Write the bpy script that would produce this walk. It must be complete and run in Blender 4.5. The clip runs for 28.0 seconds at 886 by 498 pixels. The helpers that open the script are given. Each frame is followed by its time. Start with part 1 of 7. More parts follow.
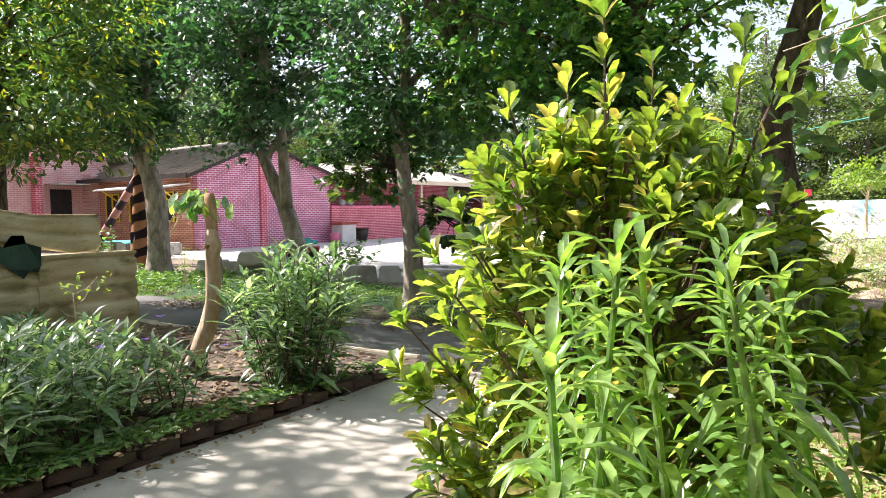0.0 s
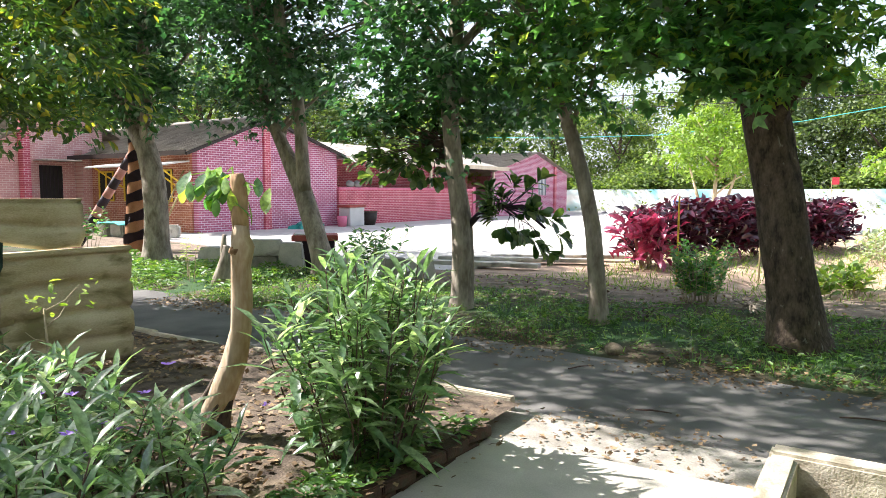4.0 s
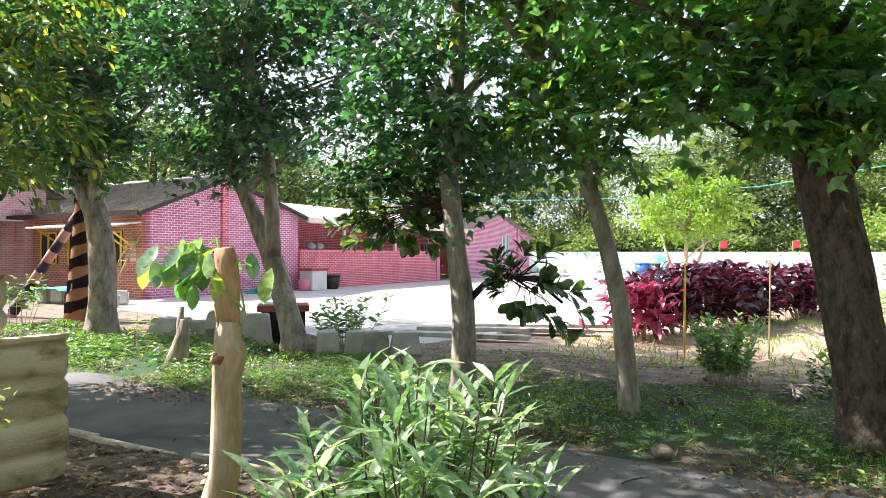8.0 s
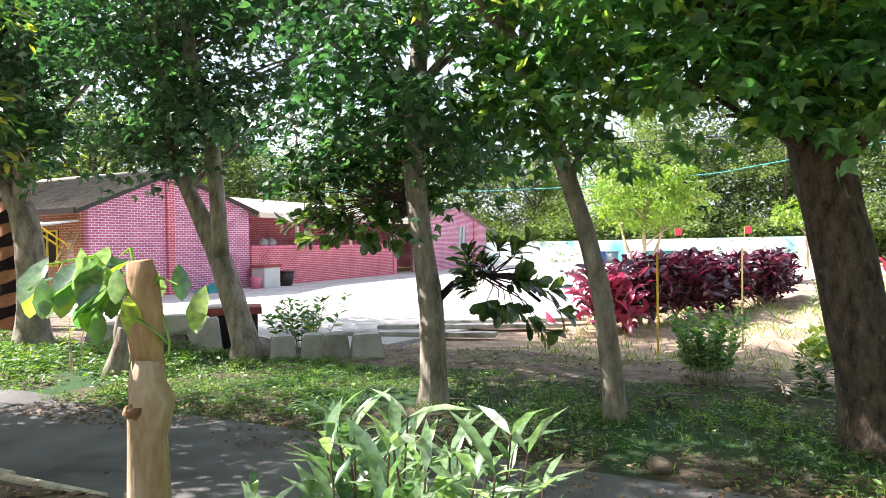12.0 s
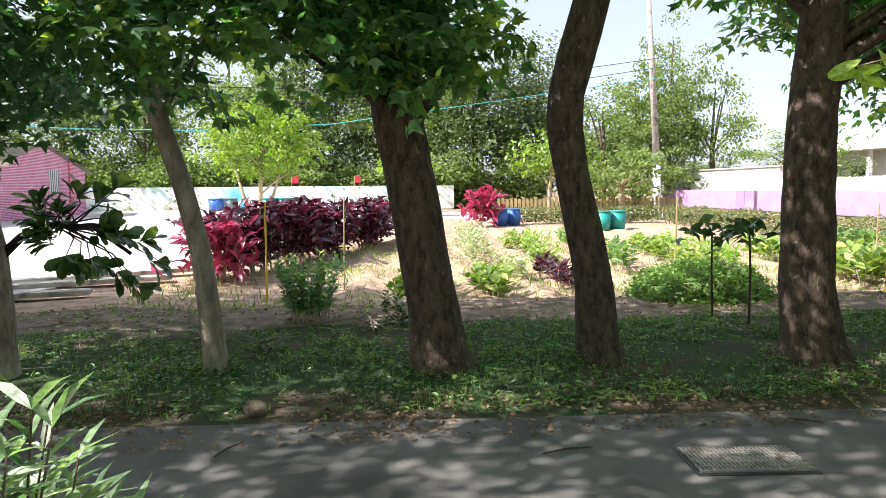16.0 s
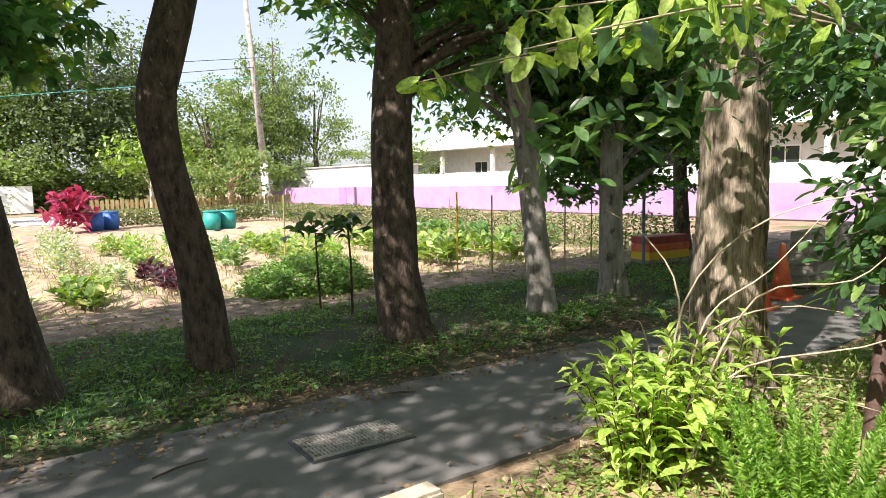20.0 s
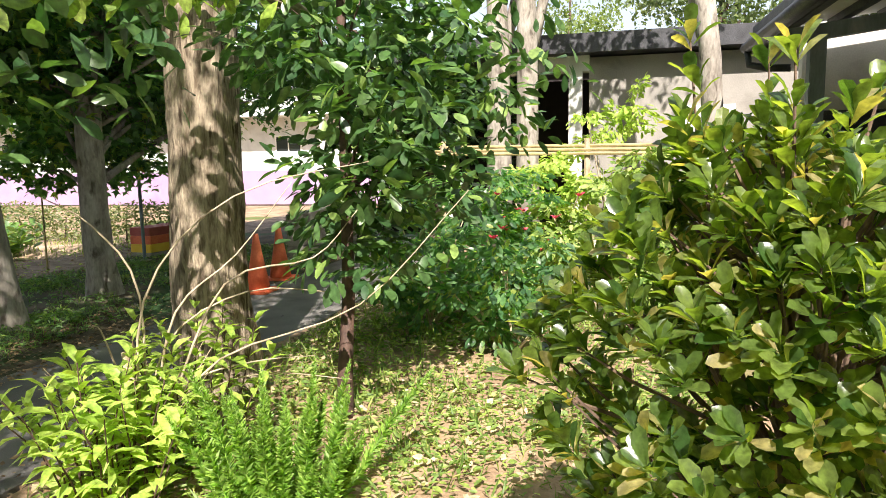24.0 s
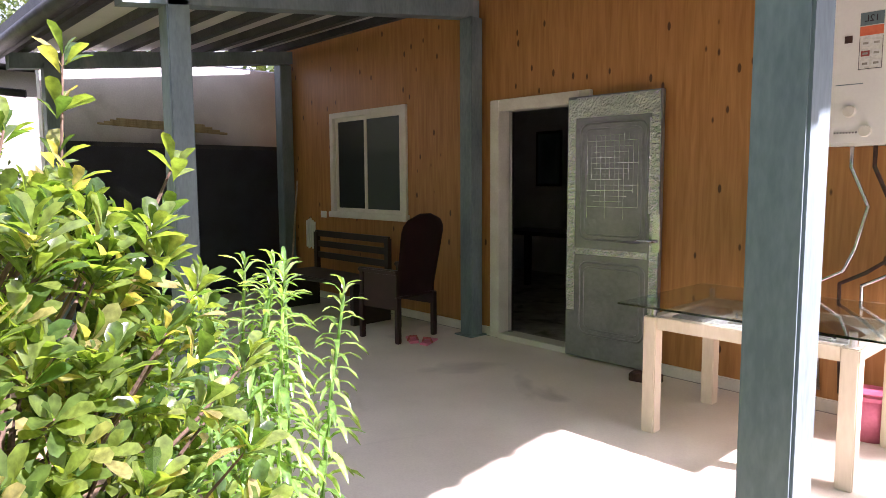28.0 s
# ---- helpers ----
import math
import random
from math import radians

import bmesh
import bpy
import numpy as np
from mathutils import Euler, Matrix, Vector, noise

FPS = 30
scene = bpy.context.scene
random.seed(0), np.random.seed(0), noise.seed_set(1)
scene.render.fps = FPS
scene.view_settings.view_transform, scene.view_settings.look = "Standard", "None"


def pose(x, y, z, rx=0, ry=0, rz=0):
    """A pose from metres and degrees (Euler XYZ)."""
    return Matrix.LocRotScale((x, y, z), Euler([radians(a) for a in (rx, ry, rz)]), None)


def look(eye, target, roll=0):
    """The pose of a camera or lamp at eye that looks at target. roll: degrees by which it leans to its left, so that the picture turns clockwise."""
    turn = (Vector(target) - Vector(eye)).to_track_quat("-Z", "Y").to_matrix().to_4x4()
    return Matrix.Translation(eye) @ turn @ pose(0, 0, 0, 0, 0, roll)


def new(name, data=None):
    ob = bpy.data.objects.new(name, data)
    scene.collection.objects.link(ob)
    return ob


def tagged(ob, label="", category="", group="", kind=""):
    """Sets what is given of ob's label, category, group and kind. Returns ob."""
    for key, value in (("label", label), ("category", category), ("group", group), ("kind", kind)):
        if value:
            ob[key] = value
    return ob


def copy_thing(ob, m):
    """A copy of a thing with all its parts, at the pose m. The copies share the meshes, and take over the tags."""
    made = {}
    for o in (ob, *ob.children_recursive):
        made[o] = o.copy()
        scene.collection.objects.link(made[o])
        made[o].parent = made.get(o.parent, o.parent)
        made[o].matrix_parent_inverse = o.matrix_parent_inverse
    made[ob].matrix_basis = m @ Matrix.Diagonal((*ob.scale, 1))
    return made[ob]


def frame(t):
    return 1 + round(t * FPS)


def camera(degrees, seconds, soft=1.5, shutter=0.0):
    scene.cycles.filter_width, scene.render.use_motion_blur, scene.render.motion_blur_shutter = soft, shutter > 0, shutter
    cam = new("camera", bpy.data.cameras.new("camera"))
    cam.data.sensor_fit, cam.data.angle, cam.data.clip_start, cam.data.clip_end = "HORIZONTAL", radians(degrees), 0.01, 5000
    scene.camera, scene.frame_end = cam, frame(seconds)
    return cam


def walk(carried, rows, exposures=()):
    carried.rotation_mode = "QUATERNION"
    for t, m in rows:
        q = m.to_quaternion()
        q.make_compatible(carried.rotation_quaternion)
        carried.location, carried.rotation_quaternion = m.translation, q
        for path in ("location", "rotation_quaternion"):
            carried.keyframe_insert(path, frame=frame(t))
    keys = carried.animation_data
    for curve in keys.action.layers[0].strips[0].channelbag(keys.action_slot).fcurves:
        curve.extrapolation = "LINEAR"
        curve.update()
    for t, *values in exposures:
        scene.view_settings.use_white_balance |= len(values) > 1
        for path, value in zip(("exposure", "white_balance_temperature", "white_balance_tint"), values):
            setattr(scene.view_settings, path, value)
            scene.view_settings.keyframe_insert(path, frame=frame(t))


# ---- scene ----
cam = camera(66.3, 28.0, 0.5)
EXPOSURES = [(0, 1.40, 6450, 19), (3, 1.46, 6350, 14), (6, 1.58, 6200, 15), (8, 1.64, 6200, 17), (11, 1.64, 6250, 17), (14, 1.48, 6250, 16), (16, 1.27, 6300, 16), (18, 1.30, 6350, 17), (20, 1.13, 6450, 17), (22, 1.12, 6700, 15),
             (24, 1.28, 6800, 15), (25.5, 1.60, 6450, 19), (27, 1.94, 6150, 31), (28, 2.10, 6000, 38)]
ROWS = [
    (0, 0.400, -0.400, 1.325, -3.15, 0.80, 33.40),
    (0.5, 0.240, -0.295, 1.325, -2.90, -0.20, 34.90),
    (1, 0.070, -0.185, 1.327, -3.65, -1.00, 38.20),
    (1.5, -0.130, -0.080, 1.327, -4.20, -1.40, 36.20),
    (2, -0.325, 0.015, 1.332, -6.40, -1.35, 36.20),
    (2.5, -0.500, 0.165, 1.345, -3.60, -1.50, 39.10),
    (3, -0.685, 0.300, 1.355, -5.35, -1.50, 37.60),
    (3.5, -0.870, 0.410, 1.370, -5.30, -0.60, 34.60),
    (5.5, -1.352, 0.690, 1.400, -3.83, 0.06, 31.83),
    (6, -1.453, 0.742, 1.389, -6.14, -0.71, 29.79),
    (6.5, -1.546, 0.854, 1.405, -4.21, -0.99, 26.66),
    (7, -1.626, 0.938, 1.420, -2.59, -1.23, 24.99),
    (7.5, -1.800, 1.009, 1.443, -0.28, 0.50, 26.04),
    (8, -1.933, 1.108, 1.462, 0.49, -0.15, 29.36),
    (8.5, -2.013, 1.240, 1.450, 2.09, -1.34, 32.90),
    (9, -2.106, 1.318, 1.439, 0.95, -1.25, 32.16),
    (9.5, -2.198, 1.343, 1.433, 1.70, -0.80, 32.25),
    (10, -2.258, 1.384, 1.428, 1.23, -1.01, 34.94),
    (10.5, -2.273, 1.473, 1.435, 1.42, -1.47, 34.93),
    (11, -2.269, 1.528, 1.479, 0.41, -1.52, 33.78),
    (11.5, -2.300, 1.562, 1.512, 0.43, -0.13, 29.31),
    (13.5, -2.298, 1.544, 1.495, -3.39, 0.87, 17.87),
    (14, -2.283, 1.531, 1.500, -3.79, 0.88, 13.86),
    (14.5, -2.257, 1.531, 1.502, -3.76, 0.69, 9.68),
    (15, -2.238, 1.524, 1.503, -4.83, 0.59, 3.30),
    (15.5, -2.188, 1.567, 1.511, -4.97, 0.71, -0.72),
    (16, -2.120, 1.606, 1.516, -5.13, 0.45, -5.57),
    (16.5, -2.077, 1.635, 1.514, -4.64, -0.16, -6.82),
    (17, -2.072, 1.661, 1.511, -4.65, 0.23, -10.49),
    (17.5, -2.080, 1.638, 1.521, -4.68, 0.89, -16.94),
    (18, -2.070, 1.626, 1.524, -5.65, 0.72, -23.44),
    (18.5, -2.075, 1.630, 1.528, -5.33, 0.67, -26.79),
    (19, -2.082, 1.623, 1.532, -5.66, 0.96, -29.94),
    (19.5, -2.082, 1.621, 1.532, -5.75, 1.02, -33.97),
    (20, -2.056, 1.599, 1.536, -5.77, 1.18, -37.52),
    (20.5, -2.012, 1.563, 1.538, -5.80, 0.43, -41.19),
    (22.5, -1.694, 1.460, 1.469, -6.56, 0.82, -51.53),
    (23, -1.664, 1.513, 1.479, -7.06, 1.17, -59.24),
    (23.5, -1.620, 1.557, 1.478, -7.41, 0.89, -67.32),
    (24, -1.589, 1.575, 1.480, -7.47, 1.07, -76.50),
    (24.5, -1.547, 1.578, 1.476, -8.06, 0.98, -88.78),
    (25, -1.506, 1.531, 1.480, -8.09, 0.73, -98.75),
    (25.5, -1.512, 1.444, 1.486, -7.62, 0.09, -104.87),
    (26, -1.525, 1.382, 1.480, -7.66, -0.21, -108.53),
    (26.5, -1.522, 1.340, 1.492, -7.51, -0.11, -117.15),
    (27, -1.515, 1.323, 1.499, -6.50, -0.10, -124.93),
    (27.5, -1.519, 1.319, 1.503, -5.95, 0.29, -129.62),
    (28, -1.527, 1.325, 1.505, -5.92, 0.32, -132.62),
]
walk(cam, [(t, pose(x, y, z, 90 + pitch, roll, yaw)) for t, x, y, z, pitch, roll, yaw in ROWS], EXPOSURES)

# ---- world and sun ----
TO_SUN = Vector((-0.68, -0.20, 0.70)).normalized()
world = bpy.data.worlds.new("sky")
scene.world = world
world.use_nodes = True
wn = world.node_tree.nodes
sky = wn.new("ShaderNodeTexSky")
sky.sky_type = 'NISHITA'
sky.sun_disc = False
sky.sun_elevation = math.asin(TO_SUN.z)
sky.sun_rotation = math.atan2(TO_SUN.x, TO_SUN.y)
sky.air_density, sky.dust_density = 1.0, 2.0
wn["Background"].inputs["Strength"].default_value = 0.09
haze = wn.new("ShaderNodeMixRGB")
haze.inputs["Fac"].default_value = 0.4
haze.inputs["Color2"].default_value = (6.2, 6.5, 6.9, 1)
world.node_tree.links.new(sky.outputs["Color"], haze.inputs["Color1"])
world.node_tree.links.new(haze.outputs["Color"], wn["Background"].inputs["Color"])
sun = new("sun", bpy.data.lights.new("sun", 'SUN'))
sun.data.energy, sun.data.angle, sun.data.color = 5.0, radians(0.6), (1.0, 0.95, 0.88)
sun.matrix_world = look(TO_SUN * 60, (0, 0, 0))

# ---- materials ----


def nodes_of(name):
    m = bpy.data.materials.new(name)
    m.use_nodes = True
    return m, m.node_tree.nodes, m.node_tree.links


def surface(name, a, b, scale=6.0, rough=0.8, metal=0.0, bump=0.3, fine=60.0, stretch=(1, 1, 1), stain=None, stain_scale=0.8, stain_at=0.55, spec=0.4):
    """Two mixed colours with coarse and fine noise, an optional stain colour, and relief."""
    m, n, l = nodes_of(name)
    p = n["Principled BSDF"]
    p.inputs["Roughness"].default_value, p.inputs["Metallic"].default_value = rough, metal
    p.inputs["Specular IOR Level"].default_value = spec
    tc, mp = n.new("ShaderNodeTexCoord"), n.new("ShaderNodeMapping")
    mp.inputs["Scale"].default_value = stretch
    l.new(tc.outputs["Object"], mp.inputs["Vector"])
    big, small = n.new("ShaderNodeTexNoise"), n.new("ShaderNodeTexNoise")
    big.inputs["Scale"].default_value, big.inputs["Detail"].default_value = scale, 6
    small.inputs["Scale"].default_value, small.inputs["Detail"].default_value = fine, 3
    for t in (big, small):
        l.new(mp.outputs["Vector"], t.inputs["Vector"])
    add = n.new("ShaderNodeMath")
    add.operation = 'MULTIPLY_ADD'
    add.inputs[1].default_value = 0.45
    l.new(small.outputs["Fac"], add.inputs[0])
    l.new(big.outputs["Fac"], add.inputs[2])
    ramp = n.new("ShaderNodeValToRGB")
    ramp.color_ramp.elements[0].position, ramp.color_ramp.elements[1].position = 0.52, 0.92
    ramp.color_ramp.elements[0].color, ramp.color_ramp.elements[1].color = (*a, 1), (*b, 1)
    l.new(add.outputs[0], ramp.inputs["Fac"])
    out = ramp.outputs["Color"]
    if stain:
        st = n.new("ShaderNodeTexNoise")
        st.inputs["Scale"].default_value, st.inputs["Detail"].default_value, st.inputs["Distortion"].default_value = stain_scale, 8, 0.6
        l.new(mp.outputs["Vector"], st.inputs["Vector"])
        sr = n.new("ShaderNodeValToRGB")
        sr.color_ramp.elements[0].position, sr.color_ramp.elements[1].position = stain_at, stain_at + 0.14
        l.new(st.outputs["Fac"], sr.inputs["Fac"])
        mix = n.new("ShaderNodeMixRGB")
        mix.inputs["Color2"].default_value = (*stain, 1)
        l.new(sr.outputs["Color"], mix.inputs["Fac"])
        l.new(out, mix.inputs["Color1"])
        out = mix.outputs["Color"]
    l.new(out, p.inputs["Base Color"])
    if bump:
        bp = n.new("ShaderNodeBump")
        bp.inputs["Strength"].default_value, bp.inputs["Distance"].default_value = bump, 0.02
        l.new(add.outputs[0], bp.inputs["Height"])
        l.new(bp.outputs["Normal"], p.inputs["Normal"])
    return m


def leafy(name, a, b, trans=0.4, rough=0.45, tint=(1.5, 1.7, 0.5), odd=None, mottle=45.0, coat=0.0):
    """A leaf: colour varies leaf by leaf, light passes through."""
    m, n, l = nodes_of(name)
    p = n["Principled BSDF"]
    p.inputs["Roughness"].default_value = rough
    p.inputs["Specular IOR Level"].default_value = 0.9
    p.inputs["Coat Weight"].default_value, p.inputs["Coat Roughness"].default_value = coat, 0.22
    g = n.new("ShaderNodeNewGeometry")
    oi = n.new("ShaderNodeObjectInfo")
    ad = n.new("ShaderNodeMath")
    ad.operation = 'ADD'
    l.new(g.outputs["Random Per Island"], ad.inputs[0])
    l.new(oi.outputs["Random"], ad.inputs[1])
    fr = n.new("ShaderNodeMath")
    fr.operation = 'FRACT'
    l.new(ad.outputs[0], fr.inputs[0])
    ramp = n.new("ShaderNodeValToRGB")
    ramp.color_ramp.elements[0].color, ramp.color_ramp.elements[1].color = (*a, 1), (*b, 1)
    if odd:
        for at, col in ((.86, b), (.93, odd)):
            ramp.color_ramp.elements.new(at).color = (*col, 1)
        ramp.color_ramp.elements[-1].color = (*odd, 1)
    l.new(fr.outputs[0], ramp.inputs["Fac"])
    tc, spots = n.new("ShaderNodeTexCoord"), n.new("ShaderNodeTexNoise")
    spots.inputs["Scale"].default_value, spots.inputs["Detail"].default_value = mottle, 5
    l.new(tc.outputs["Object"], spots.inputs["Vector"])
    span = n.new("ShaderNodeMapRange")
    span.inputs["From Min"].default_value, span.inputs["From Max"].default_value = 0.32, 0.68
    span.inputs["To Min"].default_value, span.inputs["To Max"].default_value = 0.62, 1.42
    l.new(spots.outputs["Fac"], span.inputs["Value"])
    tone = n.new("ShaderNodeVectorMath")
    tone.operation = 'SCALE'
    l.new(ramp.outputs["Color"], tone.inputs[0])
    l.new(span.outputs["Result"], tone.inputs["Scale"])
    ruffle = n.new("ShaderNodeBump")
    ruffle.inputs["Strength"].default_value, ruffle.inputs["Distance"].default_value = 0.35, 0.004
    l.new(spots.outputs["Fac"], ruffle.inputs["Height"])
    l.new(ruffle.outputs["Normal"], p.inputs["Normal"])
    l.new(tone.outputs["Vector"], p.inputs["Base Color"])
    tr = n.new("ShaderNodeBsdfTranslucent")
    mul = n.new("ShaderNodeMixRGB")
    mul.blend_type = 'MULTIPLY'
    mul.inputs["Fac"].default_value = 1
    mul.inputs["Color2"].default_value = (*tint, 1)
    l.new(tone.outputs["Vector"], mul.inputs["Color1"])
    l.new(mul.outputs["Color"], tr.inputs["Color"])
    mx = n.new("ShaderNodeMixShader")
    mx.inputs["Fac"].default_value = trans
    l.new(p.outputs["BSDF"], mx.inputs[1])
    l.new(tr.outputs["BSDF"], mx.inputs[2])
    l.new(mx.outputs["Shader"], n["Material Output"].inputs["Surface"])
    return m


def bricks(name, a, b, mortar, axis, scale=1.0):
    """Painted brickwork; axis is the wall's own direction, 'x' or 'y'."""
    m, n, l = nodes_of(name)
    p = n["Principled BSDF"]
    p.inputs["Roughness"].default_value = 0.85
    tc, sep, comb = n.new("ShaderNodeTexCoord"), n.new("ShaderNodeSeparateXYZ"), n.new("ShaderNodeCombineXYZ")
    l.new(tc.outputs["Object"], sep.inputs[0])
    l.new(sep.outputs["X" if axis == 'x' else "Y"], comb.inputs["X"])
    l.new(sep.outputs["Z"], comb.inputs["Y"])
    br = n.new("ShaderNodeTexBrick")
    br.inputs["Scale"].default_value = scale
    br.inputs["Brick Width"].default_value, br.inputs["Row Height"].default_value = 0.23, 0.078
    br.inputs["Mortar Size"].default_value, br.inputs["Mortar Smooth"].default_value = 0.012, 0.35
    br.inputs["Color1"].default_value, br.inputs["Color2"].default_value, br.inputs["Mortar"].default_value = (*a, 1), (*b, 1), (*mortar, 1)
    l.new(comb.outputs[0], br.inputs["Vector"])
    no = n.new("ShaderNodeTexNoise")
    no.inputs["Scale"].default_value, no.inputs["Detail"].default_value = 1.6, 8
    l.new(tc.outputs["Object"], no.inputs["Vector"])
    mx = n.new("ShaderNodeMixRGB")
    mx.blend_type = 'OVERLAY'
    mx.inputs["Fac"].default_value = 0.5
    l.new(br.outputs["Color"], mx.inputs["Color1"])
    l.new(no.outputs["Fac"], mx.inputs["Color2"])
    l.new(mx.outputs["Color"], p.inputs["Base Color"])
    bp = n.new("ShaderNodeBump")
    bp.inputs["Strength"].default_value, bp.inputs["Distance"].default_value, bp.invert = 0.6, 0.02, True
    l.new(br.outputs["Fac"], bp.inputs["Height"])
    l.new(bp.outputs["Normal"], p.inputs["Normal"])
    return m


def wood_panel(name):
    """Printed timber wall panel: narrow upright boards with grain and dark knots."""
    m, n, l = nodes_of(name)
    p = n["Principled BSDF"]
    p.inputs["Roughness"].default_value = 0.5
    tc, mp = n.new("ShaderNodeTexCoord"), n.new("ShaderNodeMapping")
    l.new(tc.outputs["Object"], mp.inputs["Vector"])
    mp.inputs["Scale"].default_value = (13, 1, 0.9)
    gr = n.new("ShaderNodeTexNoise")
    gr.inputs["Scale"].default_value, gr.inputs["Detail"].default_value, gr.inputs["Distortion"].default_value = 2.6, 7, 0.5
    l.new(mp.outputs[0], gr.inputs["Vector"])
    ramp = n.new("ShaderNodeValToRGB")
    ramp.color_ramp.elements[0].position, ramp.color_ramp.elements[1].position = 0.3, 0.72
    ramp.color_ramp.elements[0].color, ramp.color_ramp.elements[1].color = (0.33, 0.14, 0.032, 1), (0.47, 0.225, 0.062, 1)
    l.new(gr.outputs["Fac"], ramp.inputs["Fac"])
    kmp = n.new("ShaderNodeMapping")
    kmp.inputs["Scale"].default_value = (8.5, 1, 3.6)
    l.new(tc.outputs["Object"], kmp.inputs["Vector"])
    vo = n.new("ShaderNodeTexVoronoi")
    vo.voronoi_dimensions = '3D'
    vo.inputs["Scale"].default_value = 1.0
    l.new(kmp.outputs[0], vo.inputs["Vector"])
    kr = n.new("ShaderNodeValToRGB")
    kr.color_ramp.elements[0].position, kr.color_ramp.elements[1].position = 0.09, 0.13
    kr.color_ramp.elements[0].color, kr.color_ramp.elements[1].color = (0.09, 0.03, 0.01, 1), (1, 1, 1, 1)
    l.new(vo.outputs["Distance"], kr.inputs["Fac"])
    mx = n.new("ShaderNodeMixRGB")
    mx.blend_type = 'MULTIPLY'
    mx.inputs["Fac"].default_value = 0.85
    l.new(ramp.outputs["Color"], mx.inputs["Color1"])
    l.new(kr.outputs["Color"], mx.inputs["Color2"])
    l.new(mx.outputs["Color"], p.inputs["Base Color"])
    return m


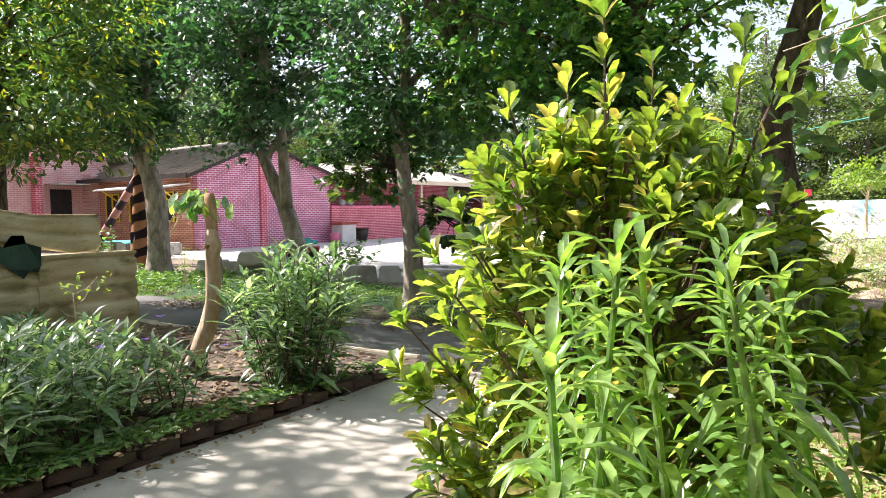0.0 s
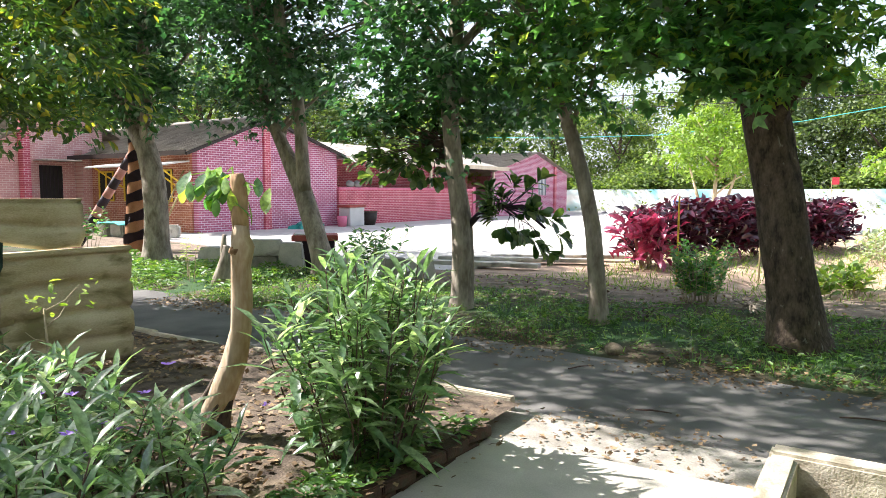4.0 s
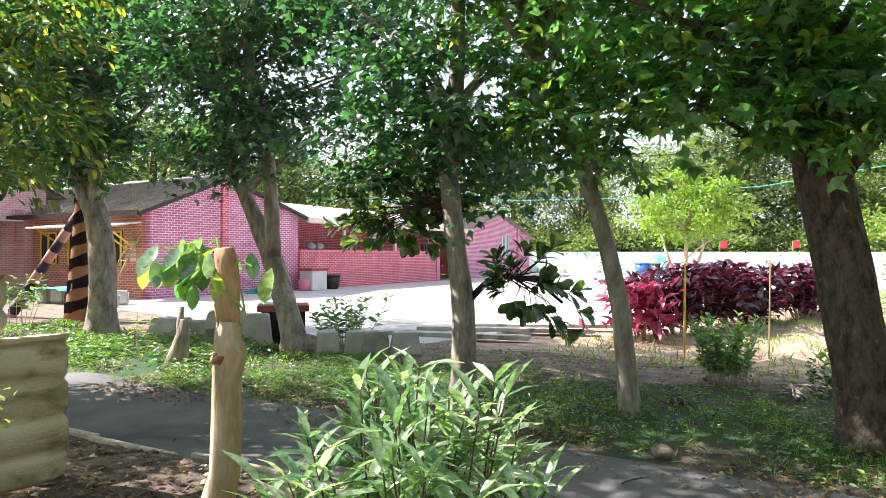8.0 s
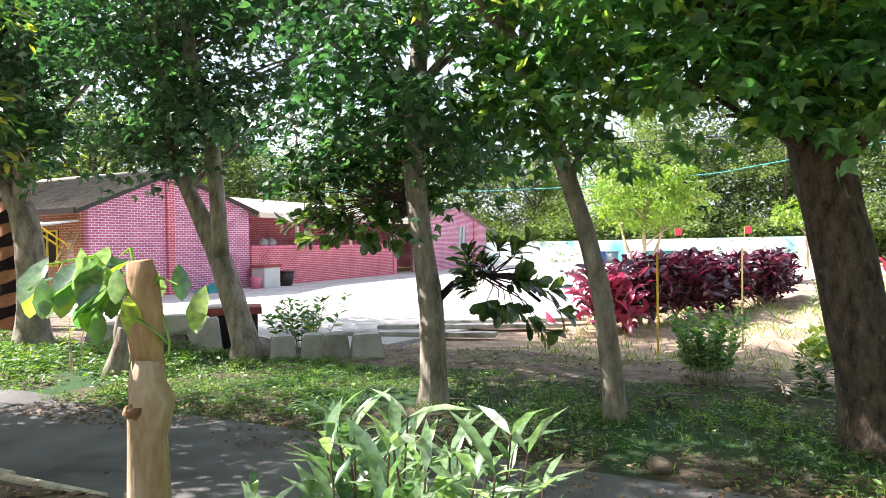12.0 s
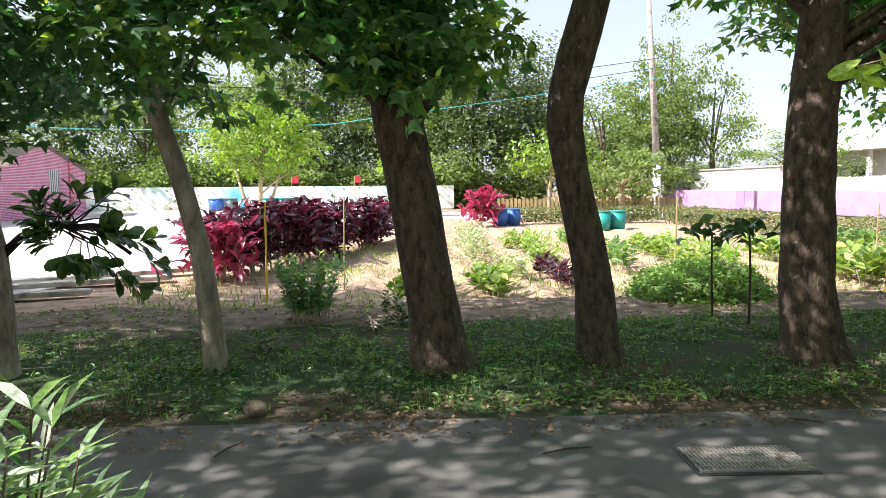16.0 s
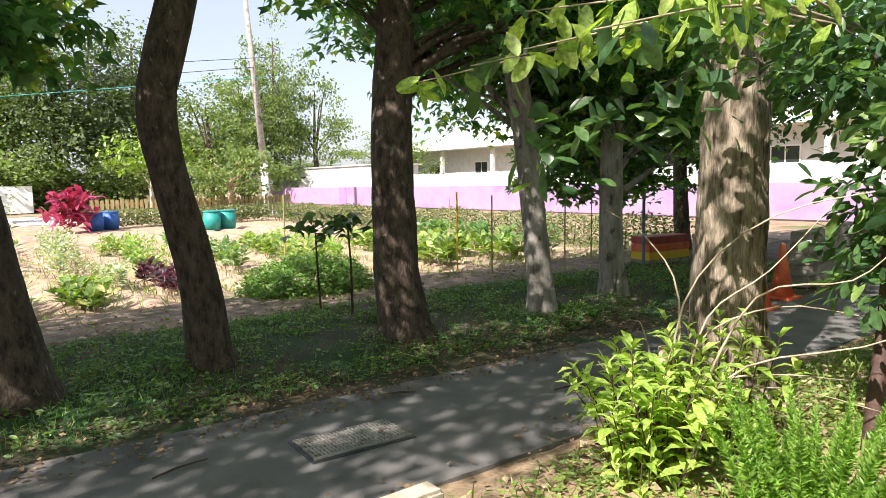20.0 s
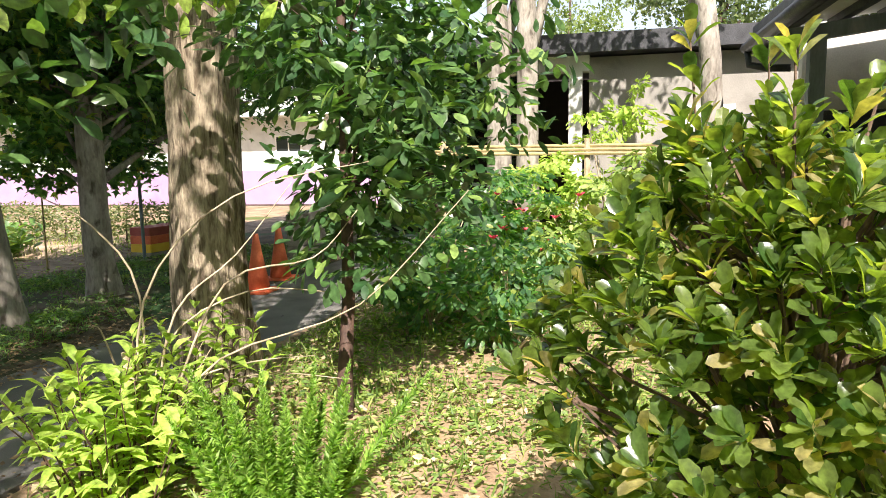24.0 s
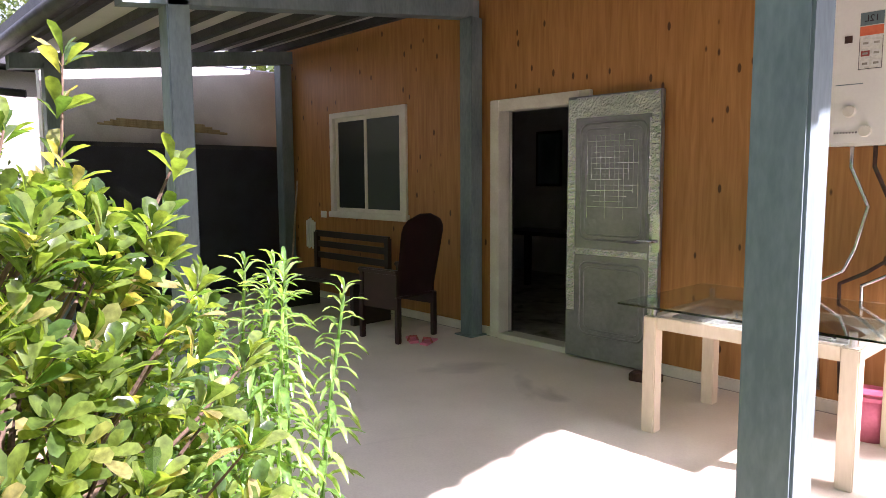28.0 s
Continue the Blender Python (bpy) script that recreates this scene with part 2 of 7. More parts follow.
M = dict(
    soil=surface("soil", (0.20, 0.13, 0.08), (0.42, 0.30, 0.19), 2.5, 0.95, 0, 0.9, 40, stain=(0.10, 0.13, 0.03), stain_scale=0.5, stain_at=0.5),
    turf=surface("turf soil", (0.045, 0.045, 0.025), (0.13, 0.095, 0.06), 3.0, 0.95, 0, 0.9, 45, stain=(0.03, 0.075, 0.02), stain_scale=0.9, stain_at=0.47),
    mulch=surface("mulch", (0.05, 0.036, 0.028), (0.18, 0.135, 0.095), 9.0, 0.95, 0, 1.0, 70, stain=(0.33, 0.26, 0.16), stain_scale=1.4, stain_at=0.62),
    furrow=surface("garden soil", (0.24, 0.16, 0.11), (0.52, 0.38, 0.265), 4.0, 0.95, 0, 1.0, 40, stain=(0.28, 0.30, 0.12), stain_scale=0.55, stain_at=0.58),
    road=surface("road concrete", (0.105, 0.10, 0.094), (0.185, 0.177, 0.165), 2.2, 0.85, 0, 0.25, 120, stain=(0.075, 0.072, 0.068), stain_scale=0.7, stain_at=0.56),
    slab=surface("path concrete", (0.38, 0.35, 0.30), (0.56, 0.52, 0.45), 3.0, 0.85, 0, 0.2, 130, stain=(0.27, 0.25, 0.2), stain_scale=1.2, stain_at=0.6),
    yard=surface("yard concrete", (0.42, 0.40, 0.37), (0.62, 0.59, 0.54), 1.0, 0.85, 0, 0.15, 60, stain=(0.36, 0.33, 0.29), stain_scale=0.5, stain_at=0.58),
    floor=surface("veranda floor", (0.58, 0.51, 0.41), (0.70, 0.625, 0.515), 1.6, 0.42, 0, 0.05, 90, stain=(0.36, 0.31, 0.245), stain_scale=1.1, stain_at=0.6),
    kerb=surface("kerb concrete", (0.36, 0.31, 0.23), (0.60, 0.54, 0.43), 9.0, 0.9, 0, 0.5, 90, stain=(0.2, 0.17, 0.11), stain_scale=4, stain_at=0.55),
    block=surface("old concrete", (0.22, 0.20, 0.17), (0.42, 0.39, 0.34), 6.0, 0.9, 0, 0.5, 80, stain=(0.11, 0.10, 0.08), stain_scale=3),
    redbrick=surface("kerb brick", (0.045, 0.026, 0.02), (0.11, 0.055, 0.04), 12, 0.9, 0, 0.8, 90, stain=(0.07, 0.06, 0.04), stain_scale=9, stain_at=0.48),
    bark=surface("smooth bark", (0.15, 0.12, 0.09), (0.40, 0.35, 0.28), 11, 0.9, 0, 0.7, 40, (1, 1, 0.35), stain=(0.12, 0.11, 0.08), stain_scale=3),
    darkbark=surface("dark bark", (0.032, 0.023, 0.018), (0.15, 0.11, 0.08), 18, 0.95, 0, 1.0, 70, (1, 1, 0.45), stain=(0.40, 0.37, 0.31), stain_scale=22, stain_at=0.655),
    palebark=surface("pale flaking bark", (0.17, 0.15, 0.125), (0.38, 0.35, 0.305), 9, 0.95, 0, 0.8, 45, (1, 1, 0.4), stain=(0.085, 0.07, 0.055), stain_scale=11, stain_at=0.56),
    roughbark=surface("furrowed bark", (0.14, 0.105, 0.07), (0.44, 0.37, 0.27), 30, 0.95, 0, 1.0, 110, (1, 1, 0.22), stain=(0.07, 0.05, 0.032), stain_scale=26, stain_at=0.53),
    stub=surface("peeled bark", (0.34, 0.22, 0.12), (0.62, 0.50, 0.36), 6, 0.8, 0, 0.5, 50, (1, 1, 0.3), stain=(0.22, 0.11, 0.05), stain_scale=4, stain_at=0.56),
    darkstem=surface("dark stem", (0.05, 0.03, 0.025), (0.12, 0.07, 0.05), 10, 0.7),
    twig=surface("brown twig", (0.07, 0.045, 0.032), (0.19, 0.13, 0.09), 14, 0.85, 0, 0.4, 60),
    drywood=surface("dry twig", (0.30, 0.23, 0.15), (0.55, 0.46, 0.33), 10, 0.9),
    cutwood=surface("cut wood", (0.27, 0.15, 0.075), (0.50, 0.33, 0.18), 14, 0.9, 0, 0.6, 60, (1, 1, 0.3), stain=(0.13, 0.065, 0.03), stain_scale=9, stain_at=0.55),
    pink=bricks("pink painted brick", (0.52, 0.14, 0.24), (0.44, 0.10, 0.19), (0.80, 0.62, 0.72), 'y'),
    redwall=bricks("red painted brick", (0.50, 0.065, 0.11), (0.57, 0.10, 0.14), (0.80, 0.46, 0.50), 'y'),
    orange=bricks("orange brick", (0.52, 0.19, 0.11), (0.44, 0.14, 0.085), (0.70, 0.48, 0.38), 'x'),
    pinkx=bricks("pale pink brick", (0.68, 0.36, 0.34), (0.62, 0.30, 0.29), (0.80, 0.60, 0.55), 'y'),
    roof=surface("fibre cement sheet", (0.42, 0.38, 0.325), (0.62, 0.57, 0.50), 3, 0.9, 0, 0.3, 50, stain=(0.27, 0.235, 0.195), stain_scale=1.4, stain_at=0.58),
    # dark grey sheet, with the hall roof's shade included in the colour
    roofdark=surface("darkened fibre cement sheet", (0.30, 0.265, 0.225), (0.46, 0.415, 0.36), 3, 0.9, 0, 0.3, 50, stain=(0.15, 0.13, 0.11), stain_scale=2),
    paleblock=surface("pale concrete block", (0.40, 0.38, 0.34), (0.60, 0.57, 0.51), 5, 0.9, 0, 0.5, 70, stain=(0.2, 0.19, 0.16), stain_scale=3, stain_at=0.55),
    white=surface("white wash", (0.55, 0.55, 0.53), (0.68, 0.68, 0.66), 2, 0.85, 0, 0.1, 40, stain=(0.5, 0.5, 0.47), stain_scale=1.1, stain_at=0.62),
    mural=surface("mural wall", (0.72, 0.74, 0.72), (0.82, 0.83, 0.82), 2, 0.8, 0, 0.05, 40, stain=(0.14, 0.55, 0.60), stain_scale=0.22, stain_at=0.53),
    mauve=surface("mauve wall", (0.345, 0.21, 0.375), (0.42, 0.27, 0.435), 1.4, 0.85, 0, 0.1, 40, stain=(0.30, 0.18, 0.33), stain_scale=0.5),
    purple=surface("purple panel", (0.30, 0.17, 0.42), (0.38, 0.22, 0.5), 4, 0.8),
    # end wall's brightness put into the colour, its darker blotches for soft leaf shadows
    plaster=surface("blotched bright plaster", (0.52, 0.505, 0.465), (0.72, 0.70, 0.655), 1.6, 0.75, 0, 0.15, 60, stain=(0.33, 0.315, 0.28), stain_scale=0.9, stain_at=0.58),
    grey=surface("grey render", (0.22, 0.21, 0.19), (0.33, 0.31, 0.28), 1.6, 0.8, 0, 0.15, 60, stain=(0.14, 0.13, 0.11), stain_scale=1.0, stain_at=0.56),
    navy=surface("navy sheet", (0.018, 0.022, 0.035), (0.035, 0.04, 0.06), 3, 0.6),
    galv=surface("weathered galvanised steel", (0.115, 0.16, 0.175), (0.20, 0.255, 0.265), 5, 0.55, 0.1, 0.1, 60, (1, 1, 0.3), stain=(0.29, 0.33, 0.33), stain_scale=5, stain_at=0.6),
    darksteel=surface("dark steel", (0.035, 0.037, 0.042), (0.07, 0.072, 0.08), 6, 0.5, 0.3),
    soffit=surface("roof panel", (0.62, 0.61, 0.58), (0.72, 0.71, 0.68), 2, 0.6, 0.0, 0.05),
    panel=wood_panel("timber wall panel"),
    ivory=surface("ivory frame", (0.62, 0.57, 0.48), (0.74, 0.70, 0.61), 5, 0.5, 0, 0.05),
    cream=surface("cream painted wood", (0.62, 0.52, 0.38), (0.74, 0.64, 0.50), 5, 0.55, 0, 0.1, 60, (1, 1, 0.2)),
    steel=surface("foil-wrapped steel", (0.20, 0.205, 0.21), (0.29, 0.295, 0.30), 3, 0.3, 0.65, 0.3, 30, stain=(0.34, 0.35, 0.36), stain_scale=5, stain_at=0.64),
    film=surface("crinkled foil film", (0.42, 0.43, 0.44), (0.62, 0.63, 0.64), 9, 0.16, 0.9, 0.4, 80),
    chrome=surface("chrome", (0.6, 0.6, 0.6), (0.7, 0.7, 0.7), 5, 0.2, 1.0, 0),
    # near-black colour stands for the shade inside openings
    dark=surface("unlit interior shade", (0.02, 0.017, 0.015), (0.035, 0.03, 0.027), 4, 0.8, 0, 0),
    enamel=surface("white enamel", (0.74, 0.72, 0.68), (0.80, 0.78, 0.74), 4, 0.3, 0, 0),
    maroon=surface("maroon plastic", (0.022, 0.009, 0.009), (0.04, 0.015, 0.015), 6, 0.4, 0, 0),
    blackwood=surface("black lacquered wood", (0.02, 0.014, 0.012), (0.04, 0.028, 0.022), 7, 0.45, 0, 0.05),
    sheet=surface("weathered yellow sheet", (0.40, 0.33, 0.18), (0.62, 0.55, 0.37), 3.0, 0.7, 0, 0.4, 60, (1, 1, 2.5), stain=(0.20, 0.17, 0.075), stain_scale=2.6, stain_at=0.53),
    tarp=surface("dark green tarp", (0.012, 0.04, 0.03), (0.03, 0.075, 0.055), 6, 0.6),
    cone=surface("orange plastic", (0.62, 0.12, 0.05), (0.78, 0.20, 0.09), 5, 0.6, 0, 0.1, 40, stain=(0.4, 0.1, 0.05), stain_scale=4, stain_at=0.6),
    yellow=surface("yellow paint", (0.72, 0.46, 0.03), (0.80, 0.55, 0.06), 6, 0.6),
    bamboo=surface("bamboo", (0.26, 0.2, 0.09), (0.45, 0.37, 0.18), 9, 0.7, 0, 0.2, 60, (1, 1, 0.2)),
    drysoil=surface("dry trodden soil", (0.12, 0.085, 0.06), (0.30, 0.23, 0.17), 5.0, 0.95, 0, 1.0, 55, stain=(0.06, 0.07, 0.03), stain_scale=1.6, stain_at=0.57),
    black=surface("black paint", (0.02, 0.015, 0.02), (0.05, 0.03, 0.045), 6, 0.7),
    ochre=surface("dull orange paint", (0.24, 0.10, 0.04), (0.36, 0.17, 0.075), 6, 0.7),
    blue=surface("blue plastic", (0.03, 0.10, 0.35), (0.05, 0.16, 0.45), 5, 0.5),
    teal=surface("teal plastic", (0.01, 0.22, 0.20), (0.03, 0.33, 0.29), 5, 0.5),
    aqua=surface("aqua cloth", (0.05, 0.40, 0.36), (0.12, 0.55, 0.48), 5, 0.8),
    rose=surface("pink plastic", (0.62, 0.14, 0.24), (0.74, 0.22, 0.32), 5, 0.45, 0, 0),
    rust=surface("faded pink paint", (0.42, 0.20, 0.17), (0.55, 0.30, 0.25), 6, 0.8),
    paper=surface("printed paper", (0.55, 0.53, 0.48), (0.72, 0.70, 0.65), 60, 0.7, 0, 0),
    redbox=surface("dull red paint", (0.30, 0.06, 0.05), (0.42, 0.10, 0.08), 5, 0.7),
    grating=surface("dusty steel grating", (0.26, 0.245, 0.22), (0.40, 0.38, 0.34), 9, 0.75, 0.2, 0.3, 60, stain=(0.16, 0.12, 0.09), stain_scale=8),
    stone=surface("stone", (0.15, 0.115, 0.08), (0.30, 0.245, 0.18), 14, 0.95, 0, 0.5, 60, stain=(0.08, 0.07, 0.05), stain_scale=9),
    l_tree=leafy("three-lobed leaf", (0.045, 0.125, 0.058), (0.155, 0.29, 0.115), 0.6, 0.38, (1.7, 2.0, 0.8), odd=(0.30, 0.36, 0.09), mottle=14.0),
    # bluer, darker version of the tree leaf; crown shade is put into its colour
    l_shade=leafy("shaded blue-green crown leaf", (0.022, 0.07, 0.04), (0.083, 0.172, 0.078), 0.44, 0.4, (1.5, 1.9, 0.8), mottle=14.0),
    l_willow=leafy("willowy leaf", (0.032, 0.09, 0.03), (0.125, 0.205, 0.05), 0.46, 0.4, (1.6, 1.8, 0.6), odd=(0.40, 0.36, 0.05), mottle=14.0),
    l_mound=leafy("mounded bush leaf", (0.08, 0.19, 0.03), (0.22, 0.36, 0.06), 0.35, 0.5),
    l_elm=leafy("ribbed sapling leaf", (0.028, 0.08, 0.03), (0.095, 0.18, 0.052), 0.34, 0.35, (1.6, 1.9, 0.7), odd=(0.2, 0.3, 0.08), mottle=30.0),
    l_loquat=leafy("broad dark leaf", (0.03, 0.075, 0.034), (0.125, 0.195, 0.07), 0.36, 0.26, (1.7, 1.8, 0.6), odd=(0.2, 0.26, 0.1), mottle=12.0),
    l_far=leafy("distant leaf", (0.07, 0.125, 0.035), (0.23, 0.29, 0.09), 0.45, 0.7),
    l_fardark=leafy("distant dark leaf", (0.04, 0.075, 0.03), (0.15, 0.20, 0.075), 0.4, 0.7),
    l_lime=leafy("lime leaf", (0.12, 0.22, 0.02), (0.26, 0.38, 0.05), 0.45, 0.5, (1.3, 1.4, 0.5)),
    l_bush=leafy("glossy bush leaf", (0.045, 0.104, 0.028), (0.18, 0.25, 0.06), 0.58, 0.24, (2.2, 2.1, 0.65), (0.36, 0.32, 0.15), mottle=60.0, coat=0.6),
    l_lily=leafy("lily leaf", (0.11, 0.235, 0.055), (0.27, 0.41, 0.14), 0.5, 0.26, (1.8, 1.7, 0.65), coat=0.5),
    # odd whitish leaves stand for glints of sun on glossy green ones
    l_ruellia=leafy("narrow leaf with glints", (0.06, 0.135, 0.066), (0.29, 0.40, 0.215), 0.36, 0.16, (1.5, 1.7, 0.8), odd=(0.52, 0.58, 0.46), coat=1.0),
    l_fern=leafy("feathery leaf", (0.13, 0.27, 0.035), (0.30, 0.45, 0.075), 0.42, 0.6),
    l_young=leafy("young leaf", (0.27, 0.42, 0.06), (0.46, 0.58, 0.14), 0.42, 0.45, (1.3, 1.4, 0.5)),
    l_weed=leafy("weed leaf", (0.09, 0.18, 0.03), (0.27, 0.36, 0.08), 0.38, 0.6, odd=(0.4, 0.42, 0.14)),
    l_grass=leafy("grass blade", (0.046, 0.125, 0.03), (0.17, 0.30, 0.07), 0.38, 0.5, odd=(0.24, 0.29, 0.09)),
    l_hedge=leafy("hedge leaf", (0.06, 0.10, 0.03), (0.20, 0.22, 0.07), 0.3, 0.6),
    l_cord=leafy("cordyline leaf", (0.02, 0.004, 0.010), (0.08, 0.011, 0.028), 0.25, 0.33, (1.6, 0.9, 1.0), (0.22, 0.03, 0.07), mottle=8.0),
    l_cordpink=leafy("pink cordyline leaf", (0.26, 0.03, 0.08), (0.50, 0.08, 0.17), 0.35, 0.35, (1.4, 0.8, 0.9)),
    l_sage=leafy("grey-green leaf", (0.20, 0.27, 0.15), (0.42, 0.47, 0.30), 0.3, 0.7),
    l_straw=leafy("bleached dry leaf", (0.30, 0.23, 0.12), (0.62, 0.52, 0.32), 0.2, 0.8, (1, 1, 1)),
    l_dry=leafy("dry leaf", (0.10, 0.055, 0.025), (0.36, 0.24, 0.12), 0.15, 0.8, (1, 1, 1)),
    l_flower=leafy("red petal", (0.55, 0.02, 0.04), (0.75, 0.06, 0.12), 0.3, 0.5, (1, 1, 1)),
    l_violet=leafy("violet petal", (0.22, 0.10, 0.5), (0.32, 0.18, 0.62), 0.3, 0.5, (1, 1, 1)),
)
glass, gn, gl = nodes_of("window glass")
gn["Principled BSDF"].inputs["Transmission Weight"].default_value = 1.0
gn["Principled BSDF"].inputs["Roughness"].default_value = 0.02
gn["Principled BSDF"].inputs["Base Color"].default_value = (0.75, 0.86, 0.84, 1)
M["glass"] = glass
tglass, gn, gl = nodes_of("tinted glass")
gn["Principled BSDF"].inputs["Roughness"].default_value = 0.05
gn["Principled BSDF"].inputs["Base Color"].default_value = (0.03, 0.036, 0.036, 1)
M["tint"] = tglass
cglass, gn, gl = nodes_of("curtained glass")
gn["Principled BSDF"].inputs["Roughness"].default_value = 0.12
gn["Principled BSDF"].inputs["Base Color"].default_value = (0.075, 0.09, 0.085, 1)
M["curtain"] = cglass

# ---- mesh helpers ----
rng = np.random.default_rng(7)


def link(name, me, mat, parent=None, label=""):
    me.materials.append(mat)
    ob = new(name, me)
    if parent:
        ob.parent = parent
    if label:
        ob["label"] = label
    return ob


def part(name, bm, mat, parent=None, label="", smooth=False):
    me = bpy.data.meshes.new(name)
    bm.to_mesh(me)
    bm.free()
    if smooth:
        me.polygons.foreach_set("use_smooth", [True] * len(me.polygons))
    return link(name, me, mat, parent, label)


def thing(name, label, category, at=(0, 0, 0), rz=0.0, group="", kind=""):
    e = new(name)
    e.matrix_world = pose(*at, 0, 0, rz)
    return tagged(e, label, category, group, kind)


def box(bm, x0, x1, y0, y1, z0, z1, bevel=0.0, turn=None):
    r = bmesh.ops.create_cube(bm, size=1.0, matrix=Matrix.Translation(((x0 + x1) / 2, (y0 + y1) / 2, (z0 + z1) / 2)) @ Matrix.Diagonal((x1 - x0, y1 - y0, z1 - z0, 1)))
    vs = r["verts"]
    if bevel:
        es = list({e for v in vs for e in v.link_edges})
        g = bmesh.ops.bevel(bm, geom=es, offset=bevel, segments=2, affect='EDGES')
        vs = g["verts"]
    if turn is not None:
        bmesh.ops.transform(bm, matrix=turn, verts=list({v for v in vs if v.is_valid}))
    return bm


def B(x0, x1, y0, y1, z0, z1, bevel=0.0, turn=None):
    return box(bmesh.new(), min(x0, x1), max(x0, x1), min(y0, y1), max(y0, y1), min(z0, z1), max(z0, z1), bevel, turn)


def tube(bm, pts, radii, sides=10, rough=0.0, cap=True):
    """A swept tube through the points."""
    pts = [Vector(p) for p in pts]
    rings = []
    for i, p in enumerate(pts):
        d = (pts[min(i + 1, len(pts) - 1)] - pts[max(i - 1, 0)]).normalized()
        a = d.cross(Vector((0.31, 0.95, 0.05))).normalized()
        b = d.cross(a)
        ring = []
        for k in range(sides):
            w = 2 * math.pi * k / sides
            r = radii[i] * (1 + rough * noise.noise(p * 3 + Vector((math.cos(w), math.sin(w), 0)) * 1.5))
            ring.append(bm.verts.new(p + a * math.cos(w) * r + b * math.sin(w) * r))
        rings.append(ring)
    for r0, r1 in zip(rings, rings[1:]):
        for k in range(sides):
            bm.faces.new((r0[k], r0[(k + 1) % sides], r1[(k + 1) % sides], r1[k]))
    if cap:
        bm.faces.new(rings[-1])
        bm.faces.new(rings[0][::-1])
    return bm


def bark_tube(pts, radii, rings=34, sides=28, deep=0.05):
    """A trunk with uneven, furrowed bark."""
    pts = [Vector(p) for p in pts]
    at = [0.0]
    for a, b in zip(pts, pts[1:]):
        at.append(at[-1] + (b - a).length)
    bm = bmesh.new()
    prev = None
    for i in range(rings):
        s = at[-1] * (i / (rings - 1)) ** 1.25
        k = max(j for j in range(len(at) - 1) if at[j] <= s + 1e-6)
        f = (s - at[k]) / max(1e-6, at[k + 1] - at[k])
        f2 = f * f * (3 - 2 * f) * .5 + f * .5
        p, r = pts[k].lerp(pts[k + 1], f), radii[k] + (radii[k + 1] - radii[k]) * f2
        d = (pts[k + 1] - pts[k]).normalized()
        u = d.cross(Vector((0.31, 0.95, 0.05))).normalized()
        v = d.cross(u)
        ring = []
        for j in range(sides):
            w = 2 * math.pi * j / sides
            c, e = math.cos(w), math.sin(w)
            q = r * (1 + .07 * noise.noise(Vector((c * 1.4, e * 1.4, p.z * 2))) + deep * noise.noise(Vector((c * 6, e * 6, p.z * 2.6 + p.x))) + deep * .7 * noise.noise(Vector((c * 13, e * 13, p.z * 7))))
            ring.append(bm.verts.new(p + u * c * q + v * e * q))
        if prev:
            for j in range(sides):
                bm.faces.new((prev[j], prev[(j + 1) % sides], ring[(j + 1) % sides], ring[j]))
        prev = ring
    bm.faces.new(prev)
    return bm


OVAL = (np.array([(0, 0, 0), (.28, .17, .03), (.28, -.17, .03), (.62, .23, .02), (.62, -.23, .02), (.88, .13, -.05), (.88, -.13, -.05), (1, 0, -.1), (.3, 0, -.01), (.64, 0, -.03)]),
        [(0, 8, 1), (0, 2, 8), (8, 9, 3, 1), (2, 4, 9, 8), (9, 7, 5, 3), (4, 6, 7, 9)])
OBOV = (np.array([(0, 0, 0), (.3, .12, .04), (.3, -.12, .04), (.65, .25, .06), (.65, -.25, .06), (.9, .19, -.01), (.9, -.19, -.01), (1, 0, -.08), (.3, 0, 0), (.66, 0, 0)]),
        [(0, 8, 1), (0, 2, 8), (8, 9, 3, 1), (2, 4, 9, 8), (9, 7, 5, 3), (4, 6, 7, 9)])
CUNE = (np.array([(0, 0, 0), (.3, .085, .05), (.3, -.085, .05), (.65, .20, .07), (.65, -.20, .07), (.9, .16, .0), (.9, -.16, .0), (1, 0, -.09), (.3, 0, .01), (.66, 0, .01)]),
        [(0, 8, 1), (0, 2, 8), (8, 9, 3, 1), (2, 4, 9, 8), (9, 7, 5, 3), (4, 6, 7, 9)])
ARCH = (np.array([(0, 0, 0), (.25, .075, .10), (.25, -.075, .10), (.55, .085, .10), (.55, -.085, .10), (.8, .055, -.03), (.8, -.055, -.03), (.97, 0, -.24), (.26, 0, .075), (.56, 0, .075)]),
        [(0, 8, 1), (0, 2, 8), (8, 9, 3, 1), (2, 4, 9, 8), (9, 7, 5, 3), (4, 6, 7, 9)])
WIDE = (np.array([(0, 0, 0), (.25, .095, .06), (.25, -.095, .06), (.6, .115, .04), (.6, -.115, .04), (1, 0, -.2), (.28, 0, .025), (.62, 0, -.005)]),
        [(0, 6, 1), (0, 2, 6), (6, 7, 3, 1), (2, 4, 7, 6), (7, 5, 3), (4, 5, 7)])
LANCE2 = (np.array([(0, 0, 0), (.25, .085, .05), (.25, -.085, .05), (.6, .09, .03), (.6, -.09, .03), (1, 0, -.12), (.28, 0, .025), (.62, 0, 0)]),
          [(0, 6, 1), (0, 2, 6), (6, 7, 3, 1), (2, 4, 7, 6), (7, 5, 3), (4, 5, 7)])
LANCE = (np.array([(0, 0, 0), (.3, .085, .05), (.3, -.085, .05), (.65, .075, .02), (.65, -.075, .02), (1, 0, -.16), (.32, 0, .02), (.66, 0, -.02)]),
         [(0, 6, 1), (0, 2, 6), (6, 7, 3, 1), (2, 4, 7, 6), (7, 5, 3), (4, 5, 7)])
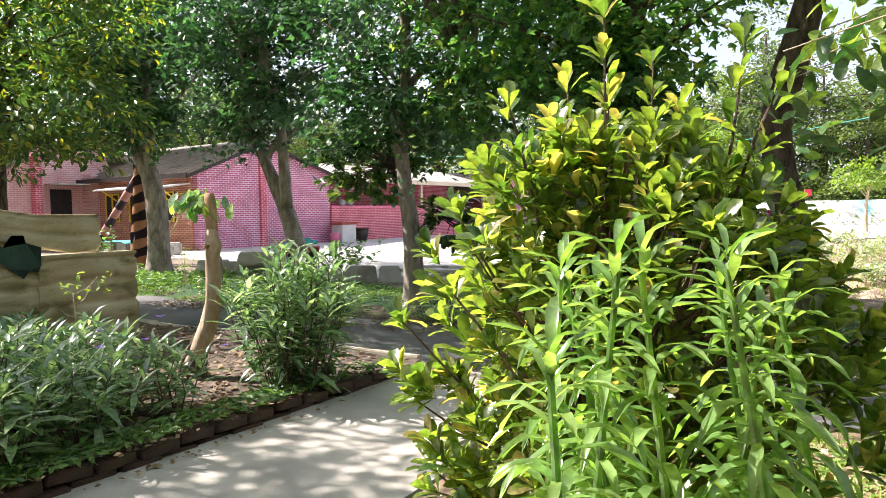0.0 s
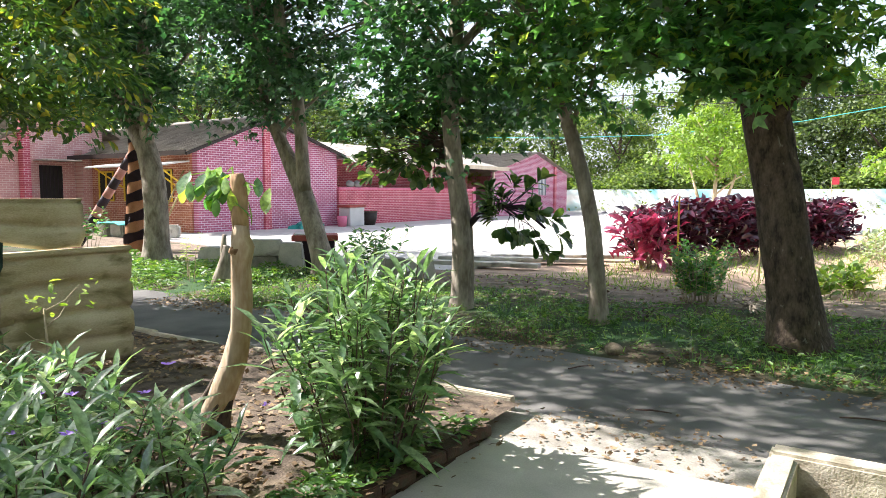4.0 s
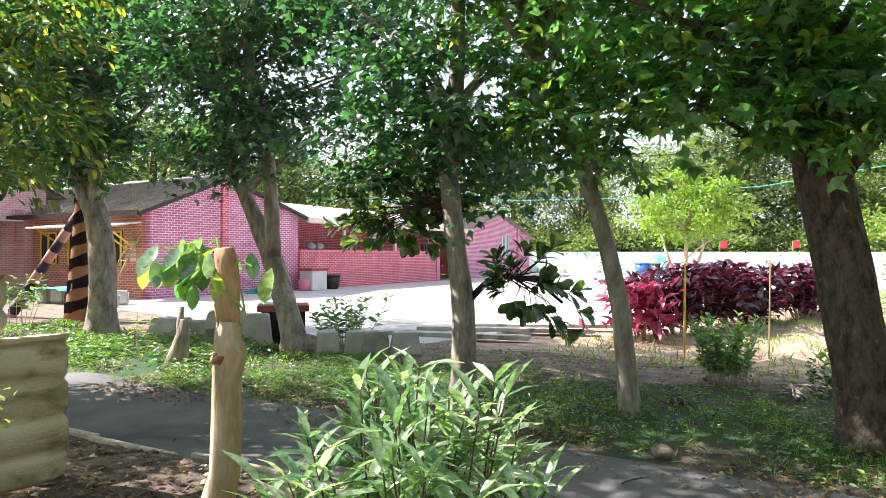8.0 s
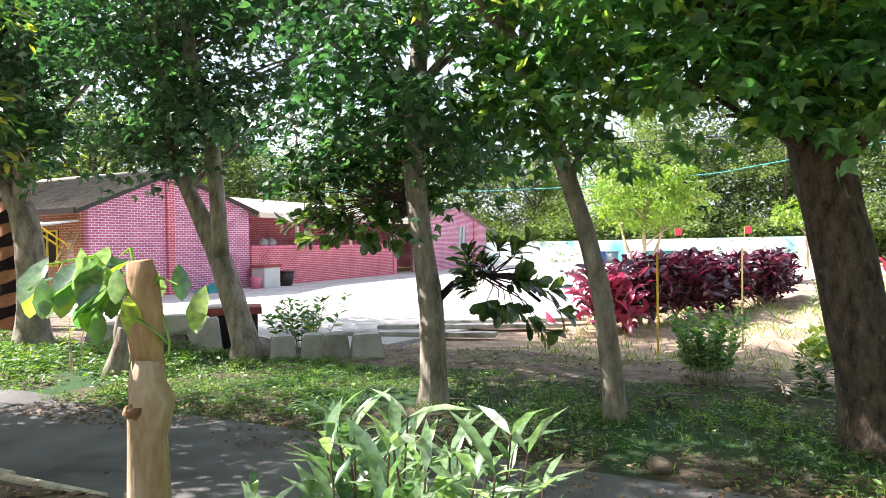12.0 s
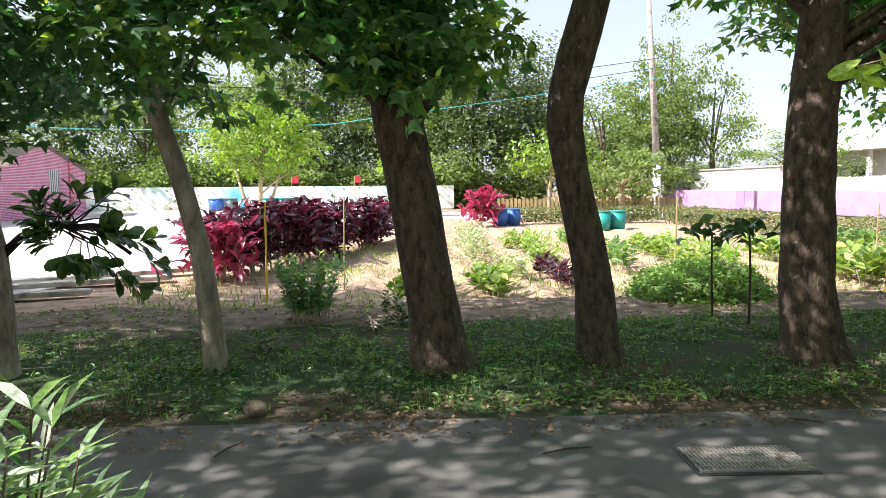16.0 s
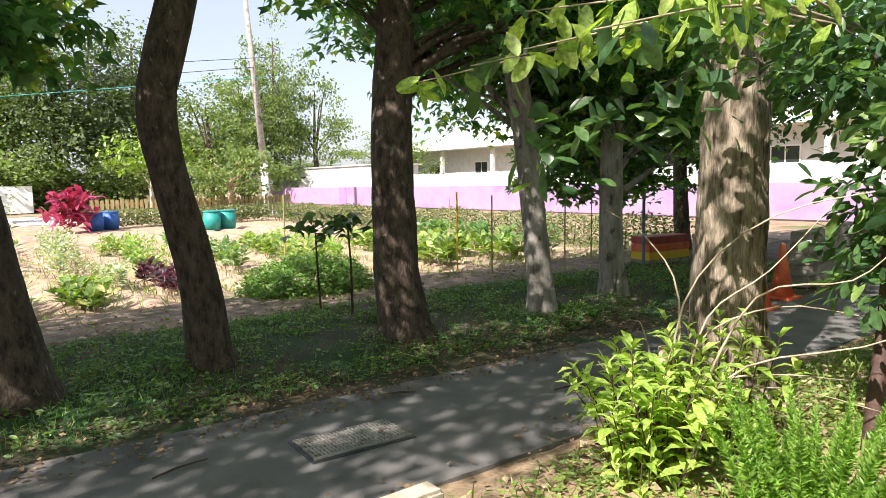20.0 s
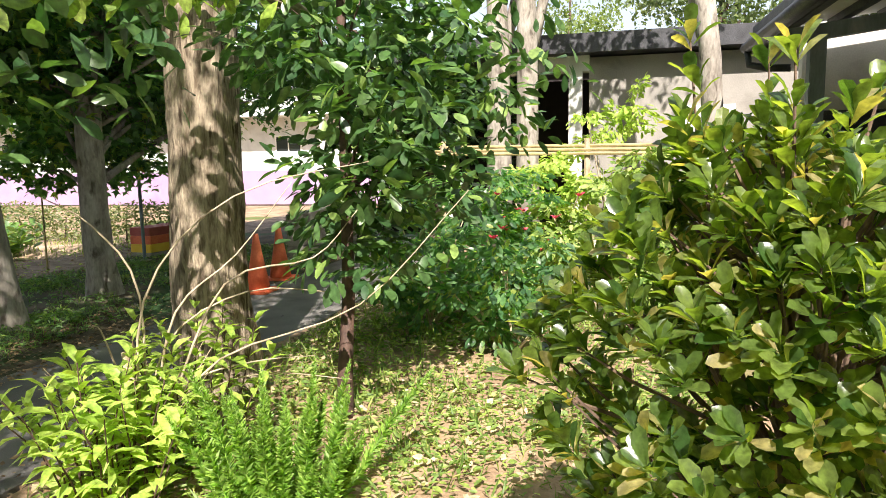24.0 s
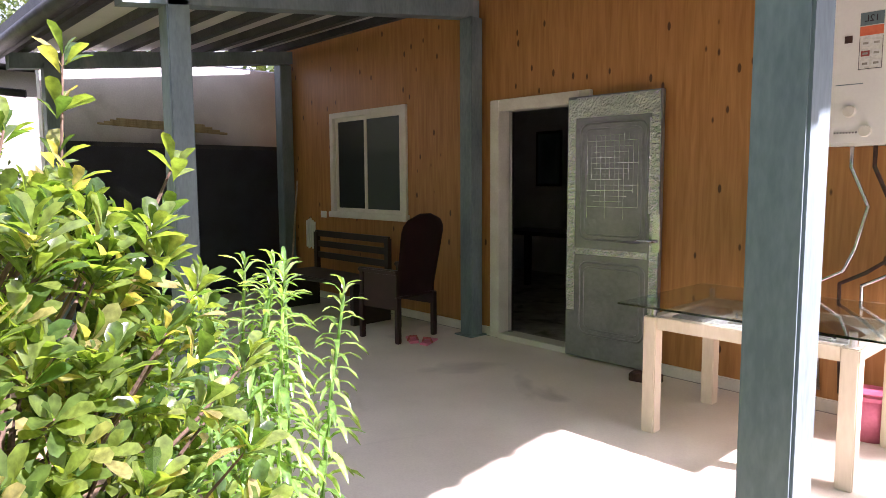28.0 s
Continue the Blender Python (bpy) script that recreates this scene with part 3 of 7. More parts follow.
STAR = (np.array([(0, 0, 0), (.10, .22, .01), (.40, .56, -.07), (.48, .20, .03), (1, 0, -.12), (.48, -.20, .03), (.40, -.56, -.07), (.10, -.22, .01)]),
        [(0, 7, 5, 4, 3, 1), (1, 3, 2), (7, 6, 5)])
OV4 = (np.array([(0, 0, 0), (.38, .21, .05), (.78, .15, .01), (1, 0, -.09), (.78, -.15, .01), (.38, -.21, .05)]), [(0, 3, 2, 1), (0, 5, 4, 3)])
DIAM = (np.array([(0, 0, 0), (.5, .32, .04), (1, 0, -.06), (.5, -.32, .04)]), [(0, 3, 2, 1)])
BLADE = (np.array([(0, .04, 0), (0, -.04, 0), (.55, 0, .03), (1, 0, -.12)]), [(0, 1, 2), (0, 2, 3)])
FROND = (DIAM[0] * np.array([1, .42, 1]), DIAM[1])
LONG = (WIDE[0] * np.array([1, 1.45, 1.3]), WIDE[1])


def unit(v):
    return v / np.maximum(np.linalg.norm(v, axis=1, keepdims=True), 1e-9)


def leaves(name, pos, way, up, size, shape, mat, parent=None, label=""):
    """One mesh of many leaves: at pos, pointing along way, facing up."""
    tv, tf = shape
    n, k = len(pos), len(tv)
    x = unit(np.asarray(way, float))
    y = unit(np.cross(up, x))
    z = np.cross(x, y)
    s = np.asarray(size, float)[:, None, None]
    v = pos[:, None, :] + s * (tv[None, :, 0:1] * x[:, None] + tv[None, :, 1:2] * y[:, None] + tv[None, :, 2:3] * z[:, None])
    loops = np.concatenate([np.array(f) for f in tf])
    lens = np.array([len(f) for f in tf])
    starts = np.concatenate([[0], np.cumsum(lens)[:-1]])
    me = bpy.data.meshes.new(name)
    me.vertices.add(n * k)
    me.vertices.foreach_set("co", v.astype(np.float32).ravel())
    me.loops.add(n * len(loops))
    me.loops.foreach_set("vertex_index", (loops[None] + np.arange(n)[:, None] * k).astype(np.int32).ravel())
    me.polygons.add(n * len(tf))
    me.polygons.foreach_set("loop_start", (starts[None] + np.arange(n)[:, None] * len(loops)).astype(np.int32).ravel())
    me.polygons.foreach_set("loop_total", np.tile(lens, n).astype(np.int32))
    me.update(calc_edges=True)
    return link(name, me, mat, parent, label)


def rand_way(n, droop=0.2):
    v = rng.normal(size=(n, 3))
    v[:, 2] = v[:, 2] * 0.5 - droop
    return unit(v)


def rand_up(n, tilt=0.6):
    v = rng.normal(size=(n, 3)) * tilt
    v[:, 2] += 1
    return unit(v)


def clumps(centre, radii, n_clump, n_leaf, spread, flat_bottom=0.35, shell=0.5):
    """Leaf places gathered in clumps through an ellipsoid, with gaps between."""
    d = unit(rng.normal(size=(n_clump, 3)))
    d[:, 2] = np.where(d[:, 2] < 0, d[:, 2] * flat_bottom, d[:, 2])
    r = (shell + (1 - shell) * rng.random((n_clump, 1))) * (0.75 + 0.35 * rng.random((n_clump, 1)))
    c = np.array(centre) + d * r * np.array(radii)
    c[:, 2] -= (rng.random(n_clump) < .3) * rng.random(n_clump) * radii[2] * .75
    i = rng.integers(0, n_clump, n_leaf)
    w = rng.normal(size=(n_leaf, 3)) * np.array([1, 1, 0.55])
    return c, c[i] + w * spread * (0.6 + 0.8 * rng.random((n_clump, 1)))[i]

# ---- ground, road, path ----


def patch(name, outline, z0, z1, mat, label, category, step=0.0, bumps=0.0, kind="structure", seed=3):
    """A slab with the given outline; with step it is gridded and uneven on top."""
    bm = bmesh.new()
    top = [bm.verts.new((x, y, z1)) for x, y in outline]
    bot = [bm.verts.new((x, y, z0)) for x, y in outline]
    n = len(outline)
    bm.faces.new(top)
    bm.faces.new(bot[::-1])
    for i in range(n):
        bm.faces.new((top[i], bot[i], bot[(i + 1) % n], top[(i + 1) % n]))
    bmesh.ops.recalc_face_normals(bm, faces=bm.faces)
    ob = part(name, bm, mat)
    return tagged(ob, label, category, "", kind)


def rolling(name, x0, x1, y0, y1, step, height, mat, label, category):
    """Uneven soil; height(x, y) gives its level."""
    nx, ny = max(2, int((x1 - x0) / step)), max(2, int((y1 - y0) / step))
    bm = bmesh.new()
    g = [[bm.verts.new((x0 + (x1 - x0) * i / nx, y0 + (y1 - y0) * j / ny, 0)) for j in range(ny + 1)] for i in range(nx + 1)]
    for row in g:
        for v in row:
            v.co.z = height(v.co.x, v.co.y)
    for i in range(nx):
        for j in range(ny):
            bm.faces.new((g[i][j], g[i + 1][j], g[i + 1][j + 1], g[i][j + 1]))
    ob = part(name, bm, mat, smooth=True)
    return tagged(ob, label, category, "", "structure")


def lump(x, y, s=1.0):
    return noise.noise(Vector((x * s, y * s, 0.3)))


def far_edge(x):
    return 5.86 - 0.045 * x


def near_edge(x):
    return 4.27 - 0.02 * x


patch("ground", [(-700, -700), (700, -700), (700, 700), (-700, 700)], -0.4, -0.06, M["soil"], "bare earth ground reaching the horizon", "ground")
patch("road", [(-45, near_edge(-45)), (40, near_edge(40)), (40, far_edge(40)), (-45, far_edge(-45))], -0.2, 0.0, M["road"], "grey concrete lane with dust and leaf litter along its edges", "road")
patch("path", [(-2.80, -0.3), (-1.38, -0.3), (-1.42, 3.78), (-2.80, 3.70)], -0.2, 0.045, M["slab"], "pale concrete garden path between planting beds", "path")
patch("threshold", [(-2.80, 3.705), (-1.40, 3.785), (-0.9, near_edge(-1)), (-3.3, near_edge(-3))], -0.2, 0.012, M["block"], "strip of dusty litter-strewn concrete between path and lane", "ground")


def verge_h(x, y):
    e = far_edge(x)
    t = min(1, max(0, (y - e) / 1.2))
    return -0.02 + 0.10 * t + 0.05 * lump(x, y, 0.7) * t + 0.02 * lump(x, y, 3.1)


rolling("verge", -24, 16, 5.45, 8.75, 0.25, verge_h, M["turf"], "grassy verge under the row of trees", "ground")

rolling("bare_strip", -7.6, 16, 8.62, 10.1, 0.15, lambda x, y: verge_h(x, y) + .012 * lump(x, y, 5) - .004, M["drysoil"], "trodden dry soil strip between verge and plot", "ground")


def bed_h(x, y):
    return 0.09 + 0.035 * lump(x, y, 1.3) + 0.015 * lump(x, y, 6)


rolling("planting_bed", -14, -2.86, -1.0, 4.22, 0.14, bed_h, M["mulch"], "planting bed of bark mulch and dry leaves", "ground")


def lawn_h(x, y):
    if y > 3.85:
        return 0.04 - 0.16 * (y - 3.85) + 0.035 * lump(x, y, 2.3) + 0.012 * lump(x, y, 7)
    return 0.04 + 0.03 * lump(x, y, 1.1) + 0.012 * lump(x, y, 7)


rolling("weedy_lawn", -1.37, 8.8, 0.15, 4.5, 0.11, lawn_h, M["soil"], "sunlit weedy soil with dry leaves", "ground")


def plot_h(x, y):
    ridge = 0.05 * math.sin(x * 2 * math.pi / 0.85) if 9.9 < y < 26 and -3.5 < x < 9 else 0
    return 0.02 + ridge + 0.04 * lump(x, y, 0.9)


rolling("vegetable_plot", -7.2, 10.5, 9.9, 34, 0.21, plot_h, M["furrow"], "dry vegetable plot with low furrows and weeds", "ground")
patch("yard", [(-21.5, 12.9), (-14.5, 11.4), (-9.8, 10.3), (-7.6, 9.1), (-6.9, 12.6), (-5.6, 15.4), (-3.6, 22), (1, 34), (1, 51.5), (-21.5, 51.5)], -0.2, 0.075, M["yard"], "wide bare concrete yard bleached by the sun", "yard")
patch("yard_apron", [(-30, 8.76), (-7.75, 8.76), (-7.62, 9.09), (-9.82, 10.29), (-14.52, 11.39), (-21.52, 12.89), (-21.52, 14.8), (-30, 14.8)], -0.2, 0.06, M["drysoil"], "packed dusty soil along the yard's edge", "ground")
patch("lane_far", [(1.3, 34.5), (14, 34.5), (14, 44), (1.3, 44)], -0.2, 0.03, M["yard"], "pale far lane beyond the vegetable plot", "road")
patch("veranda_floor", [(-4.5, -3.2), (7.0, -3.2), (7.0, -0.2), (1.2, -0.2), (0.75, 0.1), (-1.36, 0.1), (-1.36, -0.31), (-4.5, -0.31)], -0.2, 0.04, M["floor"], "smooth beige concrete veranda floor", "floor")

# ---- brick kerb of the left bed ----
kerb = thing("bed_kerb", "low red brick kerb along the planting bed", "kerb")
br = bmesh.new()
box(br, -0.11, 0.11, -0.05, 0.05, -0.03, 0.03, 0.006)
bme = bpy.data.meshes.new("brick")
br.to_mesh(bme)
br.free()
bme.materials.append(M["redbrick"])
rk = random.Random(4)
for row in range(2):
    for i in range(15):
        y = 0.2 + i * 0.232 + (0.11 if row % 2 else 0)
        ob = new("brick", bme)
        ob.parent = kerb
        ob.matrix_world = pose(-2.84 + rk.uniform(-.018, .018), y + rk.uniform(-.012, .012), 0.035 + row * 0.068 + rk.uniform(-.008, .008), rk.uniform(-5, 5), rk.uniform(-4, 4), 90 + rk.uniform(-6, 6))
# ---- concrete planter by the lane ----
pl = thing("planter_kerb", "low cream concrete planter kerb beside the path's end", "planter")
part("front_kerb", B(-1.42, -0.37, 3.82, 3.95, -0.05, 0.22, 0.015), M["kerb"], pl)
part("side_kerb", B(-1.42, -1.30, 2.3, 3.82, -0.05, 0.215, 0.015), M["kerb"], pl)
# ---- kerb on the lane's near side ----
lk = thing("lane_kerb", "thin concrete edging strip along the lane", "kerb")
for i in range(6):
    x = -8.6 + i * 0.95
    part("edging", B(x, x + 0.93, 4.27, 4.33, -0.05, 0.10, 0.008, Matrix.Rotation(radians(0.4 * (i % 3 - 1)), 4, 'Z')), M["kerb"], lk)
# ---- drain grate ----
gr = thing("drain_grate", "rusty steel grate set into the concrete lane", "drain", (-0.12, 5.07, 0.004), -4)
part("rim", B(-0.33, 0.33, -0.2, 0.2, -0.05, 0.002), M["darksteel"], gr)
for i in range(26):
    part("bar", B(-0.305 + i * 0.0242, -0.291 + i * 0.0242, -0.17, 0.17, 0.0, 0.012), M["grating"], gr)
for i in range(7):
    part("cross_bar", B(-0.31, 0.32, -0.168 + i * 0.0535, -0.158 + i * 0.0535, 0.002, 0.014), M["grating"], gr)

# ---- trees of the verge ----


def crown(name, centre, radii, n_clump, n_leaf, spread, size, shape, mat, parent, fb=0.8, shell=0.2):
    """Flat leafy sprays, each tilted its own way, with gaps between them."""
    d = unit(rng.normal(size=(n_clump, 3)))
    d[:, 2] = np.where(d[:, 2] < 0, d[:, 2] * fb, d[:, 2])
    c = np.array(centre) + d * (shell + (1.1 - shell) * rng.random((n_clump, 1)) ** .6) * np.array(radii)
    nrm = unit(rng.normal(size=(n_clump, 3)) * .3 + np.array([0, 0, 1]))
    rad = spread * (.7 + .9 * rng.random(n_clump))
    i = rng.integers(0, n_clump, n_leaf)
    w, r = rng.random(n_leaf) * 6.283, np.sqrt(rng.random(n_leaf))
    ax = unit(np.cross(nrm, np.array([.3, .9, .1])))
    ay = np.cross(nrm, ax)
    o = (np.cos(w)[:, None] * ax[i] + np.sin(w)[:, None] * ay[i])
    p = c[i] + o * (r * rad[i] * 1.35)[:, None]
    p[:, 2] -= .28 * (r * r) * rad[i] + .07 * rng.normal(size=n_leaf) * (spread / .35)
    way = o + rng.normal(size=(n_leaf, 3)) * .45 - np.array([0, 0, .45])
    leaves(name, p, way, unit(nrm[i] + rng.normal(size=(n_leaf, 3)) * .35), size * (0.7 + 0.6 * rng.random(n_leaf)), shape, mat, parent)
    return c


def along(pts, z):
    """The point of a stem at the height z."""
    for a, b in zip(pts, pts[1:]):
        if a.z <= z <= b.z:
            return a.lerp(b, (z - a.z) / max(1e-6, b.z - a.z))
    return pts[-1] if z > pts[-1].z else pts[0]


def tree(name, label, trunk, radii, bark, crowns, branch_r=0.05, leaf=0.116, mat="l_tree", shape=STAR, sides=14, rough=0.14, group="row of trees along the lane", n_branch=12, dense=1.28, limbs=()):
    """trunk: points up the stem; crowns: (centre, radii, clumps, leaves, spread); limbs: (points, radii)."""
    t = thing(name, label, "tree", (trunk[0][0], trunk[0][1], 0), 0, group)
    inv = Matrix.Translation((-trunk[0][0], -trunk[0][1], 0))
    loc = [inv @ Vector(p) for p in trunk]
    part("trunk", bark_tube(loc, radii, 34 if sides < 20 else 60, 28 if sides < 20 else 46, .05 if sides < 20 else .09), bark, t, smooth=True)
    for pts, rr in limbs:
        part("limb", tube(bmesh.new(), [inv @ Vector(p) for p in pts], rr, 12, rough), bark, t, smooth=True)
    low = loc[len(loc) // 2].z
    for ci, (c, r, nc, nl, sp) in enumerate(crowns):
        cl = inv @ Vector(c)
        cc = crown("crown", cl, r, int(nc * 1.5), int(nl * dense), sp, leaf, shape, M[mat], t)
        for k in range(n_branch):
            e = Vector(cc[k])
            flat = math.hypot(e.x - cl.x, e.y - cl.y)
            start = along(loc, max(low, e.z - .25 - .5 * flat))
            br = branch_r * (.55 + .45 * rng.random())
            mid = start.lerp(e, 0.5) + Vector((rng.normal() * .08, rng.normal() * .08, .1 + .12 * rng.random()))
            part("branch", tube(bmesh.new(), [start, start.lerp(mid, .5) + Vector((0, 0, .03)), mid, e], [br, br * .75, br * .5, br * .15], 6), bark, t, smooth=True)
    return t


# crowns with y below 5 and z above 5 are added out of view to shade the lane
tree("tree", "slender dark tree with a dense crown above the verge", [(-5.09, 7.12, -.05), (-5.08, 7.12, .25), (-5.08, 7.12, .9), (-5.18, 7.14, 1.55), (-5.28, 7.15, 2.4), (-5.2, 7.2, 3.3), (-5.19, 7.2, 4.2), (-5.1, 7.2, 6)],
     [.17, .125, .11, .10, .095, .08, .07, .03], M["bark"],
     [((-5.15, 7.3, 2.75), (1.45, 1.3, .9), 40, 2600, .30), ((-5.0, 7.4, 4.3), (2.0, 2.0, 1.3), 44, 1900, .36), ((-5.0, 7.4, 5.8), (2.3, 2.2, 1.4), 36, 1100, .38), ((-5.2, 3.8, 5.7), (2.3, 1.4, 1.0), 44, 2300, .4), ((-8.2, 3.9, 5.8), (2.2, 1.4, 1.0), 46, 2600, .4)], mat="l_shade")
tree("tree", "thin leaning young tree on the verge", [(-3.42, 7.10, -.05), (-3.44, 7.1, .3), (-3.5, 7.1, 1.0), (-3.64, 7.12, 1.58), (-3.92, 7.15, 2.45), (-4.14, 7.15, 3.1), (-4.3, 7.15, 3.35)],
     [.12, .09, .08, .075, .072, .066, .055], M["bark"],
     [((-3.75, 6.7, 2.75), (.65, .5, .75), 16, 900, .22), ((-4.2, 7.2, 4.4), (1.6, 1.7, 1.2), 30, 1400, .34), ((-3.4, 3.8, 5.6), (2.2, 1.4, 1.0), 44, 2100, .4)],
     limbs=[([(-4.28, 7.15, 3.3), (-4.6, 7.12, 3.68), (-5.0, 7.1, 4.6)], [.052, .045, .02]), ([(-4.2, 7.15, 3.2), (-4.08, 7.15, 3.45), (-3.9, 7.2, 4.6), (-3.8, 7.2, 5.6)], [.05, .045, .035, .02])])
tree("tree", "thick dark-barked tree leaning over the verge", [(-1.61, 7.08, -.05), (-1.64, 7.08, .22), (-1.7, 7.08, .7), (-1.80, 7.08, 1.3), (-1.91, 7.08, 1.9), (-2.02, 7.08, 2.5), (-2.09, 7.1, 3.2), (-2.14, 7.1, 4.6)],
     [.34, .235, .20, .195, .195, .19, .175, .12], M["darkbark"],
     [((-2.4, 6.75, 3.3), (1.7, 1.1, .75), 46, 2600, .30), ((-2.2, 6.4, 2.6), (1.15, .4, .45), 30, 1300, .2), ((-2.4, 7.2, 4.3), (2.3, 2.2, 1.1), 46, 1500, .36), ((-1.6, 6.9, 5.6), (2.6, 2.4, 1.5), 50, 1500, .42), ((-1.2, 4.3, 5.6), (2.3, 1.5, 1.0), 40, 1700, .4)], .07)
tree("tree", "curved dark-barked tree on the verge", [(-.26, 7.12, -.05), (-.285, 7.12, .2), (-.31, 7.12, .7), (-.37, 7.12, 1.0), (-.50, 7.12, 1.57), (-.57, 7.12, 1.95), (-.565, 7.12, 2.25), (-.46, 7.12, 2.67), (-.36, 7.12, 3.03), (-.18, 7.12, 3.7), (-.1, 7.12, 4.6)],
     [.28, .185, .16, .15, .14, .145, .15, .155, .15, .12, .08], M["darkbark"],
     [((-.3, 7.6, 5.0), (2.0, 2.0, 1.2), 46, 2800, .36), ((.6, 4.6, 5.5), (2.3, 1.5, 1.0), 40, 1700, .4)], .06)
tree("tree", "straight dark-barked tree on the verge", [(1.52, 6.9, -.05), (1.5, 6.9, .2), (1.44, 6.9, .7), (1.42, 6.9, 1.4), (1.44, 6.9, 2.2), (1.5, 6.9, 3.0), (1.55, 6.9, 4.6)],
     [.38, .255, .215, .2, .185, .175, .12], M["darkbark"],
     [((2.2, 7.2, 4.3), (2.0, 1.8, 1.1), 46, 2900, .36), ((1.6, 7.0, 5.8), (2.4, 2.2, 1.3), 46, 2600, .4), ((2.6, 6.6, 3.2), (1.2, .9, .6), 24, 1300, .26), ((.9, 7.0, 3.4), (.6, .5, .5), 9, 420, .22), ((2.6, 4.9, 5.4), (2.3, 1.5, 1.0), 40, 1700, .4)], .06)
tree("tree", "pale-barked tree on the shaded verge", [(3.32, 6.85, -.05), (3.3, 6.85, .4), (3.2, 6.85, 1.2), (3.1, 6.86, 2.0), (2.95, 6.87, 2.8), (2.9, 6.9, 4.4)],
     [.2, .145, .13, .125, .12, .07], M["palebark"],
     [((3.3, 7.0, 3.8), (1.9, 1.8, 1.1), 46, 3200, .34), ((4.2, 7.4, 2.75), (1.1, .8, .7), 36, 2400, .28), ((4.4, 8.6, 3.3), (2.4, 1.2, 1.2), 50, 3200, .32)], .05)
tree("tree", "pale-barked tree on the shaded verge", [(4.75, 7.0, -.05), (4.72, 7.0, .4), (4.7, 7.0, 1.2), (4.72, 7.0, 2.2), (4.8, 7.0, 4.2)],
     [.22, .155, .14, .13, .07], M["palebark"],
     [((5.0, 6.9, 3.6), (2.2, 1.9, 1.2), 50, 3400, .34), ((5.4, 7.2, 2.5), (1.2, .8, .6), 34, 2200, .26), ((5.9, 7.9, 1.95), (1.4, 1.0, .8), 46, 3200, .26), ((7.6, 7.2, 3.6), (2.2, 2.2, 1.4), 50, 3200, .36), ((7.2, 8.2, 2.9), (2.4, 1.6, 1.3), 50, 3400, .34), ((5.8, 5.2, 4.2), (2.2, 1.8, 1.2), 44, 2200, .38)], .05)
tree("tree", "dark full-crowned tree beyond the stacked beams", [(9.6, 9.2, -.05), (9.6, 9.2, .5), (9.5, 9.2, 1.6), (9.5, 9.2, 3.2)], [.2, .15, .13, .07], M["darkbark"],
     [((9.6, 9.0, 3.3), (2.2, 1.8, 1.2), 60, 3600, .34)], .05, .12, "l_shade")
tree("tree", "dark full-crowned tree where the lane bends away", [(10.6, 4.7, -.05), (10.6, 4.7, .5), (10.5, 4.7, 1.6), (10.5, 4.7, 3.2)], [.2, .15, .13, .07], M["darkbark"],
     [((10.4, 4.6, 2.6), (1.8, 1.7, 1.5), 64, 3800, .32), ((10.2, 6.6, 3.4), (1.8, 1.4, 1.0), 40, 2200, .34)], .05, .12, "l_shade")
tree("tree", "forked grey-barked tree at the yard's edge", [(-8.5, 8.5, -.05), (-8.53, 8.5, .3), (-8.72, 8.52, .8), (-9.05, 8.54, 1.55), (-9.45, 8.55, 2.2), (-9.78, 8.55, 2.8), (-10.14, 8.55, 4.2), (-10.35, 8.55, 5.0), (-10.1, 8.6, 6.2)],
     [.24, .18, .16, .15, .11, .105, .09, .08, .04], M["bark"],
     [((-9.3, 8.4, 3.3), (1.3, 1.0, .8), 34, 2300, .30), ((-9.4, 8.6, 4.7), (1.9, 1.8, 1.2), 50, 3600, .34), ((-8.0, 8.8, 5.0), (1.6, 1.6, 1.3), 34, 2000, .36), ((-9.2, 8.7, 6.2), (2.3, 2.0, 1.1), 40, 2400, .4)], .05, mat="l_shade",
     limbs=[([(-8.95, 8.52, 1.4), (-8.94, 8.5, 1.75), (-8.98, 8.5, 2.4), (-9.05, 8.5, 3.0), (-9.4, 8.5, 4.2), (-9.5, 8.5, 5.0), (-9.4, 8.5, 6)], [.12, .105, .1, .095, .085, .075, .04])])
tree("tree", "bent grey tree beside the striped trunk", [(-12.78, 8.42, -.05), (-12.78, 8.42, .4), (-12.76, 8.42, 1.0), (-12.82, 8.42, 1.7), (-12.97, 8.42, 2.2), (-13.3, 8.42, 2.62), (-13.7, 8.42, 3.2), (-14.08, 8.42, 4.0), (-14.26, 8.42, 5.5), (-14.2, 8.5, 7)],
     [.32, .24, .215, .21, .20, .18, .165, .15, .13, .06], M["bark"],
     [((-13.2, 8.2, 3.6), (1.6, 1.2, 1.1), 36, 2200, .34), ((-13.0, 8.5, 5.2), (2.4, 2.0, 1.3), 54, 3600, .42), ((-13.8, 8.6, 7.0), (3.0, 2.6, 1.5), 46, 2400, .48), ((-15.6, 8.6, 5.2), (1.4, 1.6, 1.8), 30, 1500, .42)], .07, .14, "l_shade",
     limbs=[([(-12.98, 8.42, 2.15), (-12.95, 8.4, 2.9), (-13.0, 8.4, 4.2), (-12.9, 8.4, 6)], [.14, .12, .1, .04])])

# ---- striped trunk at the yard ----
st = thing("striped_tree", "tree trunk painted with black and orange spiral bands", "tree", (-15.5, 9.7, 0))
STEM = [(0, -.1, .30), (.02, .35, .235), (.12, 1.3, .205), (.20, 2.3, .185), (.24, 3.4, .16), (.26, 5.6, .09)]


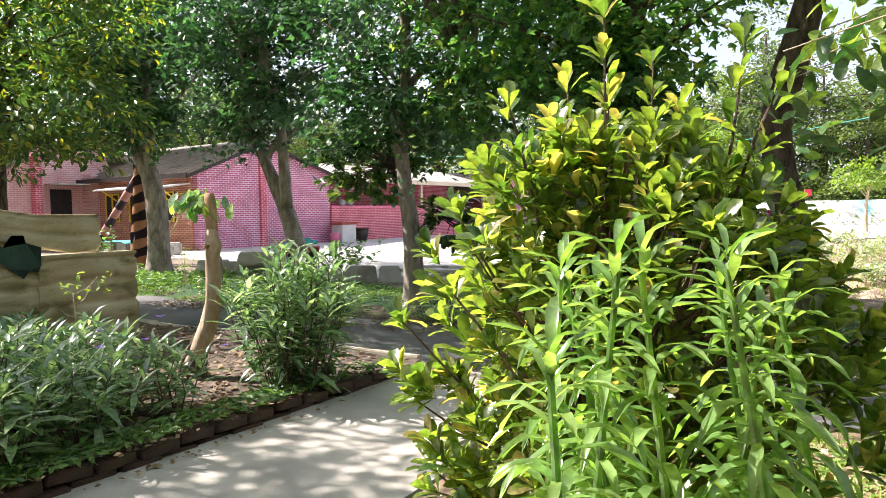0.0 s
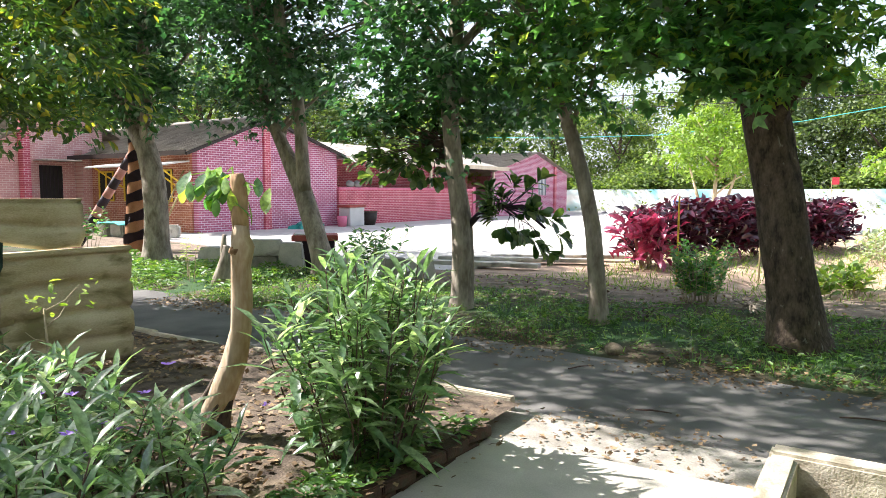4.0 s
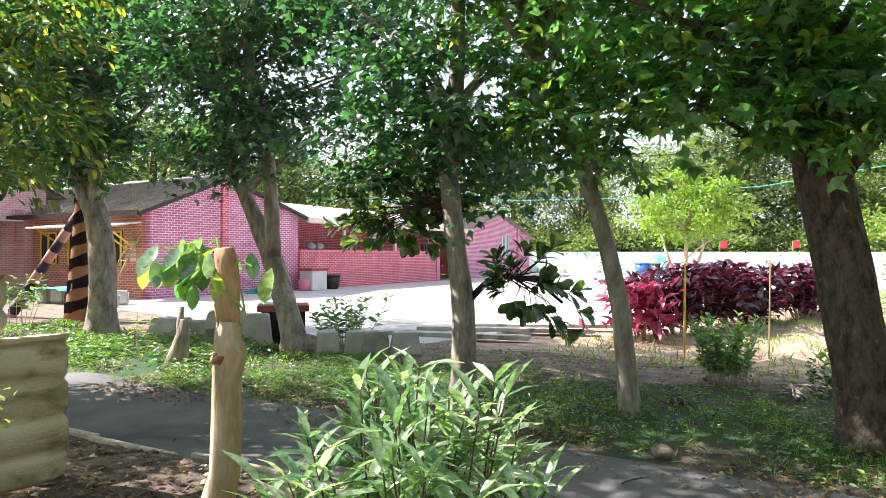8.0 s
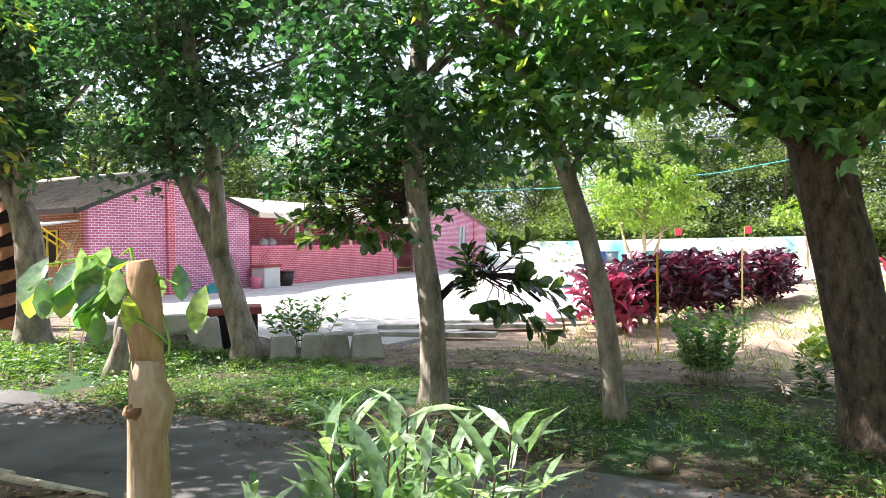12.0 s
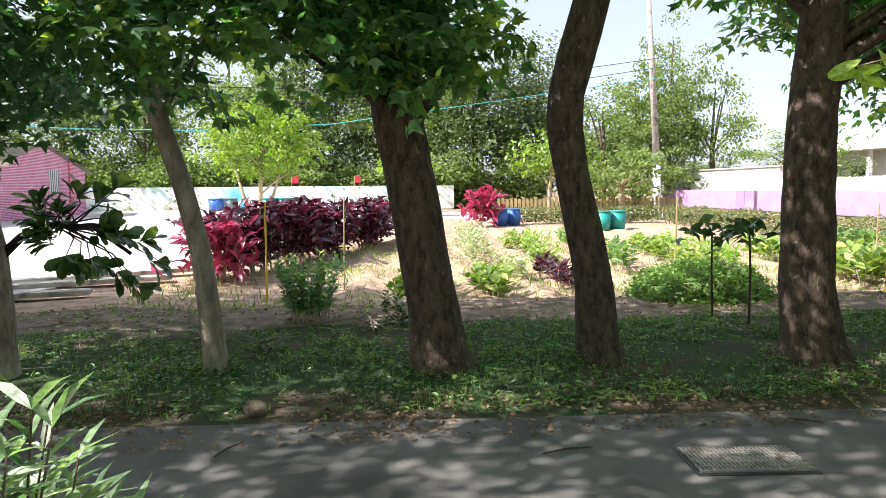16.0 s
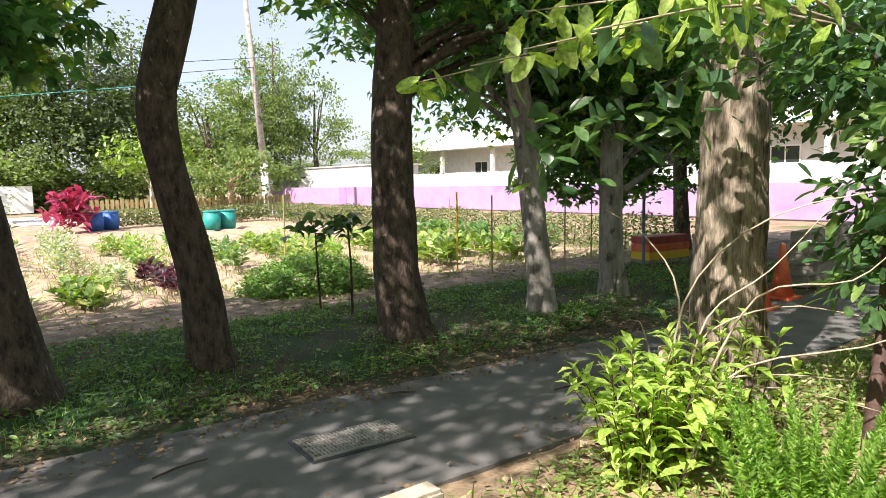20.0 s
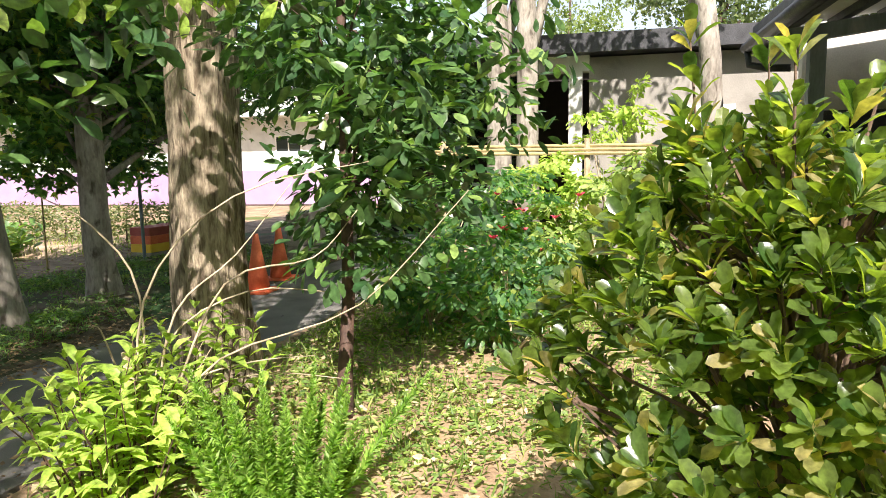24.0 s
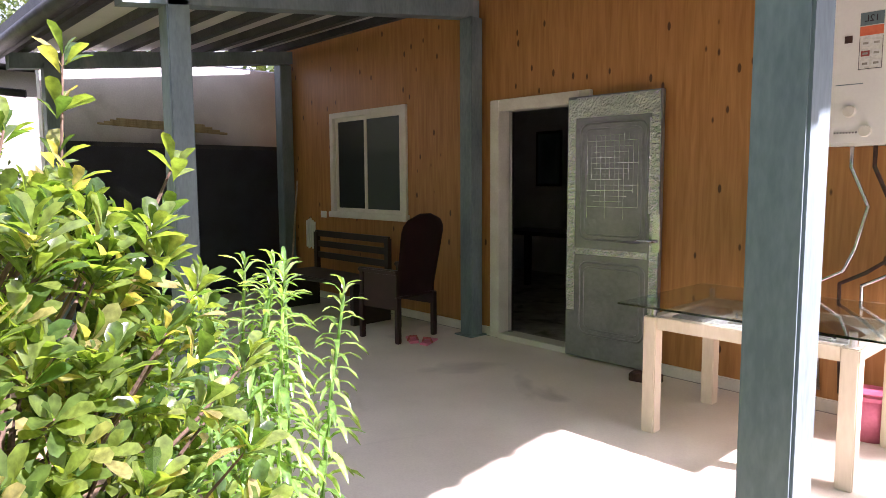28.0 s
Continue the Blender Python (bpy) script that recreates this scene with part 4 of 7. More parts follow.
def stem_at(z):
    """Sideways lean and radius of the striped trunk at a height."""
    zs = [q[1] for q in STEM]
    return float(np.interp(z, zs, [q[0] for q in STEM])), float(np.interp(z, zs, [q[2] for q in STEM]))


part("trunk", tube(bmesh.new(), [(x, 0, z) for x, z, r in STEM], [r for x, z, r in STEM], 18, .04), M["ochre"], st, smooth=True)
for start in range(9):
    bm = bmesh.new()
    prev = None
    for k in range(25):
        a = 2 * math.pi * k / 24 + 1.2
        z = .08 + start * .46 + .46 * k / 24
        x, r = stem_at(z)
        hw = .115 + .015 * math.sin(3 * a + start)
        r += .014
        cur = (bm.verts.new((x + r * math.cos(a), r * math.sin(a), z - hw)), bm.verts.new((x + r * math.cos(a), r * math.sin(a), z + hw)))
        if prev:
            bm.faces.new((prev[0], cur[0], cur[1], prev[1]))
        prev = cur
    bmesh.ops.solidify(bm, geom=bm.faces[:], thickness=.008)
    part("painted_band", bm, M["black"], st, "black painted band", smooth=True)
cc = crown("crown", (.1, 0, 5.4), (3.0, 2.8, 2.2), 90, 4600, .5, .15, STAR, M["l_shade"], st)
for k in range(10):
    e = Vector(cc[k])
    part("branch", tube(bmesh.new(), [(.24, 0, 3.3), (e.x * .4, e.y * .4, 4.0), tuple(e)], [.07, .05, .015], 7), M["bark"], st, smooth=True)

# ---- broad-leaved tree beside the slender tree ----


def whorls(name, tips, per, size, mat, parent, droop=0.0, shape=None):
    """Leaves spread like a rosette round each twig tip; tips: rows of place and direction."""
    P, W, U, S = [], [], [], []
    for tip, d in tips:
        tip, d = Vector(tip), Vector(d).normalized()
        a = d.cross(Vector((.31, .2, .93))).normalized()
        b = d.cross(a)
        for k in range(per):
            w = k * 2.4 + rng.random() * .6
            out = a * math.cos(w) + b * math.sin(w)
            lift = .25 + .75 * k / per
            way = out * (.95 - .5 * lift) + d * (.42 + .65 * lift) + Vector((0, 0, -droop)) + Vector(rng.normal(size=3)) * .12
            P.append(tuple(tip - d * (size * .5 * (1 - k / per)) + Vector(rng.normal(size=3)) * size * .04))
            W.append(tuple(way))
            U.append(tuple(d * .8 + Vector((0, 0, .7)) - out * .35 + Vector(rng.normal(size=3)) * .22))
            S.append(size * (.7 + .45 * rng.random()) * (1 - .2 * (k / per) ** 3))
    return leaves(name, np.array(P), np.array(W), unit(np.array(U)), np.array(S), shape or OBOV, mat, parent)


lq = thing("broad_leaved_tree", "small tree with broad dark leathery leaves on drooping limbs", "tree", (-5.1, 7.33, 0))
part("trunk", tube(bmesh.new(), [(0, 0, -.05), (.02, 0, .5), (.0, -.02, 1.05), (-.12, 0, 1.6), (-.3, 0, 2.2)], [.05, .042, .04, .035, .03], 9, .1), M["bark"], lq, smooth=True)
part("limb", tube(bmesh.new(), [(.0, -.05, 1.0), (.2, -.12, 1.16), (.5, -.18, 1.26), (.8, -.2, 1.22), (1.05, -.2, 1.02)], [.042, .034, .028, .022, .014], 8), M["black"], lq, "dark bare arching limb", smooth=True)
ends = []
for k in range(20):
    w, q = rng.random() * 6.283, .35 + .65 * rng.random()
    ends.append(Vector((.72 + .42 * q * math.cos(w), -.2 + .22 * q * math.sin(w * 1.7), 1.28 + .40 * q * math.sin(w))))
for x, z in ((1.0, .85), (1.12, .75), (1.28, .95), (.82, .95), (1.18, 1.12)):
    ends.append(Vector((x, -.2, z)))
for e in ends:
    part("twig", tube(bmesh.new(), [(.45 + .2 * rng.random(), -.18, 1.25), tuple(e * .5 + Vector((.35, -.1, .65))), tuple(e)], [.008, .006, .003], 5), M["black"], lq)
whorls("foliage", [(e, (e - Vector((.55, -.18, 1.15))) + Vector((0, 0, .1))) for e in ends], 9, .185, M["l_loquat"], lq, .35)
ends = []
for k in range(58):
    d = unit(rng.normal(size=(1, 3)))[0] * (.45 + .6 * rng.random())
    ends.append(Vector((-.92 + .82 * d[0], -.05 + .55 * d[1], 2.05 + .62 * d[2])))
for k, e in enumerate(ends):
    part("twig", tube(bmesh.new(), [(-.18 - .1 * rng.random(), 0, 1.75 + .3 * rng.random()), tuple(e.lerp(Vector((-.5, 0, 2.0)), .5)), tuple(e)], [.009, .006, .003], 5), M["darkstem"], lq)
whorls("foliage", [(e, (e - Vector((-.85, 0, 1.75))) + Vector((0, -.05, .05))) for e in ends], 11, .18, M["l_loquat"], lq, .25)

# ---- near tree with furrowed bark ----
t11 = tree("tree", "big tree with deeply furrowed sunlit bark beside the lane", [(2.25, 4.03, -.05), (2.24, 4.03, .2), (2.2, 4.02, .8), (2.2, 4.0, 1.6), (2.24, 4.0, 2.4), (2.3, 4.0, 3.4), (2.35, 4.0, 5.2)],
           [.33, .26, .23, .215, .21, .19, .1], M["roughbark"], [((3.4, 4.2, 4.6), (1.6, 1.3, 1.0), 30, 1100, .34)], .06, .12, "l_tree", OVAL, 22, .22, "")
# ---- trees over the planting bed ----
tree("tree", "willowy tree overhanging the sheet fence", [(-10.8, 4.4, -.05), (-10.8, 4.4, 1.2), (-10.7, 4.4, 2.6), (-10.5, 4.4, 4.4)], [.2, .16, .14, .06], M["darkbark"],
     [((-9.3, 4.0, 2.8), (2.0, 1.5, 1.0), 60, 5200, .30), ((-9.8, 4.4, 4.5), (2.4, 2, 1.4), 60, 5200, .36), ((-11.2, 3.4, 3.2), (1.8, 1.6, 1.2), 44, 3600, .34)], .05, .12, "l_willow", OV4, 12, .12, "")
tree("tree", "light-crowned tree shading the planting bed", [(-9.2, .6, -.05), (-9.0, .6, 1.6), (-8.4, .5, 3.0), (-7.6, .3, 4.0)], [.16, .13, .1, .06], M["bark"],
     [((-6.7, .3, 4.5), (1.9, 1.15, .6), 60, 2600, .26)], .04, .11, "l_tree", OVAL, 10, .12, "")

# ---- stub tree in the bed ----
sb = thing("stub_tree", "lopped pale crooked tree stub sprouting drooping leaves", "tree", (-4.0, 2.81, 0.06))
part("trunk", tube(bmesh.new(), [(-.10, -.01, -.08), (-.07, 0, .04), (.0, .005, .16), (.08, .02, .30), (.15, .03, .45), (.19, .04, .62), (.20, .04, .80), (.195, .04, .95), (.205, .04, 1.01), (.215, .04, 1.05), (.20, .04, 1.10), (.20, .045, 1.16)],
                   [.10, .085, .073, .066, .061, .057, .054, .050, .056, .058, .048, .042], 16, .25), M["stub"], sb, smooth=True)
bm = bmesh.new()
for k, (w, h, r) in enumerate(((.2, .34, .035), (1.4, .22, .03), (2.6, .26, .032), (3.9, .38, .034), (5.1, .24, .03))):
    x, y = .07 * math.cos(w), .07 * math.sin(w)
    tube(bm, [(x * 1.4 - .03, y * 1.4, -.06), (x + .0, y, h * .4), (x * .75 + .09 * h * 3, y * .75 + .02, h)], [r * 1.2, r, r * .25], 7, .4)
part("loose_bark", bm, M["darkbark"], sb, "dark bark peeling at the foot", smooth=True)
part("dark_top", tube(bmesh.new(), [(.20, .045, 1.14), (.195, .04, 1.22), (.205, .04, 1.30), (.19, .045, 1.38), (.19, .04, 1.425)], [.043, .043, .038, .039, .033], 14, .5), M["cutwood"], sb, "dark brown cut top", smooth=True)
part("knot", tube(bmesh.new(), [(.20, .0, 1.03), (.22, -.02, 1.04)], [.03, .018], 8, .3), M["cutwood"], sb, smooth=True)
for k, (x, y, z) in enumerate(((-.05, -.02, 1.40), (-.02, -.08, 1.42), (.04, .1, 1.44), (.02, -.05, 1.38), (.30, .06, 1.36))):
    part("shoot", tube(bmesh.new(), [(.19, .04, 1.30), (.5 * (.19 + x), .5 * (.04 + y), z + .02), (x, y, z)], [.007, .005, .003], 5), M["l_young"], sb)
for mat, n, lift in (("l_ruellia", 22, .015), ("l_tree", 15, -.03), ("l_young", 9, -.01)):
    root = np.stack([.05 + .065 * rng.normal(size=n), .02 + .07 * rng.normal(size=n), 1.40 + lift + .03 * rng.normal(size=n)], 1)
    root[:2] += np.array([.20, .03, -.06])
    wd = rng.random(n) * 6.283
    hang = np.stack([.55 * np.cos(wd) - .3, .55 * np.sin(wd) - .25, -.75 + .35 * rng.normal(size=n)], 1)
    leaves("foliage", root, hang, unit(np.stack([np.cos(wd) * .6, np.sin(wd) * .6 - .3, .8 + 0 * wd], 1)), .095 + .075 * rng.random(n), OVAL, M[mat], sb)

# ---- sheet fence ----


def board_sheet(y0, y1, x, bottom, top, rows, mat, sag=0.0, seed=0):
    """Pressed sheet facing +x with thin horizontal ribs; bottom(u), top(u) give its edges."""
    bm = bmesh.new()
    ny, per = 40, 7
    prof = [-.006, .004, .005, .005, .004, .002, -.026]
    grid = []
    for j in range(rows * per + 1):
        v = j / (rows * per)
        row = []
        for i in range(ny + 1):
            u = i / ny
            y = y0 + (y1 - y0) * u
            lo, hi = bottom(u), top(u)
            z = lo + (hi - lo) * v + sag * math.sin(u * 3.1) * .03 + .012 * lump(y * 1.7, v * 2 + seed, 1)
            xx = x + prof[j % per] * 1.6 + .022 * lump(y * 1.5 + seed, v * 2.2, 1) + .006 * lump(y * 6, v * 9 + seed, 1)
            if u > .9 and v < .3:
                xx -= .12 * (u - .9) * 10 * (.3 - v)
            row.append(bm.verts.new((xx, y + (.012 * lump(v * 9, seed, 1) if i == ny else 0), z)))
        grid.append(row)
    for r0, r1 in zip(grid, grid[1:]):
        for i in range(ny):
            bm.faces.new((r0[i], r0[i + 1], r1[i + 1], r1[i]))
    bmesh.ops.recalc_face_normals(bm, faces=bm.faces)
    bmesh.ops.solidify(bm, geom=bm.faces[:], thickness=0.005)
    return bm


sf = thing("sheet_fence", "weathered yellowish ribbed sheet fence with a torn dark tarp", "fence")
part("sheet", board_sheet(2.62, 3.56, -5.90, lambda u: .08 + .03 * u, lambda u: .955, 4, M["sheet"], 1, 1), M["sheet"], sf, smooth=True)
part("sheet", board_sheet(-1.2, 2.70, -5.915, lambda u: .07 + .02 * u, lambda u: .94, 4, M["sheet"], -1, 5), M["sheet"], sf, smooth=True)
part("sheet", board_sheet(1.2, 3.22, -5.93, lambda u: .99 + .42 * max(0, .86 - u) ** 1.0, lambda u: 1.35 + .30 * max(0, .72 - u), 2, M["sheet"], 0, 9), M["sheet"], sf, smooth=True)
part("sheet", board_sheet(-1.2, 2.5, -5.975, lambda u: .92, lambda u: 1.42 - .22 * u, 3, M["sheet"], 0, 12), M["sheet"], sf, smooth=True)
part("top_rail", B(-5.99, -5.88, -1.2, 3.56, .955, .985, .006), M["sheet"], sf)
for y in (.4, 2.5, 3.44):
    part("fence_post", B(-6.09, -6.02, y, y + .07, 0, 1.3 if y < 3 else .95), M["drywood"], sf)
bm = bmesh.new()
vs = [bm.verts.new(c) for c in ((-5.87, 2.17, 1.17), (-5.87, 2.27, 1.19), (-5.87, 2.33, 1.07), (-5.87, 2.40, 1.17), (-5.87, 2.50, 1.17), (-5.87, 2.52, 1.10), (-5.86, 2.64, 1.06), (-5.855, 2.63, .90), (-5.85, 2.60, .84), (-5.855, 2.53, .86), (-5.85, 2.48, .79), (-5.86, 2.38, .88), (-5.86, 2.28, .95), (-5.865, 2.18, .98), (-5.87, 2.1, .99))]
bm.faces.new(vs)
bmesh.ops.solidify(bm, geom=bm.faces[:], thickness=0.012)
part("tarp", bm, M["tarp"], sf, "torn dark green tarp")
stemless = thing("bare_sapling", "thin bare sapling with a few pale leaves before the fence", "plant", (-5.2, 2.55, .08))
part("stem", tube(bmesh.new(), [(0, 0, -.05), (.0, .02, .3), (.01, .0, .62)], [.011, .009, .006], 6), M["drywood"], stemless, smooth=True)
for dy, z0, z1 in ((-.12, .42, .5), (.14, .5, .66), (-.1, .58, .72), (.2, .6, .74), (-.06, .3, .36)):
    part("twig", tube(bmesh.new(), [(.0, .0, z0), (.02, dy * .6, z0 + (z1 - z0) * .4), (.03, dy, z1)], [.006, .004, .002], 5), M["drywood"], stemless)
n = 26
leaves("foliage", np.stack([.02 + .03 * rng.normal(size=n), .05 + .13 * rng.normal(size=n), .66 + .07 * rng.normal(size=n)], 1), rand_way(n, .2), rand_up(n), .04 + .035 * rng.random(n), OVAL, M["l_young"], stemless)

# ---- shrubs and herbs ----


def stemmed(name, label, at, n_stem, height, spread, per, leaf, shape, mat, lean=0.25, stem_r=0.006, stem_mat="drywood", leaf_from=0.25, droop=0.1, group="", up=0.55, category="plant"):
    """A plant of several upright stems, each its own part, with leaves along them."""
    e = thing(name, label, category, at, 0, group)
    P, W, S = [], [], []
    for k in range(n_stem):
        a = rng.random() * 2 * math.pi
        r = spread * math.sqrt(rng.random())
        foot = Vector((r * math.cos(a) * 0.45, r * math.sin(a) * 0.45, -0.04))
        h = height * (0.65 + 0.4 * rng.random())
        tip = Vector((r * math.cos(a) + rng.normal() * lean * .2, r * math.sin(a) + rng.normal() * lean * .2, h))
        mid = foot.lerp(tip, .55) + Vector((rng.normal() * .03, rng.normal() * .03, .03))
        part("stem", tube(bmesh.new(), [foot, mid, tip], [stem_r, stem_r * .8, stem_r * .4], 5), M[stem_mat], e)
        for i in range(per):
            t = leaf_from + (1 - leaf_from) * (i + rng.random() * .5) / per
            p = foot.lerp(mid, t / .55) if t < .55 else mid.lerp(tip, min(1, (t - .55) / .45))
            w = i * 2.4 + rng.random()
            P.append(p)
            W.append((math.cos(w), math.sin(w), up * (0.5 + t) - droop + rng.normal() * .2))
            S.append(leaf * (.7 + .5 * rng.random()) * (1 - .25 * t))
    P, W = np.array([tuple(p) for p in P]), np.array(W)
    leaves("foliage", P, W, rand_up(len(P), .35), np.array(S), shape, M[mat], e)
    return e


def paired(name, label, at, n_stem, height, spread, pairs, leaf, group, category, dome=.45, mat="l_ruellia", shape=None):
    """Dark upright stems with opposite pairs of long pointed leaves, thickest at the tips."""
    e = thing(name, label, category, at, 0, group)
    P, W, S, U = [], [], [], []
    for k in range(n_stem):
        a, q = k * 2.4 + rng.normal() * .3, math.sqrt((k + .5) / n_stem)
        r = spread * q
        h = height * (1 - dome * q * q) * (.82 + .26 * rng.random())
        foot = Vector((r * math.cos(a) * .4, r * math.sin(a) * .4, -.04))
        tip = Vector((r * math.cos(a), r * math.sin(a), h))
        mid = foot.lerp(tip, .5) + Vector((rng.normal() * .03, rng.normal() * .03, .05))
        part("stem", tube(bmesh.new(), [foot, mid, tip], [.0045, .0038, .0025], 5), M["darkstem"], e)
        w = rng.random() * 6.28
        for i in range(pairs):
            t = .12 + .88 * (i / (pairs - 1)) ** .8
            p = foot.lerp(mid, t / .5) if t < .5 else mid.lerp(tip, (t - .5) / .5)
            w += 1.57 + rng.normal() * .25
            for s in (0, math.pi):
                c, d = math.cos(w + s), math.sin(w + s)
                lift = .12 + .75 * max(0, t - .6) / .4 + rng.normal() * .34
                P.append(tuple(p))
                W.append((c, d, lift))
                U.append((-c * .3 + rng.normal() * .2, -d * .3 + rng.normal() * .2, 1))
                S.append(leaf * (.65 + .5 * rng.random()) * (1.0 if t < .9 else .75))
    leaves("foliage", np.array(P), np.array(W), unit(np.array(U)), np.array(S), LANCE2 if shape is None else shape, M[mat], e)
    return e


paired("ruellia_shrub", "leafy shrub with long shining grey-green leaves in the bed", (-3.1, 2.99, .08), 60, 1.07, .50, 10, .225, "narrow-leaved shrubs in the bed", "shrub")
for i, (x, y, h, s, ns) in enumerate([(-3.25, 1.55, .50, .35, 14), (-3.7, 1.9, .5, .42, 18), (-4.4, 2.1, .5, .45, 18), (-3.3, 2.15, .42, .28, 8), (-5.2, 2.2, .45, .4, 14), (-4.6, 1.3, .6, .5, 20), (-3.6, 1.0, .55, .4, 16), (-5.6, 1.5, .45, .45, 14), (-4.1, .5, .6, .5, 18), (-4.9, 1.0, .6, .5, 20), (-4.0, 1.35, .62, .45, 22), (-3.3, .6, .6, .4, 18), (-5.0, .2, .6, .5, 18), (-3.15, 1.1, .5, .3, 14)]):
    paired("ruellia_plant", "low plant with long pointed green leaves on mulch", (x, y, .08), int(ns * 1.1), h * 1.0, s, 8, .22, "narrow-leaved plants in the bed", "plant", .3)


def strap_plant(at, n, length, label="clump of arching strap leaves in the bed"):
    e = thing("strap_leaved_plant", label, "plant", at, 0, "strap-leaved plants in the bed")
    for k in range(n):
        w = k * 2.4 + rng.normal() * .3
        ln = length * (.7 + .5 * rng.random())
        bm = bmesh.new()
        prev = None
        for i in range(8):
            t = i / 7
            r, z = ln * .75 * t ** 1.1, ln * (.95 * t - .62 * t * t)
            hw = .017 * (1 - (2 * t - .9) ** 2 * .8) if t < 1 else .001
            c, d = math.cos(w), math.sin(w)
            cur = (bm.verts.new((r * c - d * hw, r * d + c * hw, z + hw * .4)), bm.verts.new((r * c, r * d, z)), bm.verts.new((r * c + d * hw, r * d - c * hw, z + hw * .4)))
            if prev:
                bm.faces.new((prev[0], prev[1], cur[1], cur[0]))
                bm.faces.new((prev[1], prev[2], cur[2], cur[1]))
            prev = cur
        part("leaf", bm, M["l_ruellia"], e, smooth=True)


for x, y in ((-4.25, 2.2), (-4.0, 1.75), (-4.7, 2.0), (-3.5, 1.35), (-5.0, 1.7)):
    strap_plant((x, y, .08), 9, .5)
n = 14
fl = thing("violet_flowers", "small violet flowers among the narrow leaves", "flower", (-3.9, 1.9, .5))
for k in range(n):
    c = np.tile(rng.normal(size=3) * np.array([.5, .3, .08]), (5, 1))
    w = np.arange(5) * 1.257
    leaves("blossom", c, np.stack([np.cos(w), np.sin(w), .4 + 0 * w], 1), rand_up(5, .3), .026 + .008 * rng.random(5), OVAL, M["l_violet"], fl)

# big glossy bush
bush = thing("glossy_bush", "dense rounded bush with glossy light-edged leaves", "shrub", (-.15, 1.17, .04))


def bush_reach(a, z):
    """How far the bush's outline lies from its middle, at an angle and a height."""
    taper = 1 - max(0, (z - .95) / .62) ** 2.6 - .42 * max(0, (.6 - z) / .6)
    return taper * (.405 + .03 * math.sin(a)) * (1 + .13 * math.sin(3 * a + 2 * z) + .10 * math.sin(5 * a - 6 * z) + .06 * math.sin(9 * a + 11 * z))


tips = []
for k in range(720):
    a, z = rng.random() * 6.283, .10 + 1.36 * rng.random() ** .8
    q = (.90 + .22 * rng.random()) if k % 5 else .35 + .5 * rng.random()
    r = bush_reach(a, z) * q
    tip = Vector((math.cos(a) * r, math.sin(a) * r, z + .04 * rng.normal()))
    base = Vector((tip.x * .45, tip.y * .45, max(.02, z - .10 - .22 * rng.random())))
    d = (tip - base).normalized() + Vector((0, 0, .25)) + Vector(rng.normal(size=3)) * .18
    tips.append((tip, d))
    if k % 5 == 0 and z > .45:
        part("branch", tube(bmesh.new(), [(tip.x * .05, tip.y * .05, -.03), (tip.x * .16, tip.y * .16, base.z * .7), base, base.lerp(tip, .6) + Vector((0, 0, .01)), tip], [.010, .0075, .0055, .004, .002], 5), M["twig"], bush)
    elif k % 4 == 2:
        part("branch", tube(bmesh.new(), [base, base.lerp(tip, .6) + Vector((0, 0, -.01)), tip], [.005, .004, .002], 4), M["twig"], bush)
whorls("foliage", tips, 11, .072, M["l_bush"], bush, 0, CUNE)
inner = []
for k in range(330):
    a, z = rng.random() * 6.283, .12 + 1.2 * rng.random()
    r = bush_reach(a, z) * (.45 + .4 * rng.random())
    inner.append((Vector((math.cos(a) * r, math.sin(a) * r, z)), Vector((math.cos(a), math.sin(a), .5))))
whorls("foliage", inner, 8, .07, M["l_bush"], bush, 0, CUNE)
for x, y, z in ((.05, -.2, 1.70), (.28, .05, 1.66), (-.16, .1, 1.62), (.02, .25, 1.68), (.36, -.12, 1.50), (-.1, -.34, 1.5)):
    part("branch", tube(bmesh.new(), [(x * .6, y * .6, 1.1), (x * .9, y * .9, 1.42), (x, y, z)], [.0045, .0035, .002], 5), M["twig"], bush)
    whorls("foliage", [(Vector((x, y, z)), (x * .5, y * .5, 1)), (Vector((x * .95, y * .95, z - .09)), (x, y, .8)), (Vector((x * .9, y * .9, z - .18)), (-x, y, .9))], 7, .07, M["l_bush"], bush, 0, CUNE)
leaf_me = bpy.data.meshes.new("leaf")
leaf_me.from_pydata([tuple(v) for v in CUNE[0]], [], CUNE[1])
leaf_me.materials.append(M["l_bush"])
for k in range(170):
    tip, d = tips[k * 3]
    o = new("leaf", leaf_me)
    o.parent = bush
    way = d + Vector(rng.normal(size=3)) * .7
    o.matrix_basis = Matrix.LocRotScale(tip, way.to_track_quat('X', 'Z'), [.06 + .02 * rng.random()] * 3)

